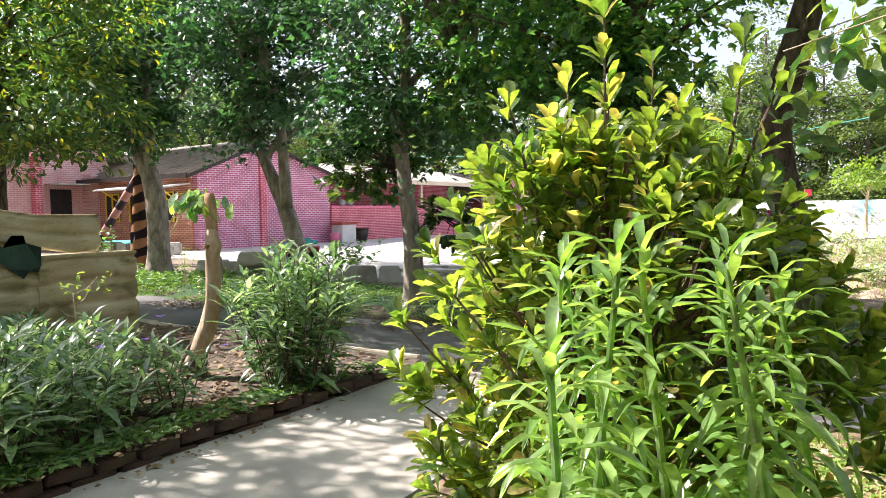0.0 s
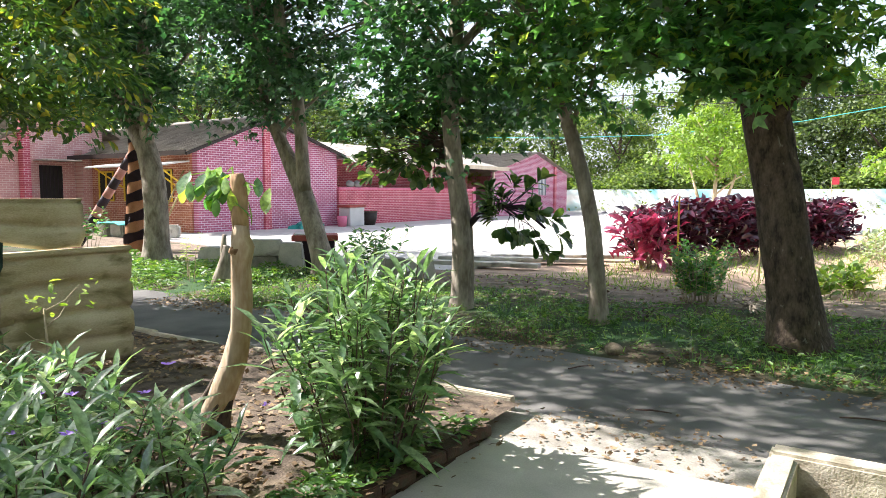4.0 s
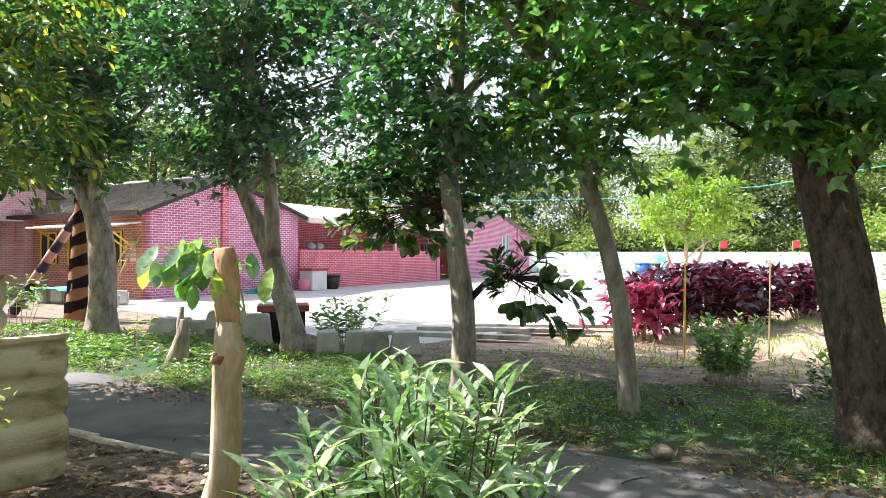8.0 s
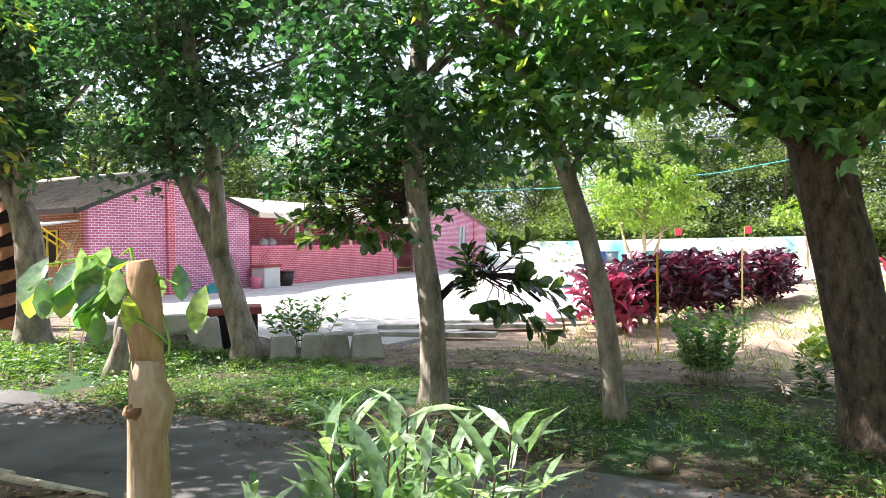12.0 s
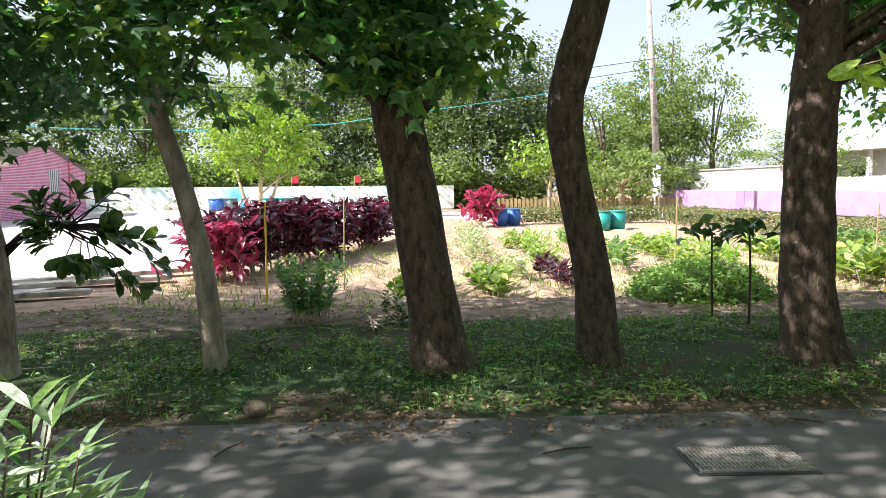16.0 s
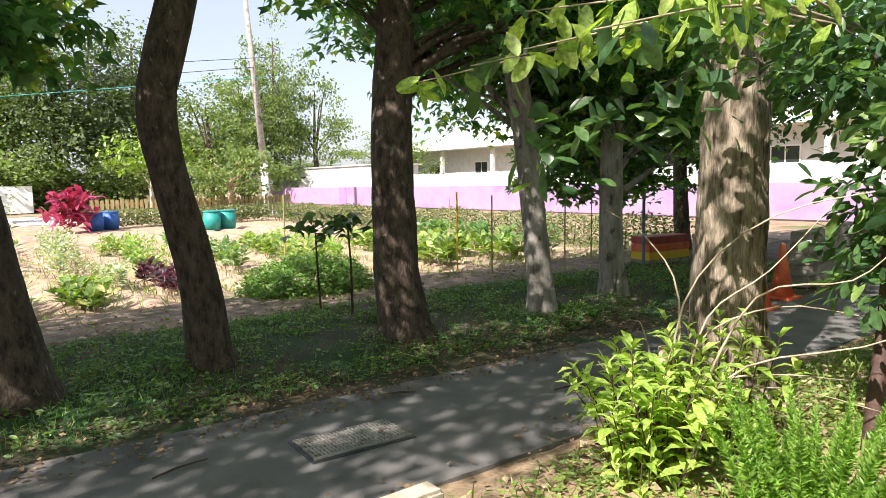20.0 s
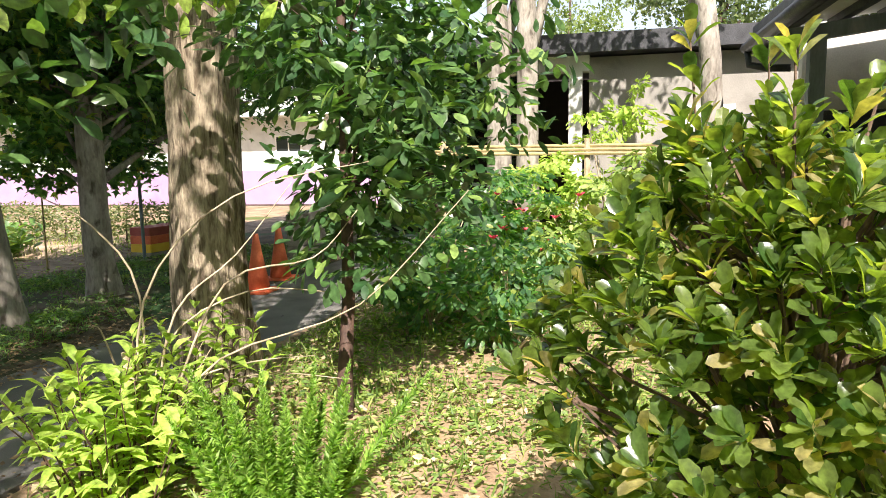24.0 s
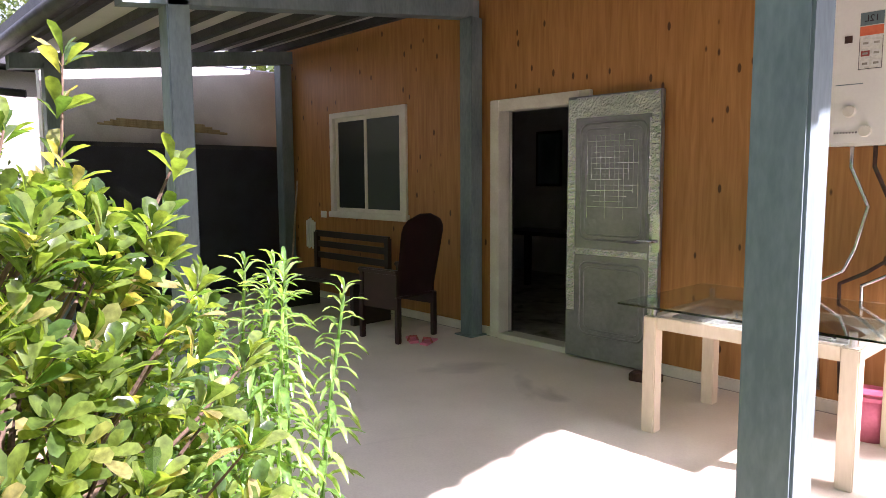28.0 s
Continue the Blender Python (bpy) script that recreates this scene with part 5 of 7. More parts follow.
# lilies
for k, (x, y, h) in enumerate([(-.06, .55, 1.12), (.04, .45, 1.14), (.12, .60, 1.12), (.0, .70, 1.08), (.20, .50, 1.14), (.30, .62, 1.12), (.16, .74, 1.05), (.38, .72, 1.1), (.36, .44, 1.14), (.10, .34, 1.06)]):
    e = thing("lily_plant", "tall leafy lily stalk with drooping narrow leaves", "plant", (x, y, .04), 0, "lilies by the veranda")
    h *= 1.08
    lean = Vector((rng.normal() * .06, rng.normal() * .06 - .05, 0))
    pts = [Vector((0, 0, -.02)) + lean * (t * t) + Vector((0, 0, h * t)) for t in (0, .25, .5, .75, 1)]
    part("stem", tube(bmesh.new(), pts, [.008, .0075, .007, .006, .004], 6), M["l_lily"], e)
    n = 130
    t = np.linspace(.08, 1.0, n)
    pos = np.array([tuple(lean * (a * a) + Vector((0, 0, h * a))) for a in t])
    w = np.arange(n) * 2.4 + rng.random(n) * .4
    way = np.stack([np.cos(w), np.sin(w), -.25 + 1.5 * np.clip((t - .8) / .2, 0, 1) ** 2 + .2 * rng.normal(size=n)], 1)
    up = np.stack([-np.cos(w) * .2, -np.sin(w) * .2, np.ones(n)], 1)
    leaves("foliage", pos, way, up, (.128 - .055 * t ** 4) * (.75 + .4 * rng.random(n)), ARCH, M["l_lily"], e)

# ---- right bed: young shrub, fern, sticks, sapling ----
paired("young_shrub", "bright yellow-green shrub at the lane's edge", (.68, 3.56, .03), 30, .70, .42, 9, .15, "yellow-green shrubs", "shrub", .3, "l_young", LONG)
paired("young_shrub", "bright yellow-green shrub below the furrowed tree", (1.25, 3.55, .03), 16, .8, .4, 9, .14, "yellow-green shrubs", "shrub", .3, "l_young", LONG)
fe = thing("foxtail_fern", "foxtail fern with upright bright green plumes", "plant", (.74, 2.82, .03))
for k in range(30):
    a, r = k * 2.4, .34 * math.sqrt((k + .5) / 30)
    h = .36 + .30 * rng.random()
    lean = 1.05 + .45 * rng.random()
    foot = Vector((r * math.cos(a) * .6, r * math.sin(a) * .6, 0))
    tip = Vector((r * math.cos(a) * lean, r * math.sin(a) * lean, h))
    if k == 29:
        foot, tip = Vector((.25, -.15, 0)), Vector((.62, -.48, .5))
    mid = foot.lerp(tip, .5) + Vector((0, 0, .04))
    part("stem", tube(bmesh.new(), [foot, mid, tip], [.004, .003, .002], 4), M["l_fern"], fe)
    n = 520
    t = rng.random(n) ** .9
    f, m, e2 = (np.array(tuple(v)) for v in (foot, mid, tip))
    c = np.where((t < .5)[:, None], f + (m - f) * (t * 2)[:, None], m + (e2 - m) * (t * 2 - 1)[:, None])
    ax = unit((e2 - f)[None])[0]
    o = unit(rng.normal(size=(n, 3)))
    o = unit(o - (o @ ax)[:, None] * ax + ax * .75)
    leaves("plume", c, o, rand_up(n, 1.0), (.046 * (1 - .75 * np.clip((t - .55) / .45, 0, 1))) * (.8 + .4 * rng.random(n)), FROND, M["l_fern"], fe)
sk = thing("dry_twigs", "long bare arching dry twigs from a cut shrub", "plant", (.98, 3.66, .03))
part("stump", tube(bmesh.new(), [(0, 0, -.05), (.0, 0, .3), (-.02, 0, .62)], [.032, .028, .028], 9, .15), M["stub"], sk, smooth=True)
arcs = [((.0, .1), (.05, .87), (.45, 1.31), (1.17, 1.47)), ((.05, .2), (.35, .57), (1.0, .77), (1.56, 1.30)), ((.0, .1), (.03, .88), (-.14, 1.2), (-.34, 1.34)),
        ((.1, .3), (.39, .90), (.8, 1.0), (1.02, 1.22)), ((.05, .3), (.17, .78), (.45, 1.03), (.72, 1.36)), ((.0, .2), (.2, .43), (.5, .50), (.80, .50)),
        ((.0, .1), (.12, .62), (.5, .84), (.95, .80)), ((.05, .1), (-.1, .5), (-.16, .7), (-.2, .72)), ((.0, .1), (.3, .35), (.6, .4), (1.0, .32))]
arcs = [[(u * .512 + .03 * k - .1, -u * .859 + .02 * k - .1, z) for u, z in a] for k, a in enumerate(arcs)]
for k, a in enumerate(arcs):
    p = [Vector(a[0]) * 2 - Vector(a[1])] + [Vector(v) for v in a] + [Vector(a[3]) * 2 - Vector(a[2])]
    pts = []
    for i in range(1, 4):
        for f in (0, .25, .5, .75):
            c0, c1, c2, c3 = p[i - 1:i + 3]
            pts.append(.5 * (2 * c1 + (c2 - c0) * f + (2 * c0 - 5 * c1 + 4 * c2 - c3) * f * f + (3 * c1 - c0 - 3 * c2 + c3) * f ** 3))
    pts.append(p[4])
    part("twig", tube(bmesh.new(), pts, [.0075 - .00045 * i for i in range(13)], 6), M["drywood"], sk, smooth=True)
for k in range(26):
    a = rng.random() * 6.28
    part("twig", tube(bmesh.new(), [(0.05, -.05, .05), (.12 * math.cos(a), .12 * math.sin(a), .25), (.35 * math.cos(a), .35 * math.sin(a), .3 + .3 * rng.random())], [.0045, .0035, .002], 5), M["drywood"], sk)
sp = tree("sapling", "slim sapling hung with broad shining leaves", [(1.86, 3.0, -.03), (1.88, 3.0, .3), (1.98, 3.0, .7), (2.0, 3.0, 1.3), (2.02, 3.0, 2.2), (2.05, 3.0, 3.2)], [.05, .042, .036, .032, .026, .015], M["darkstem"],
          [((2.3, 2.8, 2.1), (1.0, .8, .8), 60, 2100, .16), ((2.1, 2.8, 1.25), (.65, .5, .5), 30, 800, .14)], .012, .105, "l_elm", OVAL, 8, .1, "")
# leafy branch that hangs over the lane's edge
hb = thing("hanging_branch", "overhanging branch with large bright ribbed leaves", "tree", (2.1, 3.2, 2.3))
for k in range(6):
    a = rng.normal(size=3) * np.array([.12, .25, .12])
    pts = [(0, 0, 0), (-.8, .2 + a[1] * .5, .1 + a[2] * .5), (-1.5, .35 + a[1], .02 + a[2]), (-2.1 + a[0], .45 + a[1] * 1.5, -.1 + a[2] * 1.5)]
    part("twig", tube(bmesh.new(), pts, [.012, .009, .006, .003], 5), M["drywood"], hb, smooth=True)
    n = 34
    t = .2 + .8 * rng.random(n)
    q = np.array([tuple(Vector(pts[min(2, int(s * 3))]).lerp(Vector(pts[min(3, int(s * 3) + 1)]), s * 3 - min(2, int(s * 3)))) for s in t])
    leaves("foliage", q + rng.normal(size=(n, 3)) * .05, rand_way(n, .95), rand_up(n, .55), .13 + .05 * rng.random(n), OVAL, M["l_elm" if k % 3 == 0 else "l_young"], hb)
for k in range(5):
    n = 22
    c = np.array([-1.0 - .25 * k, .3 + .1 * rng.normal(), -.25 - .1 * k])
    leaves("foliage", c + rng.normal(size=(n, 3)) * np.array([.12, .09, .10]), rand_way(n, .6), rand_up(n, .6), .10 + .05 * rng.random(n), OVAL, M["l_elm"], hb)

# ---- the house with the veranda ----
WY = -3.24
wall = thing("wall_house", "timber-patterned panel wall of the house", "wall", kind="structure")
# the last, high piece is an unseen addition that blocks a sun spot on the floor
for x0, x1, z0, z1 in ((5.395, 6.5, 0, 3.4), (3.975, 5.395, 0, 1.055), (3.975, 5.395, 2.275, 3.4), (2.72, 3.975, 0, 3.4), (1.72, 2.72, 2.18, 3.4), (-1.2, 1.72, 0, 3.4), (-2.13, -1.2, 2.5, 3.4)):
    part("panel", B(x0, x1, WY - .12, WY, z0, z1), M["panel"], wall)
tagged(part("baseboard", B(-1.2, 1.66, WY, WY + .02, .04, .12), M["ivory"]), "narrow pale baseboard along the house wall", "baseboard", "", "structure")
tagged(part("baseboard", B(2.78, 6.3, WY, WY + .02, .04, .12), M["ivory"]), "narrow pale baseboard along the house wall", "baseboard", "", "structure")
room = thing("room", "dark unlit room behind the open door", "wall", kind="structure")
part("back_wall", B(-1, 6.5, -7.1, -7.0, 0, 3.0), M["white"], room)
part("side_wall", B(-1.1, -1, -7.1, WY - .12, 0, 3.0), M["white"], room)
part("side_wall", B(6.5, 6.6, -7.1, WY, 0, 3.4), M["panel"], room)
part("room_floor", B(-1.1, 6.6, -7.1, WY + .04, -.1, .038), M["block"], room)
tagged(part("ceiling", B(-1.1, 6.6, -7.1, WY - .12, 3.0, 3.1), M["white"]), "plain white room ceiling", "ceiling", "", "structure")
# window
win = thing("window_1", "sliding window with ivory frame and drawn curtain", "window", (4.685, WY, 1.665), 0, "", "structure")
for nm, a in (("window_frame", (-.71, .71, -.06, .03, .55, .61)), ("window_sill", (-.73, .73, -.06, .05, -.61, -.54)), ("window_frame", (-.71, -.645, -.06, .03, -.54, .55)), ("window_frame", (.645, .71, -.06, .03, -.54, .55))):
    part(nm, B(*a, .004), M["ivory"], win)
for x0, x1, y in ((-.64, .03, -.005), (-.03, .64, -.035)):
    s = part("sash", B(x0, x0 + .045, y, y + .025, -.54, .55), M["ivory"], win)
    part("sash", B(x1 - .045, x1, y, y + .025, -.54, .55), M["ivory"], win)
    part("sash", B(x0 + .045, x1 - .045, y, y + .025, .505, .55), M["ivory"], win)
    part("sash", B(x0 + .045, x1 - .045, y, y + .025, -.54, -.495), M["ivory"], win)
    part("pane", B(x0 + .045, x1 - .045, y + .008, y + .014, -.495, .505), M["curtain"] if x0 < -.5 else M["tint"], win)
# door
dr = thing("door_1", "open doorway with ivory frame", "door", (2.22, WY, .04), 0, "", "structure")
part("door_frame", B(.43, .54, -.13, .04, 0, 2.16, .006), M["ivory"], dr)
part("door_frame", B(-.54, -.43, -.13, .04, 0, 2.16, .006), M["ivory"], dr)
part("door_frame", B(-.43, .43, -.13, .04, 2.06, 2.16, .006), M["ivory"], dr)
part("threshold", B(-.43, .43, -.13, .05, 0, .05, .006), M["ivory"], dr)
part("screen_edge", B(.36, .40, -.09, -.06, .05, 2.06), M["chrome"], dr, "narrow sliding screen edge")
leaf = thing("door_leaf", "steel security door leaf in torn protective film, swung open", "door", (1.84, WY + .06, .04), 182)
part("slab", B(0, .81, -.05, 0, .02, 2.10, .006), M["steel"], leaf)


def rounded_loop(x0, x1, z0, z1, r, y, wire):
    pts = []
    for cx, cz, w0 in ((x1 - r, z1 - r, 0), (x0 + r, z1 - r, 90), (x0 + r, z0 + r, 180), (x1 - r, z0 + r, 270)):
        for i in range(5):
            w = radians(w0 + i * 22.5)
            pts.append((cx + r * math.cos(w), y, cz + r * math.sin(w)))
    pts.append(pts[0])
    return tube(bmesh.new(), pts, [wire] * len(pts), 6, 0, False)


for z0, z1 in ((.98, 1.88), (.22, .80)):
    part("moulding", rounded_loop(.13, .70, z0, z1, .07, -.05, .010), M["steel"], leaf, smooth=True)
    part("moulding", rounded_loop(.17, .66, z0 + .04, z1 - .04, .05, -.05, .007), M["steel"], leaf, smooth=True)
bm = bmesh.new()
for i in range(12):
    box(bm, .19 + i * .04, .1925 + i * .04, -.0525, -.0505, 1.15 + .1 * ((i * 7) % 4), 1.80)
for i in range(14):
    box(bm, .19 + .03 * ((i * 5) % 3), .64 - .05 * ((i * 3) % 4), -.0525, -.0505, 1.24 + i * .042, 1.2425 + i * .042)
part("scored_film", bm, M["chrome"], leaf, "torn scored protective film")


def film(x0, x1, z0, z1, seed):
    """Crumpled clear film stuck to the door's face."""
    bm = bmesh.new()
    nx, nz = max(4, int((x1 - x0) / .012)), max(4, int((z1 - z0) / .012))
    g = [[bm.verts.new((x0 + (x1 - x0) * i / nx, -.0525 - .006 * abs(noise.noise(Vector((i * .55 + seed, j * .4, seed)))) - .003 * abs(noise.noise(Vector((i * 1.7, j * 1.3, seed)))), z0 + (z1 - z0) * j / nz)) for j in range(nz + 1)] for i in range(nx + 1)]
    for i in range(nx):
        for j in range(nz):
            bm.faces.new((g[i][j], g[i + 1][j], g[i + 1][j + 1], g[i][j + 1]))
    return bm


for k, a in enumerate(((.01, .085, .40, 2.08), (.085, .80, 1.93, 2.09), (.735, .805, .25, 1.93), (.72, .735, 1.2, 1.9), (.09, .72, .86, .91))):
    part("crinkled_film", film(*a, k * 3.7), M["film"], leaf, "crinkled shiny film")
part("handle", tube(bmesh.new(), [(.79, -.07, 1.0), (.78, -.10, 1.0), (.66, -.10, 1.0)], [.012, .011, .010], 8), M["chrome"], leaf, "lever handle")
part("lock_plate", B(.76, .82, -.06, -.05, .92, 1.2, .004), M["chrome"], leaf)
# posts and roof
for nm, x, y, w, top in (("front", 2.97, -.46, .15, 2.62), ("front", -.86, -.45, .14, 2.62), ("front", 6.2, -.48, .15, 2.62), ("wall", 2.93, -3.13, .15, 2.9), ("wall", 6.3, -3.13, .16, 2.9)):
    e = thing("veranda_post", "square galvanised steel veranda post with a base plate", "post", (x, y, .04), 0, "veranda posts")
    part("shaft", B(-w / 2, w / 2, -w / 2, w / 2, 0, top, .008), M["galv"], e)
    part("base_plate", B(-w * .75, w * .75, -w * .75, w * .75, -.01, .012), M["galv"], e)
roof = thing("veranda_roof", "sloping steel veranda roof with dark purlins", "roof", kind="structure")
SL = math.atan2(.34, 2.8)


def sloped(x0, x1, y0, y1, dz0, dz1, mat, nm):
    """A member that follows the roof's slope; heights count from the slope's underside."""
    zf = lambda y: 2.62 + (-.46 - y) * math.tan(SL)
    bm = bmesh.new()
    v = [bm.verts.new((x, y, zf(y) + d)) for x in (x0, x1) for y in (y0, y1) for d in (dz0, dz1)]
    for f in ((0, 1, 3, 2), (4, 6, 7, 5), (0, 4, 5, 1), (2, 3, 7, 6), (0, 2, 6, 4), (1, 5, 7, 3)):
        bm.faces.new([v[i] for i in f])
    bmesh.ops.recalc_face_normals(bm, faces=bm.faces)
    return part(nm, bm, mat, roof)


for x in (2.97, 6.25, -.87):
    sloped(x - .075, x + .075, -3.2, -.12, 0, .15, M["galv"], "main_beam")
for i in range(7):
    y = -.25 - i * .47
    sloped(-2.08 if i else 2.9, 6.6, y - .05, y + .05, .152, .23, M["darksteel"], "purlin")
sloped(2.9, 6.7, -3.2, 0.0, .232, .27, M["soffit"], "roof_sheet")
sloped(-2.13, 2.898, -3.2, -.40, .232, .27, M["soffit"], "roof_sheet")
sloped(2.9, 6.7, 0.0, .04, .05, .30, M["darksteel"], "fascia")
sloped(-2.13, 2.898, -.40, -.37, .10, .30, M["darksteel"], "fascia")
gut = part("gutter", tube(bmesh.new(), [(6.72, .10, 2.64), (2.88, .10, 2.64)], [.06, .06], 8), M["darksteel"], roof, smooth=True)
part("downpipe", tube(bmesh.new(), [(6.6, .10, 2.6), (6.6, .08, 2.45), (6.55, -.1, 2.4), (6.45, -.3, 2.38)], [.04] * 4, 8), M["darksteel"], roof, smooth=True)
part("house_roof", B(-1.35, 7, -7.3, -3.2, 3.42, 3.5), M["roof"], roof)
# neighbour walls
tagged(part("wall_end", B(7.0, 7.15, -3.6, -.55, 0, 2.95), M["plaster"]), "rendered end wall coloured brighter, with soft shadow blotches", "wall", "", "structure")
bp = thing("bamboo_poles", "bundle of bamboo poles hung on the end wall", "poles", (6.93, -1.9, 2.1))
for k in range(4):
    part("pole", tube(bmesh.new(), [(.0, -.75 + .1 * k, .03 * k), (.02, .8 - .07 * k, .06 + .02 * k)], [.016, .013], 7), M["bamboo"], bp)
nv = thing("navy_screen", "dark navy sheet screen at the veranda's end", "screen", (6.75, -1.9, .04))
part("sheet", B(-.02, .02, -1.35, 1.3, 0, 1.85), M["navy"], nv)
part("rail", B(-.03, .03, -1.35, 1.3, 1.85, 1.9), M["darksteel"], nv)
an = thing("annex", "long grey rendered outbuilding with a dark fascia", "building", (9.0, 0, 0))
part("wall", B(0, 5, -6, 1.85, 0, 2.95), M["grey"], an)
part("column", B(-.05, .2, 1.95, 2.15, 0, 2.75), M["white"], an)
part("lintel", B(-.05, .2, 1.85, 3.2, 2.75, 2.98), M["white"], an)
# wall coloured near black for the shade within the open bay
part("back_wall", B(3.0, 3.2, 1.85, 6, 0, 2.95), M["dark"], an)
part("roof", B(-.35, 5.3, -6.2, 6.2, 2.98, 3.25), M["darksteel"], an)
part("window", B(-.02, 0, -.2, .5, 1.5, 2.2), M["white"], an, "pale posters on the wall")
# furniture on the veranda
tb = thing("glass_table", "cream wooden table with a raised tinted glass top", "table", (-.04, -2.5, .04))
for x in (-.51, .51):
    for y in (-.36, .36):
        part("leg", B(x - .04, x + .04, y - .04, y + .04, 0, .68, .006), M["cream"], tb)
        part("stand_off", tube(bmesh.new(), [(x, y, .68), (x, y, .745)], [.02, .02], 10), M["chrome"], tb)
for a in ((-.47, .47, .33, .39), (-.47, .47, -.39, -.33)):
    part("rail", B(*a, .61, .68, .004), M["cream"], tb)
for a in ((-.54, -.48, -.32, .32), (.48, .54, -.32, .32)):
    part("rail", B(*a, .61, .68, .004), M["cream"], tb)
part("shelf", B(-.47, .47, -.33, .33, .615, .63), M["enamel"], tb)
part("top", B(-.68, .66, -.52, .50, .745, .757, .003), M["glass"], tb, "clear tinted glass top")
ch = thing("armchair", "maroon plastic garden armchair with a high back", "chair", (3.38, -2.60, .04), 97)
for x in (-.24, .24):
    for y in (-.22, .24):
        part("leg", B(x - .025, x + .025, y - .025, y + .025, 0, .42, .008), M["maroon"], ch)
    part("armrest", B(x - .03, x + .03, -.25, .25, .62, .66, .01), M["maroon"], ch)
    part("arm_post", B(x - .02, x + .02, -.23, -.19, .42, .62), M["maroon"], ch)
    part("side_panel", B(x - .012, x + .012, -.185, .24, .30, .62, .004), M["maroon"], ch)
part("seat", B(-.25, .25, -.25, .25, .40, .44, .015), M["maroon"], ch)
bm = bmesh.new()
rowz = []
for j in range(15):
    z = .40 + .76 * j / 14
    w = (.25 + .05 * (z - .4)) * math.sqrt(max(.04, 1 - max(0, (z - .97) / .195) ** 2.4))
    rowz.append([bm.verts.new((w * (i / 4 - 1), .22 + .14 * (j / 14) + .03 * (1 - (i / 4 - 1) ** 2), z)) for i in range(9)])
for a, b in zip(rowz, rowz[1:]):
    for i in range(8):
        bm.faces.new((a[i], a[i + 1], b[i + 1], b[i]))
bmesh.ops.solidify(bm, geom=bm.faces[:], thickness=.02)
part("backrest", bm, M["maroon"], ch, smooth=True)
bn = thing("bench", "dark lacquered wooden bench against the wall", "bench", (4.7, -2.75, .04))
part("seat", B(-.75, .75, -.25, .25, .38, .43, .01), M["blackwood"], bn)
for x in (-.68, .68):
    part("end_frame", B(x - .03, x + .03, -.25, .22, 0, .38), M["blackwood"], bn)
    part("back_post", B(x - .03, x + .03, -.27, -.22, .38, .85), M["blackwood"], bn)
for z in (.55, .68, .8):
    part("back_rail", B(-.7, .7, -.26, -.235, z, z + .07), M["blackwood"], bn)
ht = thing("water_heater", "white wall-mounted gas water heater with dial and label", "heater", (-.32, WY, 1.68))
part("casing", B(-.22, .25, .0, .17, 0, .86, .02), M["enamel"], ht)
part("seam", B(.06, .20, .168, .173, .345, .35), M["galv"], ht)
for x, z in ((.12, .195), (.035, .08)):
    part("dial", tube(bmesh.new(), [(x, .17, z), (x, .195, z)], [.035, .03], 16), M["ivory"], ht)
part("label", B(-.03, .09, .17, .173, .42, .74), M["paper"], ht)
part("label_band", B(-.028, .088, .173, .175, .61, .66), M["cone"], ht, "orange label band")
part("label_head", B(-.028, .088, .173, .175, .665, .735), M["galv"], ht, "grey heading strip")
for r in range(3):
    for c in range(2):
        part("label_icon", B(-.02 + c * .055, .023 + c * .055, .173, .175, .44 + r * .056, .47 + r * .056), M["redbox" if (r, c) == (1, 1) else "soffit"], ht)
        part("label_icon", B(-.012 + c * .055, .015 + c * .055, .1752, .1762, .449 + r * .056, .461 + r * .056), M["block"], ht)
for a in ((-.028, .088, .425, .428), (-.028, -.026, .428, .60), (.086, .088, .428, .60)):
    part("label_border", B(a[0], a[1], .173, .1745, a[2], a[3]), M["black"], ht)
part("badge", B(.125, .165, .17, .173, .58, .62), M["redbrick"], ht, "small dark square badge")
for i in range(9):
    part("indicator", B(.19 - i * .016, .197 - i * .016, .17, .173, .07, .08), M["black"], ht)
fc = bpy.data.curves.new("figures", 'FONT')
fc.body = "12L"
fc.size, fc.extrude, fc.align_x, fc.align_y = .05, .001, 'CENTER', 'CENTER'
tob = new("figures", fc)
fm = bpy.data.meshes.new_from_object(tob)
bpy.data.objects.remove(tob)
fig = link("figures", fm, M["black"], ht)
fig.matrix_local = Matrix.Translation((.03, .177, .70)) @ Matrix(((1, 0, 0, 0), (0, 0, 1, 0), (0, 1, 0, 0), (0, 0, 0, 1)))
for x in (-.12, .0, .12):
    part("pipe", tube(bmesh.new(), [(x, .09, 0), (x, .09, -.12), (x - .10, .09, -.35), (x - .16 + x, .08, -.6), (x + .02, .06, -.74), (x + .16, .05, -.82), (x + .16, .04, -.95), (x + .13, .04, -1.5)], [.012] * 8, 7), M["chrome" if x else "redbrick"], ht, smooth=True)
bk = thing("bucket", "pink plastic bucket under the heater", "bucket", (-.42, -2.95, .04))
part("body", tube(bmesh.new(), [(0, 0, 0), (0, 0, .25)], [.11, .14], 18), M["rose"], bk, smooth=True)
part("rim", tube(bmesh.new(), [(0, 0, .24), (0, 0, .26)], [.15, .15], 18), M["rose"], bk)

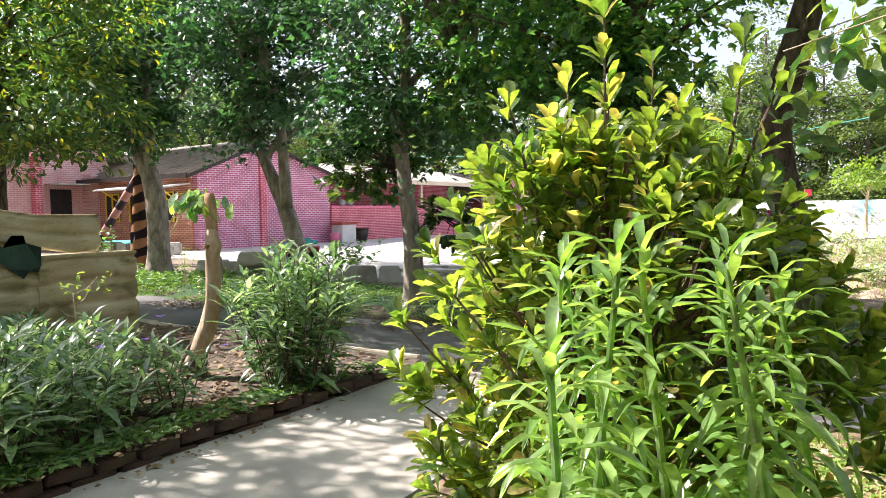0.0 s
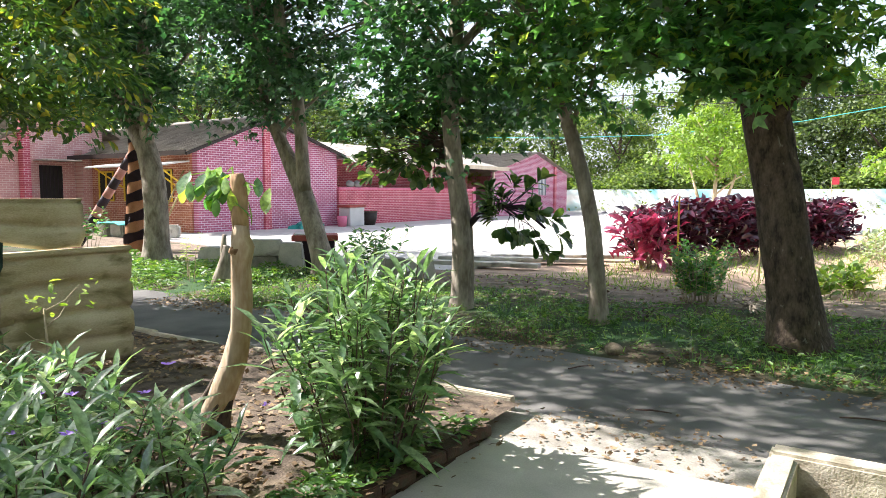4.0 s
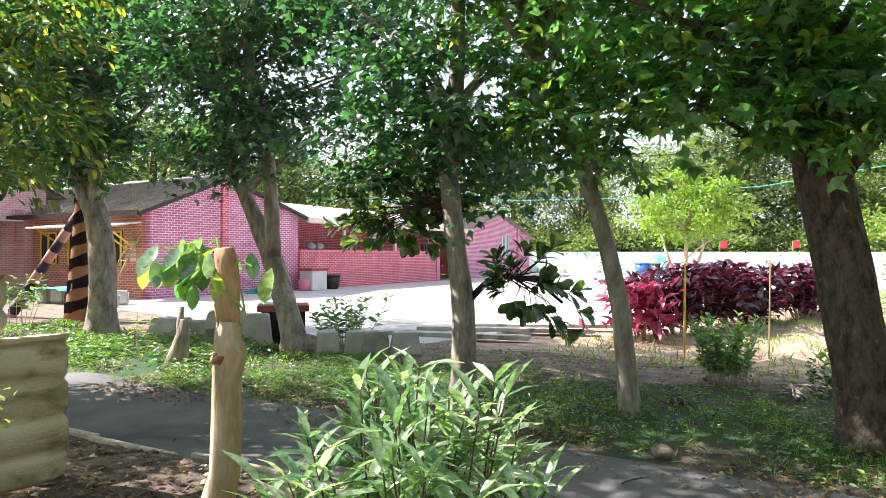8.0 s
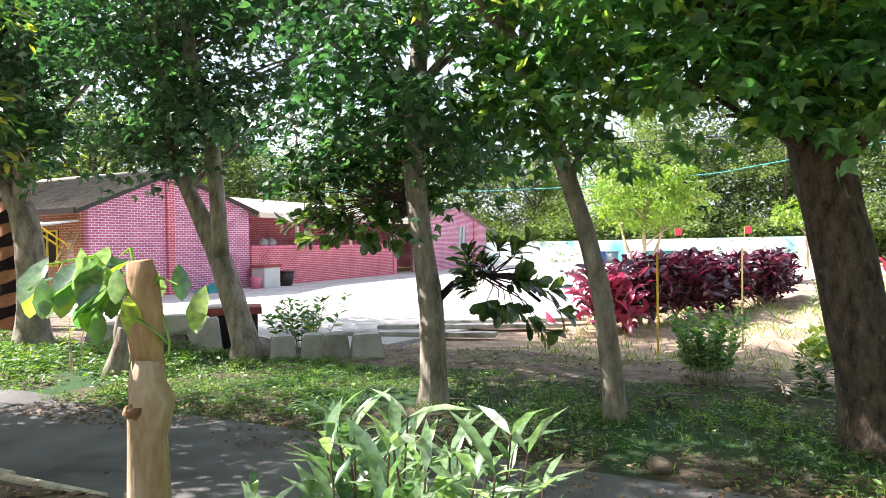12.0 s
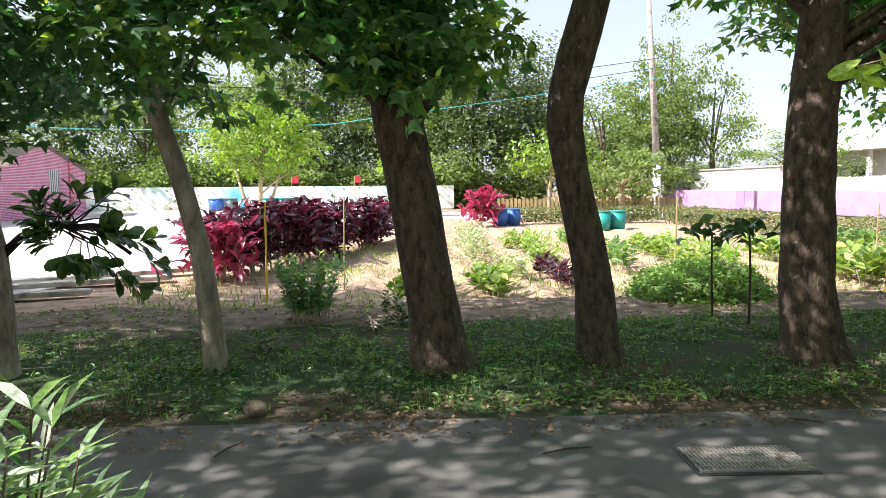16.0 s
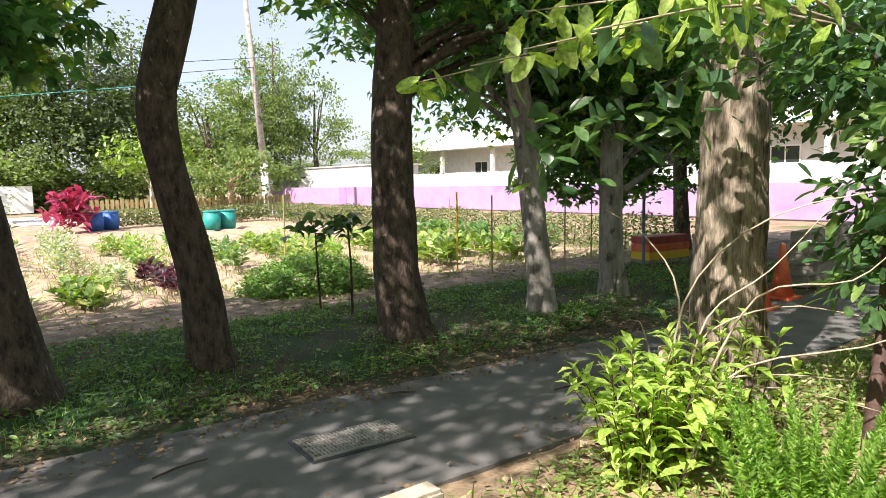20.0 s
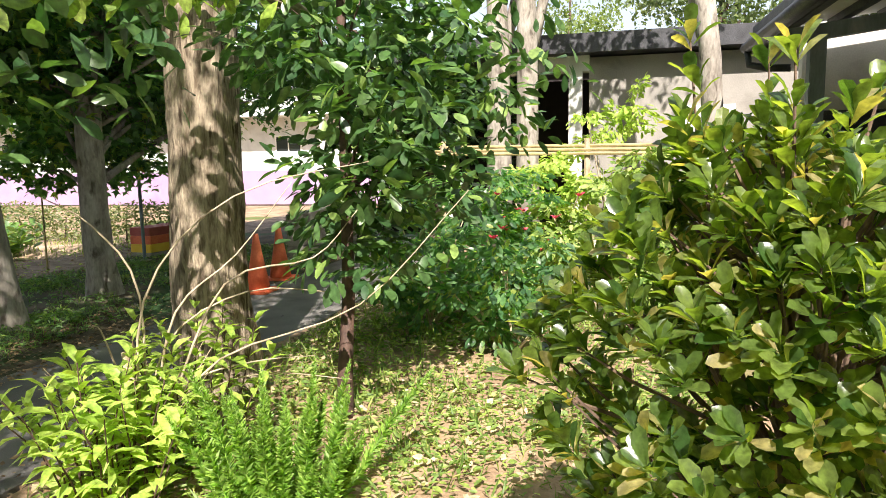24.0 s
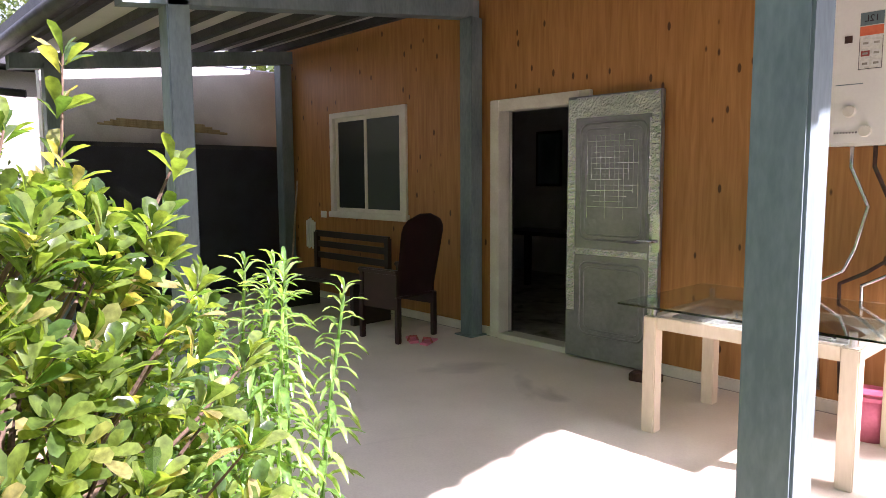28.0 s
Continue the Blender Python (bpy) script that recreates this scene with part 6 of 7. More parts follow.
# small things on the veranda
for dx, dy, a in ((0, 0, 25), (.16, .06, 60)):
    e = thing("slipper", "pink and red plastic slipper on the floor", "slipper", (2.96 + dx, -2.62 + dy, .041), a, "slippers")
    part("sole", B(-.045, .045, -.12, .12, 0, .02, .008), M["rose"], e)
    part("strap", tube(bmesh.new(), [(-.045, .03, .01), (-.03, .04, .05), (.03, .04, .05), (.045, .03, .01)], [.012] * 4, 6), M["redbox"], e)
e = thing("towel", "small white towel hung on the wall hook", "towel", (5.86, WY + .015, .80))
bm = bmesh.new()
for i in range(8):
    x = -.09 + i * .022
    box(bm, x, x + .022, .0 + .01 * (i % 2), .018 + .012 * (i % 2), -.12 - .02 * (i % 3), .22 - .01 * abs(i - 4))
part("cloth", bm, M["enamel"], e)
part("hook", tube(bmesh.new(), [(0, 0, .24), (0, .03, .23)], [.008, .008], 6), M["chrome"], e)
e = thing("wall_socket", "white electric wall socket", "socket", (5.59, WY, 1.08))
part("plate", B(-.06, .06, .001, .012, -.04, .04, .003), M["enamel"], e)
e = thing("broom", "wooden broom handle leaning against the wall", "broom", (6.05, -3.0, .04))
part("handle", tube(bmesh.new(), [(0, 0, 0), (.02, -.16, 1.45)], [.012, .011], 8), M["drywood"], e)
e = thing("wall_picture", "framed picture on the room's wall", "picture", (5.1, -6.995, 1.8))
part("frame", B(-.25, .25, 0, .02, -.42, .42, .005), M["blackwood"], e)
part("sheet", B(-.21, .21, .021, .024, -.38, .38), M["galv"], e)
e = thing("side_table", "dark carved wooden table in the unlit room", "table", (4.0, -5.6, .04))
part("top", B(-.6, .6, -.3, .3, .74, .79, .01), M["blackwood"], e)
for x in (-.52, .52):
    for y in (-.22, .22):
        part("leg", B(x - .04, x + .04, y - .04, y + .04, 0, .74, .008), M["blackwood"], e)
e = thing("loose_brick", "worn red brick holding the door leaf", "brick", (1.0, -2.98, .04), 12)
part("body", B(-.11, .11, -.055, .055, 0, .06, .006), M["redbrick"], e)
e = thing("newspaper", "folded newspaper on the table's shelf", "paper", (.12, -2.5, .672), 8)
part("sheets", B(-.22, .2, -.15, .15, 0, .012, .003), M["paper"], e)
part("fold", B(-.18, .05, -.12, .1, .012, .02, .003), M["block"], e)
e = thing("wooden_tray", "shallow grey tray on the table's shelf", "tray", (.36, -2.5, .672))
part("tray", B(-.10, .10, -.2, .2, 0, .03, .006), M["block"], e)
for dx in (0, .13):
    e = thing("shoe", "black canvas shoe with a white sole on the shelf", "shoe", (-.40 + dx, -2.46, .672), 75, "pair of shoes")
    part("sole", B(-.045, .045, -.13, .13, 0, .02, .008), M["enamel"], e)
    part("upper", tube(bmesh.new(), [(0, -.12, .03), (0, -.04, .045), (0, .06, .035), (0, .125, .025)], [.035, .045, .035, .02], 10), M["black"], e, smooth=True)

# ---- brick farmhouse across the yard ----
fh = thing("brick_farmhouse", "old single-storey farmhouse of pink painted brick", "house")


def gable(x0, x1, y0, ym, y1, ze, zr, zl):
    """A wall across y with eaves and a ridge."""
    bm = bmesh.new()
    prof = [(y0, 0), (y1, 0), (y1, zl), (ym, zr), (y0, ze)]
    a = [bm.verts.new((x0, y, z)) for y, z in prof]
    b = [bm.verts.new((x1, y, z)) for y, z in prof]
    bm.faces.new(a[::-1])
    bm.faces.new(b)
    for i in range(5):
        bm.faces.new((a[i], a[(i + 1) % 5], b[(i + 1) % 5], b[i]))
    bmesh.ops.recalc_face_normals(bm, faces=bm.faces)
    return bm


def wavy_roof(x0, x1, y0, z0, y1, z1, along='x'):
    """Corrugated sheets from eave to ridge."""
    bm = bmesh.new()
    n = int(abs(x1 - x0) / .045)
    lo, hi = [], []
    for i in range(n + 1):
        x = x0 + (x1 - x0) * i / n
        w = .009 * math.sin(x * 2 * math.pi / .18)
        lo.append(bm.verts.new((x, y0, z0 + w)))
        hi.append(bm.verts.new((x, y1, z1 + w)))
    for i in range(n):
        bm.faces.new((lo[i], lo[i + 1], hi[i + 1], hi[i]))
    bmesh.ops.solidify(bm, geom=bm.faces[:], thickness=.012)
    return bm


part("gable_wall", gable(-20.25, -20.0, 14.85, 17.8, 21.6, 2.9, 4.0, 3.0), M["pink"], fh)
part("pilaster", B(-20.0, -19.9, 17.65, 17.95, 0, 3.95), M["redwall"], fh)
part("side_wall", B(-27.0, -20.25, 14.85, 15.1, 0, 2.9), M["orange"], fh)
part("corner_pier", B(-20.55, -20.26, 14.78, 14.845, 0, 2.9), M["orange"], fh)


def verge_board(y0, z0, y1, z1, x):
    return tube(bmesh.new(), [(x, y0, z0), (x, y1, z1)], [.075, .075], 4)


part("verge_board", verge_board(14.25, 2.66, 17.8, 4.06, -19.75), M["blackwood"], fh, "dark board under the roof edge")
part("verge_board", verge_board(22.2, 2.78, 17.8, 4.06, -19.75), M["blackwood"], fh, "dark board under the roof edge")
part("ridge_cap", tube(bmesh.new(), [(-31, 17.8, 4.14), (-19.65, 17.8, 4.14)], [.09, .09], 8), M["roofdark"], fh, smooth=True)
part("eave_board", B(-27, -19.75, 14.22, 14.27, 2.62, 2.78), M["blackwood"], fh)
part("patched_render", B(-20.9, -20.56, 14.835, 14.849, 1.2, 1.9), M["pinkx"], fh, "pale patched render")
part("roof", wavy_roof(-31, -19.7, 14.3, 2.75, 17.8, 4.12), M["roof"], fh, smooth=True)
part("roof", wavy_roof(-31, -19.7, 22.2, 2.85, 17.8, 4.12), M["roof"], fh, smooth=True)
for x in (-21.75, -23.6, -25.2):
    w = part("window", B(x - .45, x + .45, 14.80, 14.86, 1.1, 2.2), M["dark"], fh)
    for fx in (-.45, 0, .45):
        part("window_frame", B(x + fx - .035, x + fx + .035, 14.77, 14.80, 1.1, 2.2), M["yellow"], w)
    for fz in (1.1, 2.14):
        part("window_frame", B(x - .415, x + .415, 14.775, 14.80, fz, fz + .06), M["yellow"], w)
for x0, x1 in ((-21.35, -20.3), (-24.5, -22.0)):
    part("awning", B(x0, x1, 13.6, 14.84, -.02, .03, 0, Matrix.Translation((0, 0, 2.45)) @ Matrix.Translation((0, 14.84, 0)) @ Matrix.Rotation(radians(8), 4, 'X') @ Matrix.Translation((0, -14.84, 0))), M["white"], fh)
    for x in (x0 + .3, x1 - .3):
        part("awning_strut", tube(bmesh.new(), [(x, 13.75, 2.30), (x, 14.84, 1.6)], [.03, .03], 5), M["yellow"], fh)
wing = thing("farmhouse_wing", "projecting pink brick wing of the farmhouse", "house")
part("gable_wall", gable(-27.0, -26.75, 11.4, 14.2, 15.6, 2.9, 4.5, 3.9), M["pinkx"], wing)
part("front_wall", B(-31, -27.0, 11.4, 11.6, 0, 2.9), M["orange"], wing)
part("buttress", B(-26.74, -26.2, 14.5, 14.84, 0, 3.0), M["pinkx"], wing)
part("buttress", B(-26.74, -26.4, 12.5, 12.75, 0, 4.1), M["redwall"], wing)
w = part("window", B(-26.76, -26.70, 13.2, 14.0, 1.0, 2.4), M["dark"], wing)
for i in range(6):
    part("window_bar", B(-26.69, -26.67, 13.25 + i * .14, 13.27 + i * .14, 1.0, 2.4), M["black"], w)
part("awning", B(-26.74, -25.7, 13.0, 14.2, 2.55, 2.6), M["roof"], wing)
part("roof", wavy_roof(-32, -26.5, 11.0, 2.75, 14.2, 4.62), M["roof"], wing, smooth=True)
part("roof", wavy_roof(-32, -26.5, 17.2, 3.0, 14.2, 4.62), M["roof"], wing, smooth=True)
hall = thing("farmhouse_hall", "middle hall of the farmhouse behind a low pink brick wall", "house")
part("low_wall", B(-20.12, -19.9, 21.6, 32.3, 0, 1.55), M["redwall"], hall)
part("coping", B(-20.18, -19.86, 21.6, 32.35, 1.55, 1.65), M["rose"], hall, "painted coping")
part("gate_pier", B(-20.18, -19.86, 32.35, 32.65, 0, 1.75), M["rose"], hall)
part("back_wall", B(-22.7, -22.4, 21.6, 36, 0, 3.2), M["redwall"], hall)
part("roof", B(-24, -19.7, 21.8, 36.2, -.04, .04, 0, Matrix.Translation((-22, 0, 3.35)) @ Matrix.Rotation(radians(14), 4, 'Y') @ Matrix.Translation((22, 0, 0))), M["roofdark"], hall)
part("eave_board", B(-19.75, -19.65, 21.8, 36.2, 2.72, 2.92), M["cream"], hall)
for y in (24.5, 28.5, 34.9):
    part("roof_post", B(-20.05, -19.95, y - .06, y + .06, 1.65 if y < 32 else 0, 2.9), M["cream"], hall)
h2 = thing("farmhouse_end", "end wing of the farmhouse in pink painted brick", "house")
part("gable_wall", gable(-20.25, -20.0, 35.0, 40.5, 45.6, 2.7, 3.95, 2.7), M["pink"], h2)
part("side_wall", B(-28, -20.25, 45.35, 45.6, 0, 2.7), M["pink"], h2)
part("roof", wavy_roof(-29, -19.7, 34.5, 2.62, 40.5, 4.05), M["roof"], h2, smooth=True)
part("roof", wavy_roof(-29, -19.7, 46.2, 2.55, 40.5, 4.05), M["roof"], h2, smooth=True)
part("pilaster", B(-20.0, -19.9, 43.3, 43.6, 0, 3.2), M["redwall"], h2)
w = part("window", B(-20.0, -19.95, 40.9, 42.0, 1.3, 2.7), M["white"], h2)
for i in range(5):
    part("window_bar", B(-19.95, -19.92, 41.0 + i * .22, 41.04 + i * .22, 1.3, 2.7), M["galv"], w)

# things round the farmhouse
e = thing("leaning_ladder", "bamboo ladder leaning on the brick wall", "ladder", (-20.9, 14.3, .06))
for dx in (0, .35):
    part("rail", tube(bmesh.new(), [(dx - .25, -.35, 0), (dx + .25, .5, 2.1)], [.03, .025], 6), M["bamboo"], e)
for i in range(6):
    q = .12 + i * .15
    part("rung", tube(bmesh.new(), [(-.25 + .5 * q, -.35 + .85 * q, 2.1 * q), (.10 + .5 * q, -.35 + .85 * q, 2.1 * q)], [.018, .018], 6), M["bamboo"], e)
e = thing("green_net", "crumpled green net at the gable's foot", "net", (-19.3, 19.2, .075))
bm = bmesh.new()
bmesh.ops.create_icosphere(bm, subdivisions=3, radius=.6)
for v in bm.verts:
    v.co = Vector((v.co.x * .7, v.co.y * 1.2, max(0, v.co.z * .45))) * (1 + .5 * noise.noise(v.co * 3))
part("net", bm, M["teal"], e)
e = thing("storage_box", "white storage box with a dull red lid", "box", (-19.3, 21.7, .075))
part("body", B(-.3, .3, -.45, .45, 0, .75, .02), M["white"], e)
part("lid", B(-.34, .34, -.52, .52, .75, .86, .02), M["redbox"], e)
e = thing("bucket", "grey bucket beside the white box", "bucket", (-19.2, 21.0, .075))
part("body", tube(bmesh.new(), [(0, 0, 0), (0, 0, .42)], [.17, .21], 14), M["rose"], e, smooth=True)
e = thing("woven_basket", "dark woven basket by the low wall", "basket", (-19.3, 22.8, .075))
part("body", tube(bmesh.new(), [(0, 0, 0), (0, 0, .25), (0, 0, .55)], [.26, .33, .36], 14), M["blackwood"], e, smooth=True)
part("rim", tube(bmesh.new(), [(0, 0, .53), (0, 0, .58)], [.38, .38], 14), M["darkbark"], e)
for y in (22.4, 22.9):
    e = thing("grey_sack", "small grey sack on the low wall", "sack", (-20.0, y, 1.65), 0, "sacks on the wall")
    bm = bmesh.new()
    bmesh.ops.create_icosphere(bm, subdivisions=3, radius=.2)
    for v in bm.verts:
        v.co = Vector((v.co.x * .7, v.co.y, (v.co.z + .16) * .8)) * (1 + .3 * noise.noise(v.co * 5))
        v.co.z = max(0, v.co.z)
    part("cloth", bm, M["grey"], e, smooth=True)
e = thing("aqua_tarp", "aqua tarp over a row of blocks", "tarp", (-20.8, 12.6, .5))
bm = bmesh.new()
bmesh.ops.create_grid(bm, x_segments=14, y_segments=8, size=.5)
for v in bm.verts:
    v.co = Vector((v.co.x * 1.6, v.co.y * 1.0, .06 * noise.noise(v.co * 6) - .25 * max(0, abs(v.co.x) - .38) * 4 * .4))
bmesh.ops.solidify(bm, geom=bm.faces[:], thickness=.012)
part("cloth", bm, M["aqua"], e, smooth=True)
for k, (x, y, s) in enumerate(((-21.4, 12.5, .42), (-20.8, 12.6, .42), (-20.1, 12.7, .4), (-19.3, 12.4, .45), (-18.7, 12.9, .4), (-18.2, 12.3, .36))):
    e = thing("stone_block", "rough pale stone block by the farmhouse", "block", (x, y, .06), 12 * k, "stone blocks")
    part("block", B(-s * .6, s * .6, -s * .5, s * .5, 0, s, .05), M["paleblock"], e)
e = thing("leaning_slab", "dark slab propped on the stone blocks", "slab", (-19.6, 12.6, .5))
part("slab", B(-.5, .5, -.25, .25, 0, .1, .02), M["block"], e)
e = thing("striped_pole", "leaning trunk painted in black and pink bands", "pole", (-17.4, 9.4, .0))
for i in range(12):
    f0, f1 = i / 12, (i + 1) / 12
    g = lambda f: (1.75 * f - .2, .75 * f, 2.7 * f - .05)
    part("band", tube(bmesh.new(), [g(f0), g(f1)], [.115 - .02 * f0, .115 - .02 * f1], 10), M["black" if i % 2 else "rust"], e, smooth=True)
for x, y, m in ((-9.6, 50, "teal"), (-13.2, 50.2, "blue"), (-12.4, 50.4, "galv"), (-8.6, 50.3, "teal")):
    e = thing("tub", "large plastic tub by the mural wall", "tub", (x, y, .075), 0, "tubs by the wall")
    part("body", tube(bmesh.new(), [(0, 0, 0), (0, 0, .8)], [.5, .58], 16), M[m], e, smooth=True)
    part("rim", tube(bmesh.new(), [(0, 0, .78), (0, 0, .84)], [.62, .62], 16), M[m], e)
for x, y, z in ((-6.2, 35.1, 2.1), (-3.3, 38.7, 2.15)):
    e = thing("red_marker", "small red flag on a thin cane", "flag", (x, y, .05), 0, "red flags")
    part("cane", tube(bmesh.new(), [(0, 0, -.1), (0, 0, z)], [.02, .015], 6), M["bamboo"], e)
    part("cloth", B(.02, .32, -.01, .01, z - .35, z), M["l_flower"], e)
e = thing("overhead_cable", "thin teal cable strung across the yard", "cable")
part("wire", tube(bmesh.new(), [(-22, 29, 4.3), (-14, 30.2, 3.98), (-9.5, 31, 3.98), (-4, 31, 4.25), (0, 30.5, 4.75), (14, 38.8, 7.6)], [.015] * 6, 6), M["aqua"], e)
for z, y in ((6.2, 33), (5.7, 34)):
    e = thing("overhead_wire", "thin dark wire above the yard", "cable")
    part("wire", tube(bmesh.new(), [(-26, y, z + .3), (-12, y, z - .1), (0, y + 2, z), (14, 39, z + 2.5), (26, 62, z + 2.2)], [.018] * 5, 5), M["black"], e)

# ---- walls, hedge and distance ----
tagged(part("wall_mural", B(-34, 3.6, 52, 52.2, 0, 1.72), M["mural"]), "long white boundary wall with turquoise murals", "wall", "", "structure")
pw = thing("wall_mauve", "long pale mauve boundary wall", "wall", kind="structure")
part("wall", B(21, 21.2, -2, 56, 0, 1.22), M["mauve"], pw)
part("purple_door", B(20.96, 20.998, 42.5, 43.5, .02, 1.2), M["purple"], pw)
tagged(part("wall_white", B(24, 24.2, 2, 60, 0, 1.95), M["white"]), "higher white wall behind the mauve wall", "wall", "", "structure")
ws = thing("white_shed", "low white shed with a long dark window behind the wall", "shed", (24.3, 0, 0))
part("wall", B(0, 4, 44.2, 64, 0, 2.75), M["white"], ws)
part("roof", B(-.12, 4.2, 44.0, 64.2, 2.755, 2.86), M["roof"], ws)
w = part("window", B(-.03, 0, 55.3, 62.2, 1.4, 2.1), M["tint"], ws)
part("window_frame", B(-.05, -.031, 55.2, 62.3, 2.1, 2.18), M["white"], w)
part("window_frame", B(-.05, -.031, 55.2, 62.3, 1.33, 1.4), M["white"], w)
hs = thing("white_house", "white rendered house with a pale overhanging roof", "house", (42, 30, 0))
part("wall", B(-4, 4, -14, 30, 0, 4.4), M["white"], hs)
bm = bmesh.new()
v = [bm.verts.new(c) for c in ((-6, -16, 4.3), (6, -16, 4.3), (6, 32, 4.3), (-6, 32, 4.3), (0, -10, 6.6), (0, 26, 6.6))]
for f in ((0, 1, 4), (1, 2, 5, 4), (2, 3, 5), (3, 0, 4, 5), (3, 2, 1, 0)):
    bm.faces.new([v[i] for i in f])
part("roof", bm, M["white"], hs)
for y in (-9, -2, 4, 12, 18, 25):
    w = part("window", B(-4.06, -3.98, y - .9, y + .9, 1.8, 3.2), M["enamel"], hs)
    part("pane", B(-4.09, -4.06, y - .8, y - .05, 1.9, 3.1), M["tint"], w)
    part("pane", B(-4.09, -4.06, y + .05, y + .8, 1.9, 3.1), M["tint"], w)
for y in (-12, -5, 2, 8, 15, 22, 29):
    part("porch_column", B(-5.4, -5.1, y, y + .3, 0, 4.3), M["white"], hs)
hd = thing("hedge", "low clipped hedge along the far path", "hedge", (9.6, 9.5, 0))
n = 15000
pos = np.stack([rng.normal(size=n) * .22, rng.random(n) * 19 - .4, .12 + .62 * rng.random(n)], 1)
pos[:, 2] += .06 * np.sin(pos[:, 1] * 2.1)
leaves("foliage", pos, rand_way(n, -.2), rand_up(n, .8), .06 + .04 * rng.random(n), OV4, M["l_hedge"], hd)
for i in range(40):
    part("stem", tube(bmesh.new(), [(rng.normal() * .1, i * .48, -.05), (rng.normal() * .1, i * .48 + .1, .5)], [.02, .01], 5), M["darkbark"], hd)
hd2 = thing("hedge", "low clipped hedge along the far path", "hedge", (9.6, 29, 0))
n = 5000
pos = np.stack([-rng.random(n) * 7, rng.normal(size=n) * .3, .1 + .6 * rng.random(n)], 1)
leaves("foliage", pos, rand_way(n, -.2), rand_up(n, .8), .09 + .05 * rng.random(n), OV4, M["l_hedge"], hd2)
fn = thing("picket_fence", "yellow-green painted picket fence", "fence", (3.6, 33.6, 0))
for i in range(46):
    part("picket", B(i * .2, i * .2 + .14, -.02, .02, .05, 1.0 + .04 * math.sin(i * 2.3)), M["bamboo"], fn)
part("rail", B(0, 9.2, .021, .06, .75, .83), M["bamboo"], fn)
up = thing("utility_pole", "concrete utility pole with a whitewashed foot", "pole", (13.72, 39, 0))
part("shaft", tube(bmesh.new(), [(0, 0, 2.7), (-.65, 0, 11.8)], [.2, .13], 14), M["block"], up, smooth=True)
part("painted_foot", tube(bmesh.new(), [(.07, 0, 0), (0, 0, 2.7)], [.24, .215], 14), M["white"], up, "whitewashed foot", smooth=True)
up2 = thing("utility_pole", "distant wooden utility pole", "pole", (26, 62, 0))
part("shaft", tube(bmesh.new(), [(0, 0, 0), (0, 0, 9)], [.2, .15], 10), M["block"], up2, smooth=True)

far_me = {}


def far_tree(x, y, h, r, mat, dens=1.0, base=.5, low=1.0):
    e = thing("far_tree", "tall distant tree with an uneven light-flecked crown" if mat == "l_far" else "tall dark distant tree", "tree", (x, y, 0), rng.random() * 360, "distant woods")
    part("trunk", tube(bmesh.new(), [(0, 0, 0), (.2, .1, h * .4), (0, .2, h * .8)], [.25, .18, .06], 7), M["darkbark"], e, smooth=True)
    nl = int(8200 * dens)
    c, p = clumps((0, 0, h * base), (r, r, h * (1 - base)), int(70 * dens) + 8, nl, r * .15, low, .3)
    leaves("crown", p, rand_way(nl, .3), rand_up(nl, .8), .17 + .19 * rng.random(nl), DIAM, M[mat], e)
    for k in range(5):
        part("branch", tube(bmesh.new(), [(.1, .1, h * .35), tuple(c[k] * .6 + np.array([0, 0, h * .2])), tuple(c[k])], [.1, .07, .02], 5), M["darkbark"], e)
    return e


masters = [far_tree(-12, 58, 13, 4.6, "l_far"), far_tree(-4, 60, 15, 5.0, "l_fardark", 1.3, .45), far_tree(3, 58, 14.5, 4.6, "l_far", 1.2), far_tree(9, 61, 15, 4.8, "l_fardark"), far_tree(-17, 55.5, 5, 3.6, "l_far", .8, .4), far_tree(15, 52, 9, 3.4, "l_far", .45, .6)]
near_woods = [(-20, 57), (-27, 59), (-34, 58), (-41, 52), (-15, 64), (-8, 57), (0, 64), (6, 57), (-1, 56), (12, 60), (-11, 70), (-22, 66), (-30, 45), (-36, 38), (-40, 30), (-38, 22), (-34, 26), (-33, 34), (-44, 7), (-47, 12), (-44, 4), (-36, 2), (-48, 14), (-46, 26), (46, 4), (38, -4), (18, -12), (26, -8), (20, -18), (-2, -16), (10, -14), (-14, -12), (-22, -6), (-30, -2), (13, -9)]
for i, (x, y) in enumerate(near_woods):
    s = .8 + .45 * rng.random()
    e = copy_thing(masters[i % 4], pose(x, y, 0, 0, 0, rng.random() * 360))
    e.scale = (s, s, s * (.85 if x < -28 and y > 3 else 1.0 if x > -3 and y > 50 else 1.05 if y > 50 else 1.35))
for x in range(-34, 12, 4):
    e = copy_thing(masters[4], pose(x + rng.normal(), 54.6 + rng.random() * 1.5, 0, 0, 0, rng.random() * 360))
    e.scale = (1, 1, .7 + .5 * rng.random())
for i, (x, y) in enumerate([(14, 60), (18, 66), (23, 72), (28, 64), (34, 70), (48, 60), (54, 48), (52, 36), (56, 20), (19, 56), (40, 58), (31, 52), (20.7, 59.3), (23, 58.3), (26.2, 56.8)]):
    s = .6 + .4 * rng.random()
    e = copy_thing(masters[(5, 2, 5, 0)[i % 4]], pose(x, y, 0, 0, 0, rng.random() * 360))
    e.scale = (s, s, s * (1.5 if i > 11 else .55 if x > 26 else .9))

# ---- garden plants in the plot ----


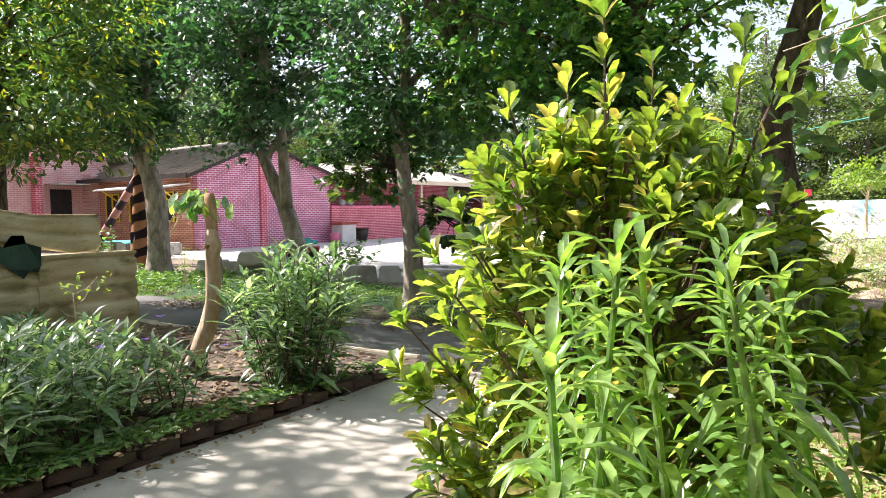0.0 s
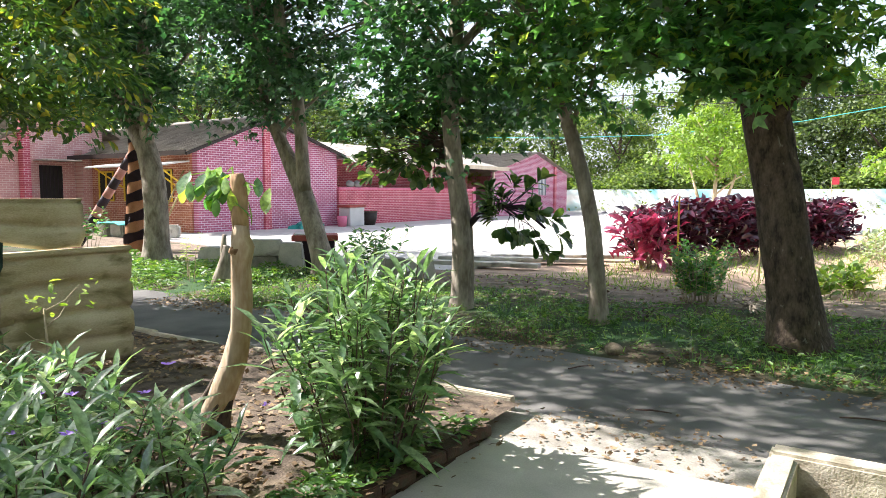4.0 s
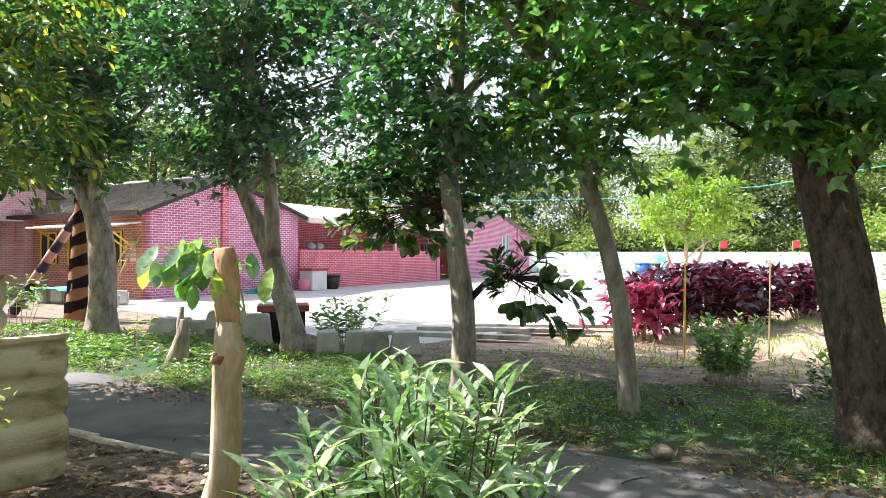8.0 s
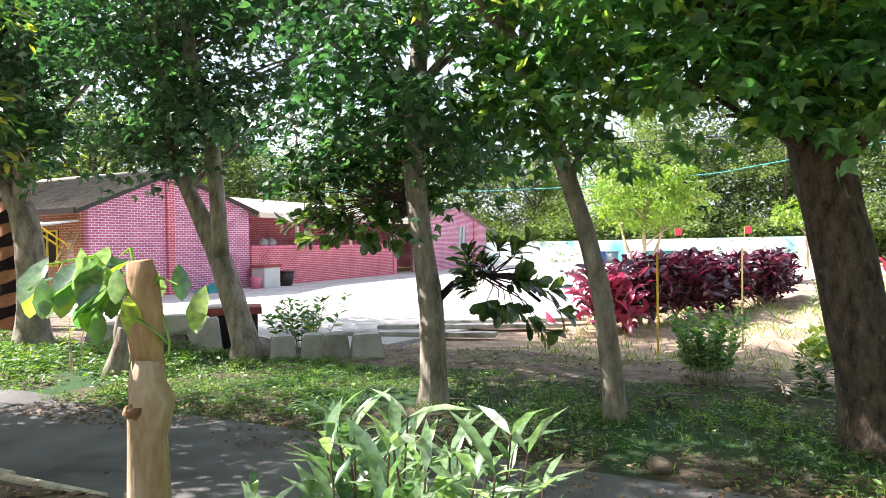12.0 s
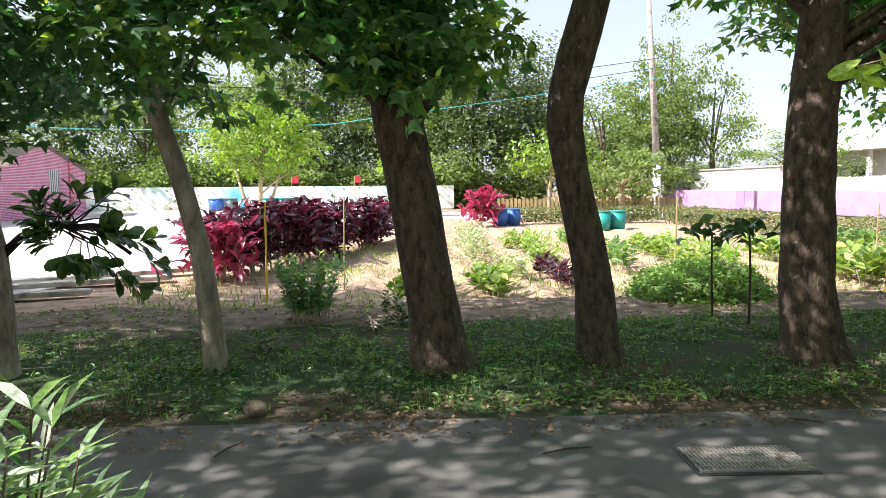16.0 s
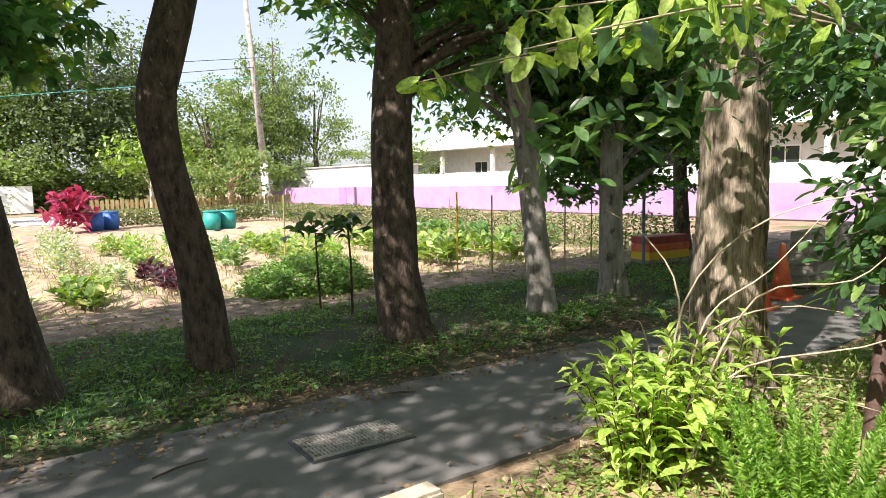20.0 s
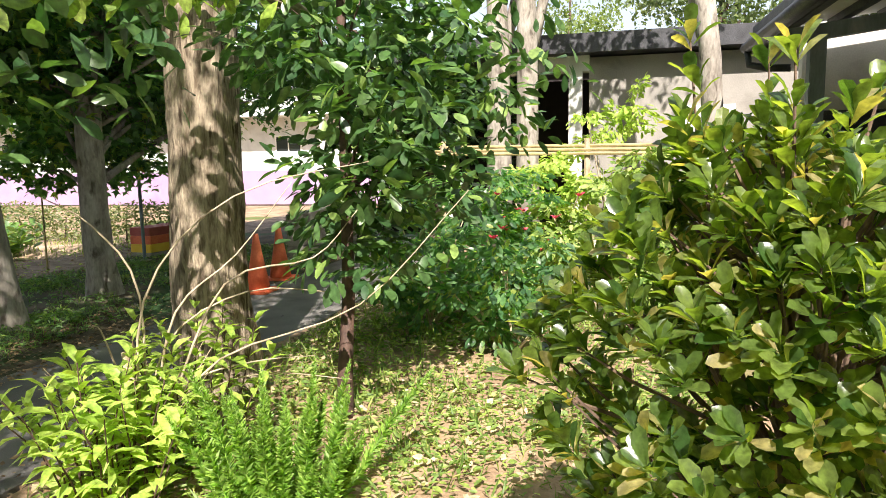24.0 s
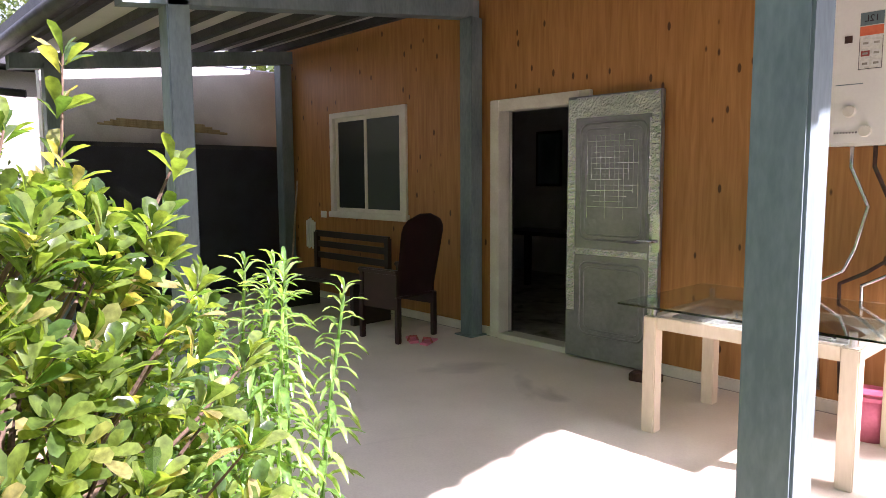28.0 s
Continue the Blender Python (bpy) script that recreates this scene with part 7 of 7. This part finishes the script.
def rosette(name, label, at, mat, n=60, size=.4, h=.8, group="", spread=.3):
    e = thing(name, label, "plant", at, 0, group)
    for k in range(5):
        part("stem", tube(bmesh.new(), [(rng.normal() * .05, rng.normal() * .05, -.04), (rng.normal() * spread * .5, rng.normal() * spread * .5, h * .7)], [.018, .012], 5), M["drywood"], e)
    z = h * (.10 + .85 * rng.random(n) ** .8)
    pos = np.stack([rng.normal(size=n) * spread * .6, rng.normal(size=n) * spread * .6, z], 1)
    w = rng.random(n) * 6.28
    way = np.stack([np.cos(w), np.sin(w), .45 + .5 * rng.normal(size=n)], 1)
    leaves("foliage", pos, way, rand_up(n, .4), size * (.6 + .5 * rng.random(n)), LONG, M[mat], e)
    return e


for k in range(16):
    t = k / 15
    rosette("cordyline", "dark red cordyline shrub in a row by the yard" if k else "bright pink cordyline at the row's end", (-4.6 + 2.6 * t + rng.normal() * .15, 12.8 + 8.0 * t, .05), "l_cord" if k else "l_cordpink", 250, .33, 1.10 + .1 * rng.normal(), "cordyline row", .42)
rosette("cordyline", "bright pink cordyline near the blue barrels", (1.9, 27.5, .05), "l_cordpink", 160, .6, 1.3, "", .5)
for x, y in ((-3.64, 11.0), (4.65, 10.0)):
    e = thing("yellow_stake", "thin yellow painted garden stake", "stake", (x, y, 0), 0, "garden stakes")
    part("rod", tube(bmesh.new(), [(0, 0, -.1), (.01, 0, 1.35)], [.016, .014], 7), M["yellow"], e)
for x, y, h in ((-2.63, 11.9, 1.4), (2.75, 12.3, 1.35), (4.76, 9.3, 1.3), (6.05, 9.0, 1.3), (7.4, 9.6, 1.2), (-4.2, 13.9, 1.2), (5.9, 11.8, 1.2)):
    e = thing("garden_stake", "thin bamboo garden stake", "stake", (x, y, 0), 0, "garden stakes")
    part("cane", tube(bmesh.new(), [(0, 0, -.1), (.02, 0, h)], [.015, .012], 6), M["bamboo"], e)
stemmed("round_shrub", "small full green shrub on the trodden strip", (-2.85, 9.0, .05), 30, .78, .40, 34, .10, OVAL, "l_tree", up=.5, category="shrub")
stemmed("small_shrub", "small leafy shrub on the verge", (-1.95, 8.6, .05), 10, .4, .25, 14, .1, OVAL, "l_loquat", up=.5, category="shrub")
# spreading low bush
lb = thing("spreading_bush", "low spreading bright green bush in the plot", "shrub", (2.15, 10.2, .03))
n = 6500
d = unit(rng.normal(size=(n, 3)))
d[:, 2] = abs(d[:, 2])
pos = d * np.array([1.0, .75, .5]) * (.75 + .25 * rng.random((n, 1))) + rng.normal(size=(n, 3)) * .04
leaves("foliage", pos, rand_way(n, -.1), unit(d + rand_up(n, .5)), .05 + .035 * rng.random(n), OV4, M["l_mound"], lb)
for k in range(16):
    part("stem", tube(bmesh.new(), [(0.1 * rng.normal(), .1 * rng.normal(), -.05), tuple(pos[k * 50] * .6), tuple(pos[k * 50])], [.014, .01, .004], 5), M["darkstem"], lb)
# papaya
pp = thing("papaya_sapling", "thin papaya sapling with a flat crown of lobed leaves", "tree", (1.58, 8.0, .05))
part("trunk", tube(bmesh.new(), [(0, 0, -.1), (.0, 0, .6), (-.03, 0, 1.12)], [.015, .012, .009], 7), M["darkstem"], pp)
part("trunk", tube(bmesh.new(), [(-.12, .5, -.1), (-.2, .4, .6), (-.36, .1, 1.0)], [.014, .011, .009], 7), M["darkstem"], pp)
n = 66
pos = np.stack([-.2 + .27 * rng.normal(size=n), .2 * rng.normal(size=n), 1.06 + .075 * rng.normal(size=n)], 1)
leaves("foliage", pos, rand_way(n, .2), rand_up(n, .4), .12 + .06 * rng.random(n), STAR, M["l_loquat"], pp)
# rows of vegetables
veg = [("l_weed", -1.6, 10.2, 12.5, .35, .4, 6, .18), ("l_weed", 3.4, 12.5, 17, .4, .4, 9, .2), ("l_grass", 2.2, 13, 20, .45, .45, 10, .2), ("l_fern", 4.3, 13, 18, .4, .4, 8, .14), ("l_grass", 7.6, 11, 16, .5, .45, 9, .24), ("l_sage", -1.3, 15, 24, .6, .5, 10, .16), ("l_sage", -.3, 14, 22, .55, .5, 12, .14), ("l_weed", .9, 13, 21, .3, .35, 12, .15), ("l_sage", .1, 12.2, 13.5, .35, .3, 5, .12), ("l_weed", -.55, 10.6, 12.0, .3, .3, 5, .2), ("l_weed", 5.2, 11, 15, .45, .45, 9, .28), ("l_weed", 6.6, 10.5, 14, .4, .45, 8, .26), ("l_fern", 1.3, 15, 19, .5, .4, 6, .12), ("l_cord", .55, 11, 13.5, .3, .22, 6, .15)]
for mat, x, y0, y1, h, s, cnt, lf in veg:
    for k in range(cnt):
        y = y0 + (y1 - y0) * k / cnt
        stemmed("vegetable", "leafy vegetable plant in the plot" if mat == "l_weed" else "pale herb in the plot" if mat == "l_sage" else "low plant in the plot", (x + rng.normal() * .1 + (y - y0) * .1, y, .04), 7, h, s * .7, 9, lf, OVAL, mat, up=.6, group="plants of the vegetable plot")
# lime-green tree and small trees beyond
tree("small_tree", "small lime-green tree in the sunlit yard", [(-6.4, 27, -.05), (-6.4, 27, .5), (-6.35, 27, 1.3), (-6.3, 27, 2.4)], [.14, .10, .08, .05], M["stub"], [((-6.3, 27, 3.2), (2.2, 2.0, 1.35), 70, 4600, .28)], .05, .17, "l_lime", OVAL, 8, .1, "", limbs=[([(-6.4, 27, .3), (-6.9, 26.9, 1.2), (-7.3, 26.9, 2.6)], [.08, .06, .03]), ([(-6.4, 27, .4), (-5.9, 27.1, 1.3), (-5.5, 27.1, 2.6)], [.07, .055, .03])])
tree("small_tree", "small lime-green tree by the far wall", [(-.6, 38, -.05), (-.6, 38, 1.4), (-.5, 38, 2.2)], [.1, .07, .04], M["stub"], [((-.5, 38, 2.8), (1.3, 1.2, .8), 20, 900, .3)], .03, .2, "l_lime", OVAL, 8, .1, "")
tree("small_tree", "bright young tree by the picket fence", [(5.2, 30, -.05), (5.2, 30, 1.4), (5.3, 30, 2.2)], [.1, .07, .04], M["stub"], [((5.3, 30, 2.9), (1.5, 1.3, 1.0), 24, 1200, .3)], .03, .2, "l_lime", OVAL, 8, .1, "")
tree("small_tree", "rounded green shrub-tree by the pole", [(9.5, 33, -.05), (9.5, 33, 1.4), (9.6, 33, 2.2)], [.14, .1, .06], M["stub"], [((9.6, 33, 2.3), (2.4, 2.0, 1.5), 40, 2400, .34)], .04, .2, "l_far", OVAL, 8, .1, "")
# barrels
for x, y, m, lab in ((2.7, 27.9, "blue", "blue plastic barrel in the plot"), (3.3, 28.3, "blue", "blue plastic barrel in the plot"), (5.7, 24.6, "teal", "green plastic barrel in the plot"), (6.3, 24.8, "teal", "green plastic barrel in the plot")):
    e = thing("barrel", lab, "barrel", (x, y, .03), 0, "barrels")
    part("body", tube(bmesh.new(), [(0, 0, 0), (0, 0, .17), (0, 0, .19), (0, 0, .42), (0, 0, .44), (0, 0, .62)], [.26, .28, .295, .295, .28, .27], 18), M[m], e, smooth=True)
    part("rim", tube(bmesh.new(), [(0, 0, .61), (0, 0, .65)], [.29, .29], 18), M[m], e)
# concrete blocks at the yard's edge
for k, (x, y, sx, sy, h, z, a) in enumerate(((-9.95, 8.52, .30, .22, .30, .04, 42), (-9.9, 8.55, .34, .24, .26, .34, 44), (-9.45, 8.72, .22, .2, .52, .04, 38), (-10.9, 9.0, .36, .24, .3, .05, 20), (-8.1, 8.72, .17, .2, .33, .04, 44), (-7.78, 8.98, .18, .2, .33, .04, 36), (-7.46, 8.98, .20, .17, .34, .04, 46), (-7.12, 9.24, .22, .17, .33, .04, 40), (-11.9, 9.15, .35, .25, .3, .05, 5))):
    e = thing("concrete_block", "weathered pale concrete block at the yard's edge", "block", (x, y, z), a, "concrete blocks")
    bm = B(-sx, sx, -sy, sy, 0, h, .02)
    for v in bm.verts:
        f = 1 - .22 * v.co.z / h + .05 * noise.noise(v.co * 7 + Vector((k, 0, 0)))
        v.co.x *= f
        v.co.y *= f
    part("block", bm, M["paleblock" if k % 3 else "block"], e)
e = thing("red_box", "dark low box with a dull red lid at the yard's edge", "box", (-9.55, 9.4, .06), 42)
part("body", B(-.34, .34, -.3, .3, 0, .50, .01), M["black"], e)
part("lid", B(-.40, .40, -.35, .35, .50, .60, .01), M["redbox"], e)
part("sheet", B(-.36, .1, -.3, .3, .601, .62, .004), M["white"], e, "white sheet lying on the lid")
stemmed("leafy_plant", "small broad-leaved shrub among the concrete blocks", (-8.4, 9.6, .07), 20, .72, .55, 18, .15, OVAL, "l_tree", up=.4, category="shrub")
stemmed("leafy_plant", "small leafy sapling by the yard's edge", (-14.6, 8.0, .05), 7, 1.15, .45, 16, .17, OVAL, "l_tree", up=.3, category="shrub", leaf_from=.5)
stemmed("leafy_plant", "thin leafy sapling by the dead stump", (-9.9, 7.0, .05), 4, .75, .2, 10, .14, LANCE, "l_young", up=.2, leaf_from=.6)
ds = thing("dead_stump", "forked dead stump on the verge", "stump", (-9.25, 7.1, .0))
part("stump", tube(bmesh.new(), [(0, 0, -.05), (.03, 0, .2), (.1, 0, .42), (.12, 0, .62)], [.17, .11, .08, .05], 10, .4), M["bark"], ds, smooth=True)
part("fork", tube(bmesh.new(), [(.08, 0, .3), (.02, .02, .55), (.05, .02, .78)], [.06, .05, .03], 8, .4), M["bark"], ds, smooth=True)
for x, y, l, a in ((-7.0, 12.4, 1.6, 20), (-6.6, 13.4, 1.4, 30), (-7.4, 11.2, 1.3, 12)):
    e = thing("edging_slab", "long pale concrete slab lying at the yard's edge", "slab", (x, y, .075), a, "edging slabs")
    part("slab", B(-l, l, -.14, .14, 0, .07, .01), M["paleblock"], e)
e = thing("rock", "rounded stone at the lane's edge", "stone", (-2.97, 6.21, .03))
bm = bmesh.new()
bmesh.ops.create_icosphere(bm, subdivisions=3, radius=.085)
for v in bm.verts:
    v.co *= 1 + .25 * noise.noise(v.co * 9)
    v.co.z *= .7
part("stone", bm, M["stone"], e, smooth=True)
for x, y, r in ((-3.1, 7.75, .34), (-2.2, 8.35, .4), (-3.75, 8.0, .25)):
    e = thing("dead_branches", "small heap of bleached dead branches on the verge", "branches", (x, y, verge_h(x, y)), 0, "dead branches")
    for k in range(16):
        a, q = rng.random() * 6.283, r * (.5 + .6 * rng.random())
        c, d = math.cos(a), math.sin(a)
        part("stick", tube(bmesh.new(), [(-c * q * .4, -d * q * .4, .01 + .05 * rng.random()), (c * .05, d * .05, .06 + .08 * rng.random()), (c * q, d * q, .04 + .16 * rng.random())], [.009, .007, .003], 5), M["bark"], e)
for x, y, l, a in ((-1.05, 5.3, .32, 12), (-3.0, 5.55, .25, 60), (.6, 5.6, .2, -30), (-2.2, 4.75, .22, 15), (1.6, 4.9, .25, -12), (-4.6, 5.2, .2, 30)):
    e = thing("fallen_twig", "dry twig lying on the lane", "twig", (x, y, .006), a, "fallen twigs")
    part("twig", tube(bmesh.new(), [(-l * .5, 0, .004), (-.05 * l, .05 * l, .008), (l * .5, 0, .004)], [.005, .006, .003], 5), M["darkstem"], e)
# cones and beams
for x, y in ((5.45, 5.5), (6.3, 5.65)):
    e = thing("traffic_cone", "faded orange traffic cone by the lane", "cone", (x, y, 0), 0, "traffic cones")
    part("base", B(-.18, .18, -.18, .18, 0, .035, .008), M["cone"], e)
    part("body", tube(bmesh.new(), [(0, 0, .035), (0, 0, .45), (0, 0, .68)], [.14, .065, .03], 18), M["cone"], e, smooth=True)
for k in range(5):
    e = thing("timber_beam", "grey weathered timber beam in a stack", "beam", (8.2, 5.9, .02 + k * .15), 4, "stacked beams")
    part("beam", B(-1.1, 2.2, -.12, .12, 0, .145, .012), M["block"], e)
for k in range(4):
    e = thing("painted_beam", ("faded red", "orange", "yellow", "grey")[3 - k] + " painted beam in a stack", "beam", (7.9, 8.5, .02 + k * .13), -6, "painted beams")
    part("beam", B(-.5, .5, -.2, .2, 0, .125, .01), M[("block", "yellow", "cone", "redbox")[k]], e)
e = thing("steel_post", "thin galvanised post on a concrete foot", "post", (7.15, 8.3, 0))
part("shaft", tube(bmesh.new(), [(0, 0, 0), (0, 0, 2.4)], [.025, .025], 8), M["galv"], e)
part("foot", tube(bmesh.new(), [(0, 0, 0), (0, 0, .08)], [.1, .08], 10), M["block"], e)
# shrubs behind the weedy bed
for x, y, h, r, m, cnt in ((4.9, 2.5, 1.3, .6, "l_tree", 2200), (4.5, 1.6, 1.25, .6, "l_weed", 2400), (5.6, .9, 1.5, .7, "l_weed", 2600), (6.0, 2.2, 1.7, .7, "l_young", 2400), (4.0, 3.1, 1.0, .5, "l_tree", 1500), (3.4, 2.3, .9, .4, "l_tree", 1100), (6.4, .1, 1.5, .7, "l_weed", 2200), (3.8, .9, .7, .45, "l_weed", 1100), (5.2, 3.4, 1.5, .7, "l_tree", 2200), (7.2, 1.4, 2.2, .7, "l_young", 1800)):
    e = thing("leafy_shrub", "tangled green shrub before the outbuilding", "shrub", (x, y, .03), 0, "shrubs behind the bed")
    c = crown("foliage", (0, 0, h * .55), (r, r, h * .5), 26, cnt, .13, .085, OVAL, M[m], e, 1.0, .3)
    for k in range(7):
        part("stem", tube(bmesh.new(), [(rng.normal() * .08, rng.normal() * .08, -.05), tuple(c[k] * .6), tuple(c[k])], [.014, .01, .004], 5), M["drywood"], e)
fl = thing("red_flowers", "red hibiscus flowers among the shrubs", "flower", (4.4, 2.2, .9))
for k in range(22):
    n = 5
    c = rng.normal(size=3) * np.array([.7, .5, .2])
    w = np.arange(n) * 1.257
    leaves("blossom", np.tile(c, (n, 1)), np.stack([np.cos(w), np.sin(w) * .6, .5 + 0 * w], 1), rand_up(n, .3), .045 + .015 * rng.random(n), OVAL, M["l_flower"], fl)
rl = thing("bamboo_rail", "bamboo rail fence tied between posts", "fence", (6.4, 1.6, 0))
for k in range(3):
    part("rail", tube(bmesh.new(), [(0, -1.6, 1.5 + k * .05), (.05 * k, 2.0, 1.55 + k * .04)], [.022, .02], 7), M["bamboo"], rl)
for y in (-1.5, .2, 1.9):
    part("post", tube(bmesh.new(), [(.05, y, -.1), (.05, y, 1.7)], [.04, .035], 8), M["drywood"], rl)
for x, y, r in ((7.6, 2.62, .15), (7.9, 3.05, .17)):
    e = thing("bare_tree", "grey trunk before the outbuilding", "tree", (x, y, 0))
    part("trunk", tube(bmesh.new(), [(0, 0, -.1), (.05, 0, 1.5), (.0, 0, 3), (.1, .1, 6)], [r * 1.2, r, r * .9, r * .6], 12, .1), M["palebark"], e, smooth=True)
    part("limb", tube(bmesh.new(), [(.02, 0, 2.6), (.25, -.2, 3.6), (.3, -.5, 5.2)], [r * .55, r * .45, r * .2], 9, .1), M["palebark"], e, smooth=True)
e = thing("leaning_tree", "pale leaning trunk before the outbuilding", "tree", (6.9, .35, 0))
part("trunk", tube(bmesh.new(), [(0, 0, -.1), (.0, 0.02, 1.4), (-.05, .1, 2.6), (-.1, .35, 4.6)], [.17, .13, .12, .09], 12, .1), M["palebark"], e, smooth=True)
part("limb", tube(bmesh.new(), [(-.04, .08, 2.4), (.2, .3, 3.4), (.5, .5, 4.8)], [.07, .06, .03], 9, .1), M["palebark"], e, smooth=True)
cr = crown("crown", (0, .4, 5.4), (1.8, 1.8, 1.0), 26, 1400, .3, .12, OVAL, M["l_tree"], e)

# ---- grass, weeds and litter ----


def scatter(name, label, cat, n, x0, x1, y0, y1, hf, size, shape, mat, upright=True, keep=None):
    x, y = x0 + (x1 - x0) * rng.random(n), y0 + (y1 - y0) * rng.random(n)
    den = np.array([lump(a, b, .9) + .5 * lump(a, b, 3.7) for a, b in zip(x, y)])
    k = den + .35 * rng.normal(size=n) > (-.1 if keep is None else keep)
    x, y = x[k], y[k]
    z = np.array([hf(a, b) for a, b in zip(x, y)])
    n = len(x)
    way = rng.normal(size=(n, 3)) * (.55 if upright else 1)
    way[:, 2] = 1 if upright else .15 * rng.normal(size=n)
    up = unit(rng.normal(size=(n, 3)) + (np.array([0, 0, .2]) if upright else np.array([0, 0, 2.5])))
    ob = leaves(name, np.stack([x, y, z + (0 if upright else .012)], 1), way, up, size * (.5 + rng.random(n)), shape, M[mat])
    return tagged(ob, label, cat, "", "stuff")


def weed_clump(label, mat, n, r, h, lf, shape):
    e = thing("weed_clump", label, "weed", (0, 0, 0), 0, "weed clumps")
    w, q = rng.random(n) * 6.283, np.sqrt(rng.random(n))
    pos = np.stack([np.cos(w) * q * r, np.sin(w) * q * r, h * (1 - .6 * q * q) * (.25 + .75 * rng.random(n))], 1)
    leaves("foliage", pos, np.stack([np.cos(w), np.sin(w), .25 + .5 * rng.normal(size=n)], 1), rand_up(n, .45), lf * (.6 + .7 * rng.random(n)), shape, M[mat], e)
    for k in range(5):
        part("stem", tube(bmesh.new(), [(0, 0, -.04), tuple(pos[k] * .6), tuple(pos[k])], [.006, .004, .002], 4), M["darkstem"], e)
    return e


wm = [weed_clump("leafy green weed clump on the verge", "l_grass", 130, .20, .15, .055, OV4), weed_clump("bright weed clump with small leaves", "l_weed", 120, .17, .13, .042, OV4), weed_clump("tall grassy weed tuft", "l_grass", 60, .12, .12, .12, LANCE)]
spots = []
for k in range(150):
    if k < 90:
        x, y = -12 + 19 * rng.random(), 6.25 + 2.3 * rng.random() ** 1.3
    else:
        x, y = -15.5 + 7.6 * rng.random(), 6.5 + 2.4 * rng.random()
    spots.append((x, y))
for k, (x, y) in enumerate(spots):
    s = (.5 + .8 * rng.random()) * (1.25 if k >= 90 else .9)
    m = pose(x, y, verge_h(x, y), 0, 0, rng.random() * 360) @ Matrix.Diagonal((s, s, s * (.8 + .4 * rng.random()), 1))
    if k < 3:
        wm[k].matrix_world = m
    else:
        copy_thing(wm[k % 3], m)
scatter("grass", "short green grass under the trees", "grass", 42000, -12, 9, 6.1, 8.7, verge_h, .065, BLADE, "l_grass")
scatter("verge_weeds", "small broad-leaved weeds on the verge", "weeds", 34000, -14, 9, 6.05, 8.6, lambda x, y: verge_h(x, y) + .015 + .05 * abs(lump(x * 3, y * 3, 2)), .048, OV4, "l_grass", False)
scatter("plot_grass", "sparse grass in the vegetable plot", "grass", 19000, -5.5, 10, 9.6, 20, plot_h, .11, BLADE, "l_weed")
scatter("bed_weeds", "small sunlit weeds in the weedy bed", "weeds", 30000, -1.1, 7.5, .9, 4.0, lambda x, y: lawn_h(x, y) + .03, .045, OV4, "l_weed", False)
scatter("bed_grass", "thin grass in the weedy bed", "grass", 9000, -1.1, 8, .9, 4.0, lawn_h, .10, BLADE, "l_weed")
scatter("bed_litter", "dry leaves on the weedy bed", "litter", 6000, -1.2, 8, .7, 4.1, lambda x, y: lawn_h(x, y) + .02, .055, DIAM, "l_straw", False)
scatter("mulch_litter", "dry leaves and bark on the planting bed", "litter", 9000, -8, -2.95, .2, 4.2, bed_h, .045, DIAM, "l_dry", False)
scatter("edge_litter", "dead leaves along the lane's far edge", "litter", 11000, -9, 8, 5.55, 6.5, lambda x, y: max(0, verge_h(x, y)), .036, DIAM, "l_dry", False, -.1)
scatter("strip_litter", "dry leaves and twigs on the trodden strip", "litter", 5200, -7.4, 10, 8.5, 10.1, lambda x, y: verge_h(x, y) + .01, .04, DIAM, "l_dry", False, -.1)
scatter("strip_weeds", "sparse small weeds on the trodden strip", "weeds", 3600, -7.4, 10, 8.6, 10.1, lambda x, y: verge_h(x, y) + .03, .05, OV4, "l_weed", False, .15)
scatter("lane_litter", "a few dead leaves on the lane", "litter", 420, -10, 8, 4.2, 6, lambda x, y: .002, .032, DIAM, "l_dry", False, .25)
scatter("near_litter", "dead leaves by the path's end", "litter", 1200, -3.2, 1.6, 3.75, 4.5, lambda x, y: .014, .035, DIAM, "l_dry", False, .1)
scatter("weed_mat", "dense weeds at the yard's edge", "weeds", 5600, -15, -8.6, 6.6, 8.1, lambda x, y: verge_h(x, y) + .06 + .12 * abs(lump(x * 2, y * 2, 1)), .075, OV4, "l_grass", False)
scatter("kerb_weeds", "small leaves and litter spilling over the brick kerb", "weeds", 2600, -3.05, -2.78, .4, 3.6, lambda x, y: .16, .05, OV4, "l_grass", False, -.4)
scatter("kerb_litter", "dry leaves along the brick kerb", "litter", 900, -3.0, -2.65, .2, 3.7, lambda x, y: .05 if x > -2.72 else .15, .035, DIAM, "l_dry", False, -.2)
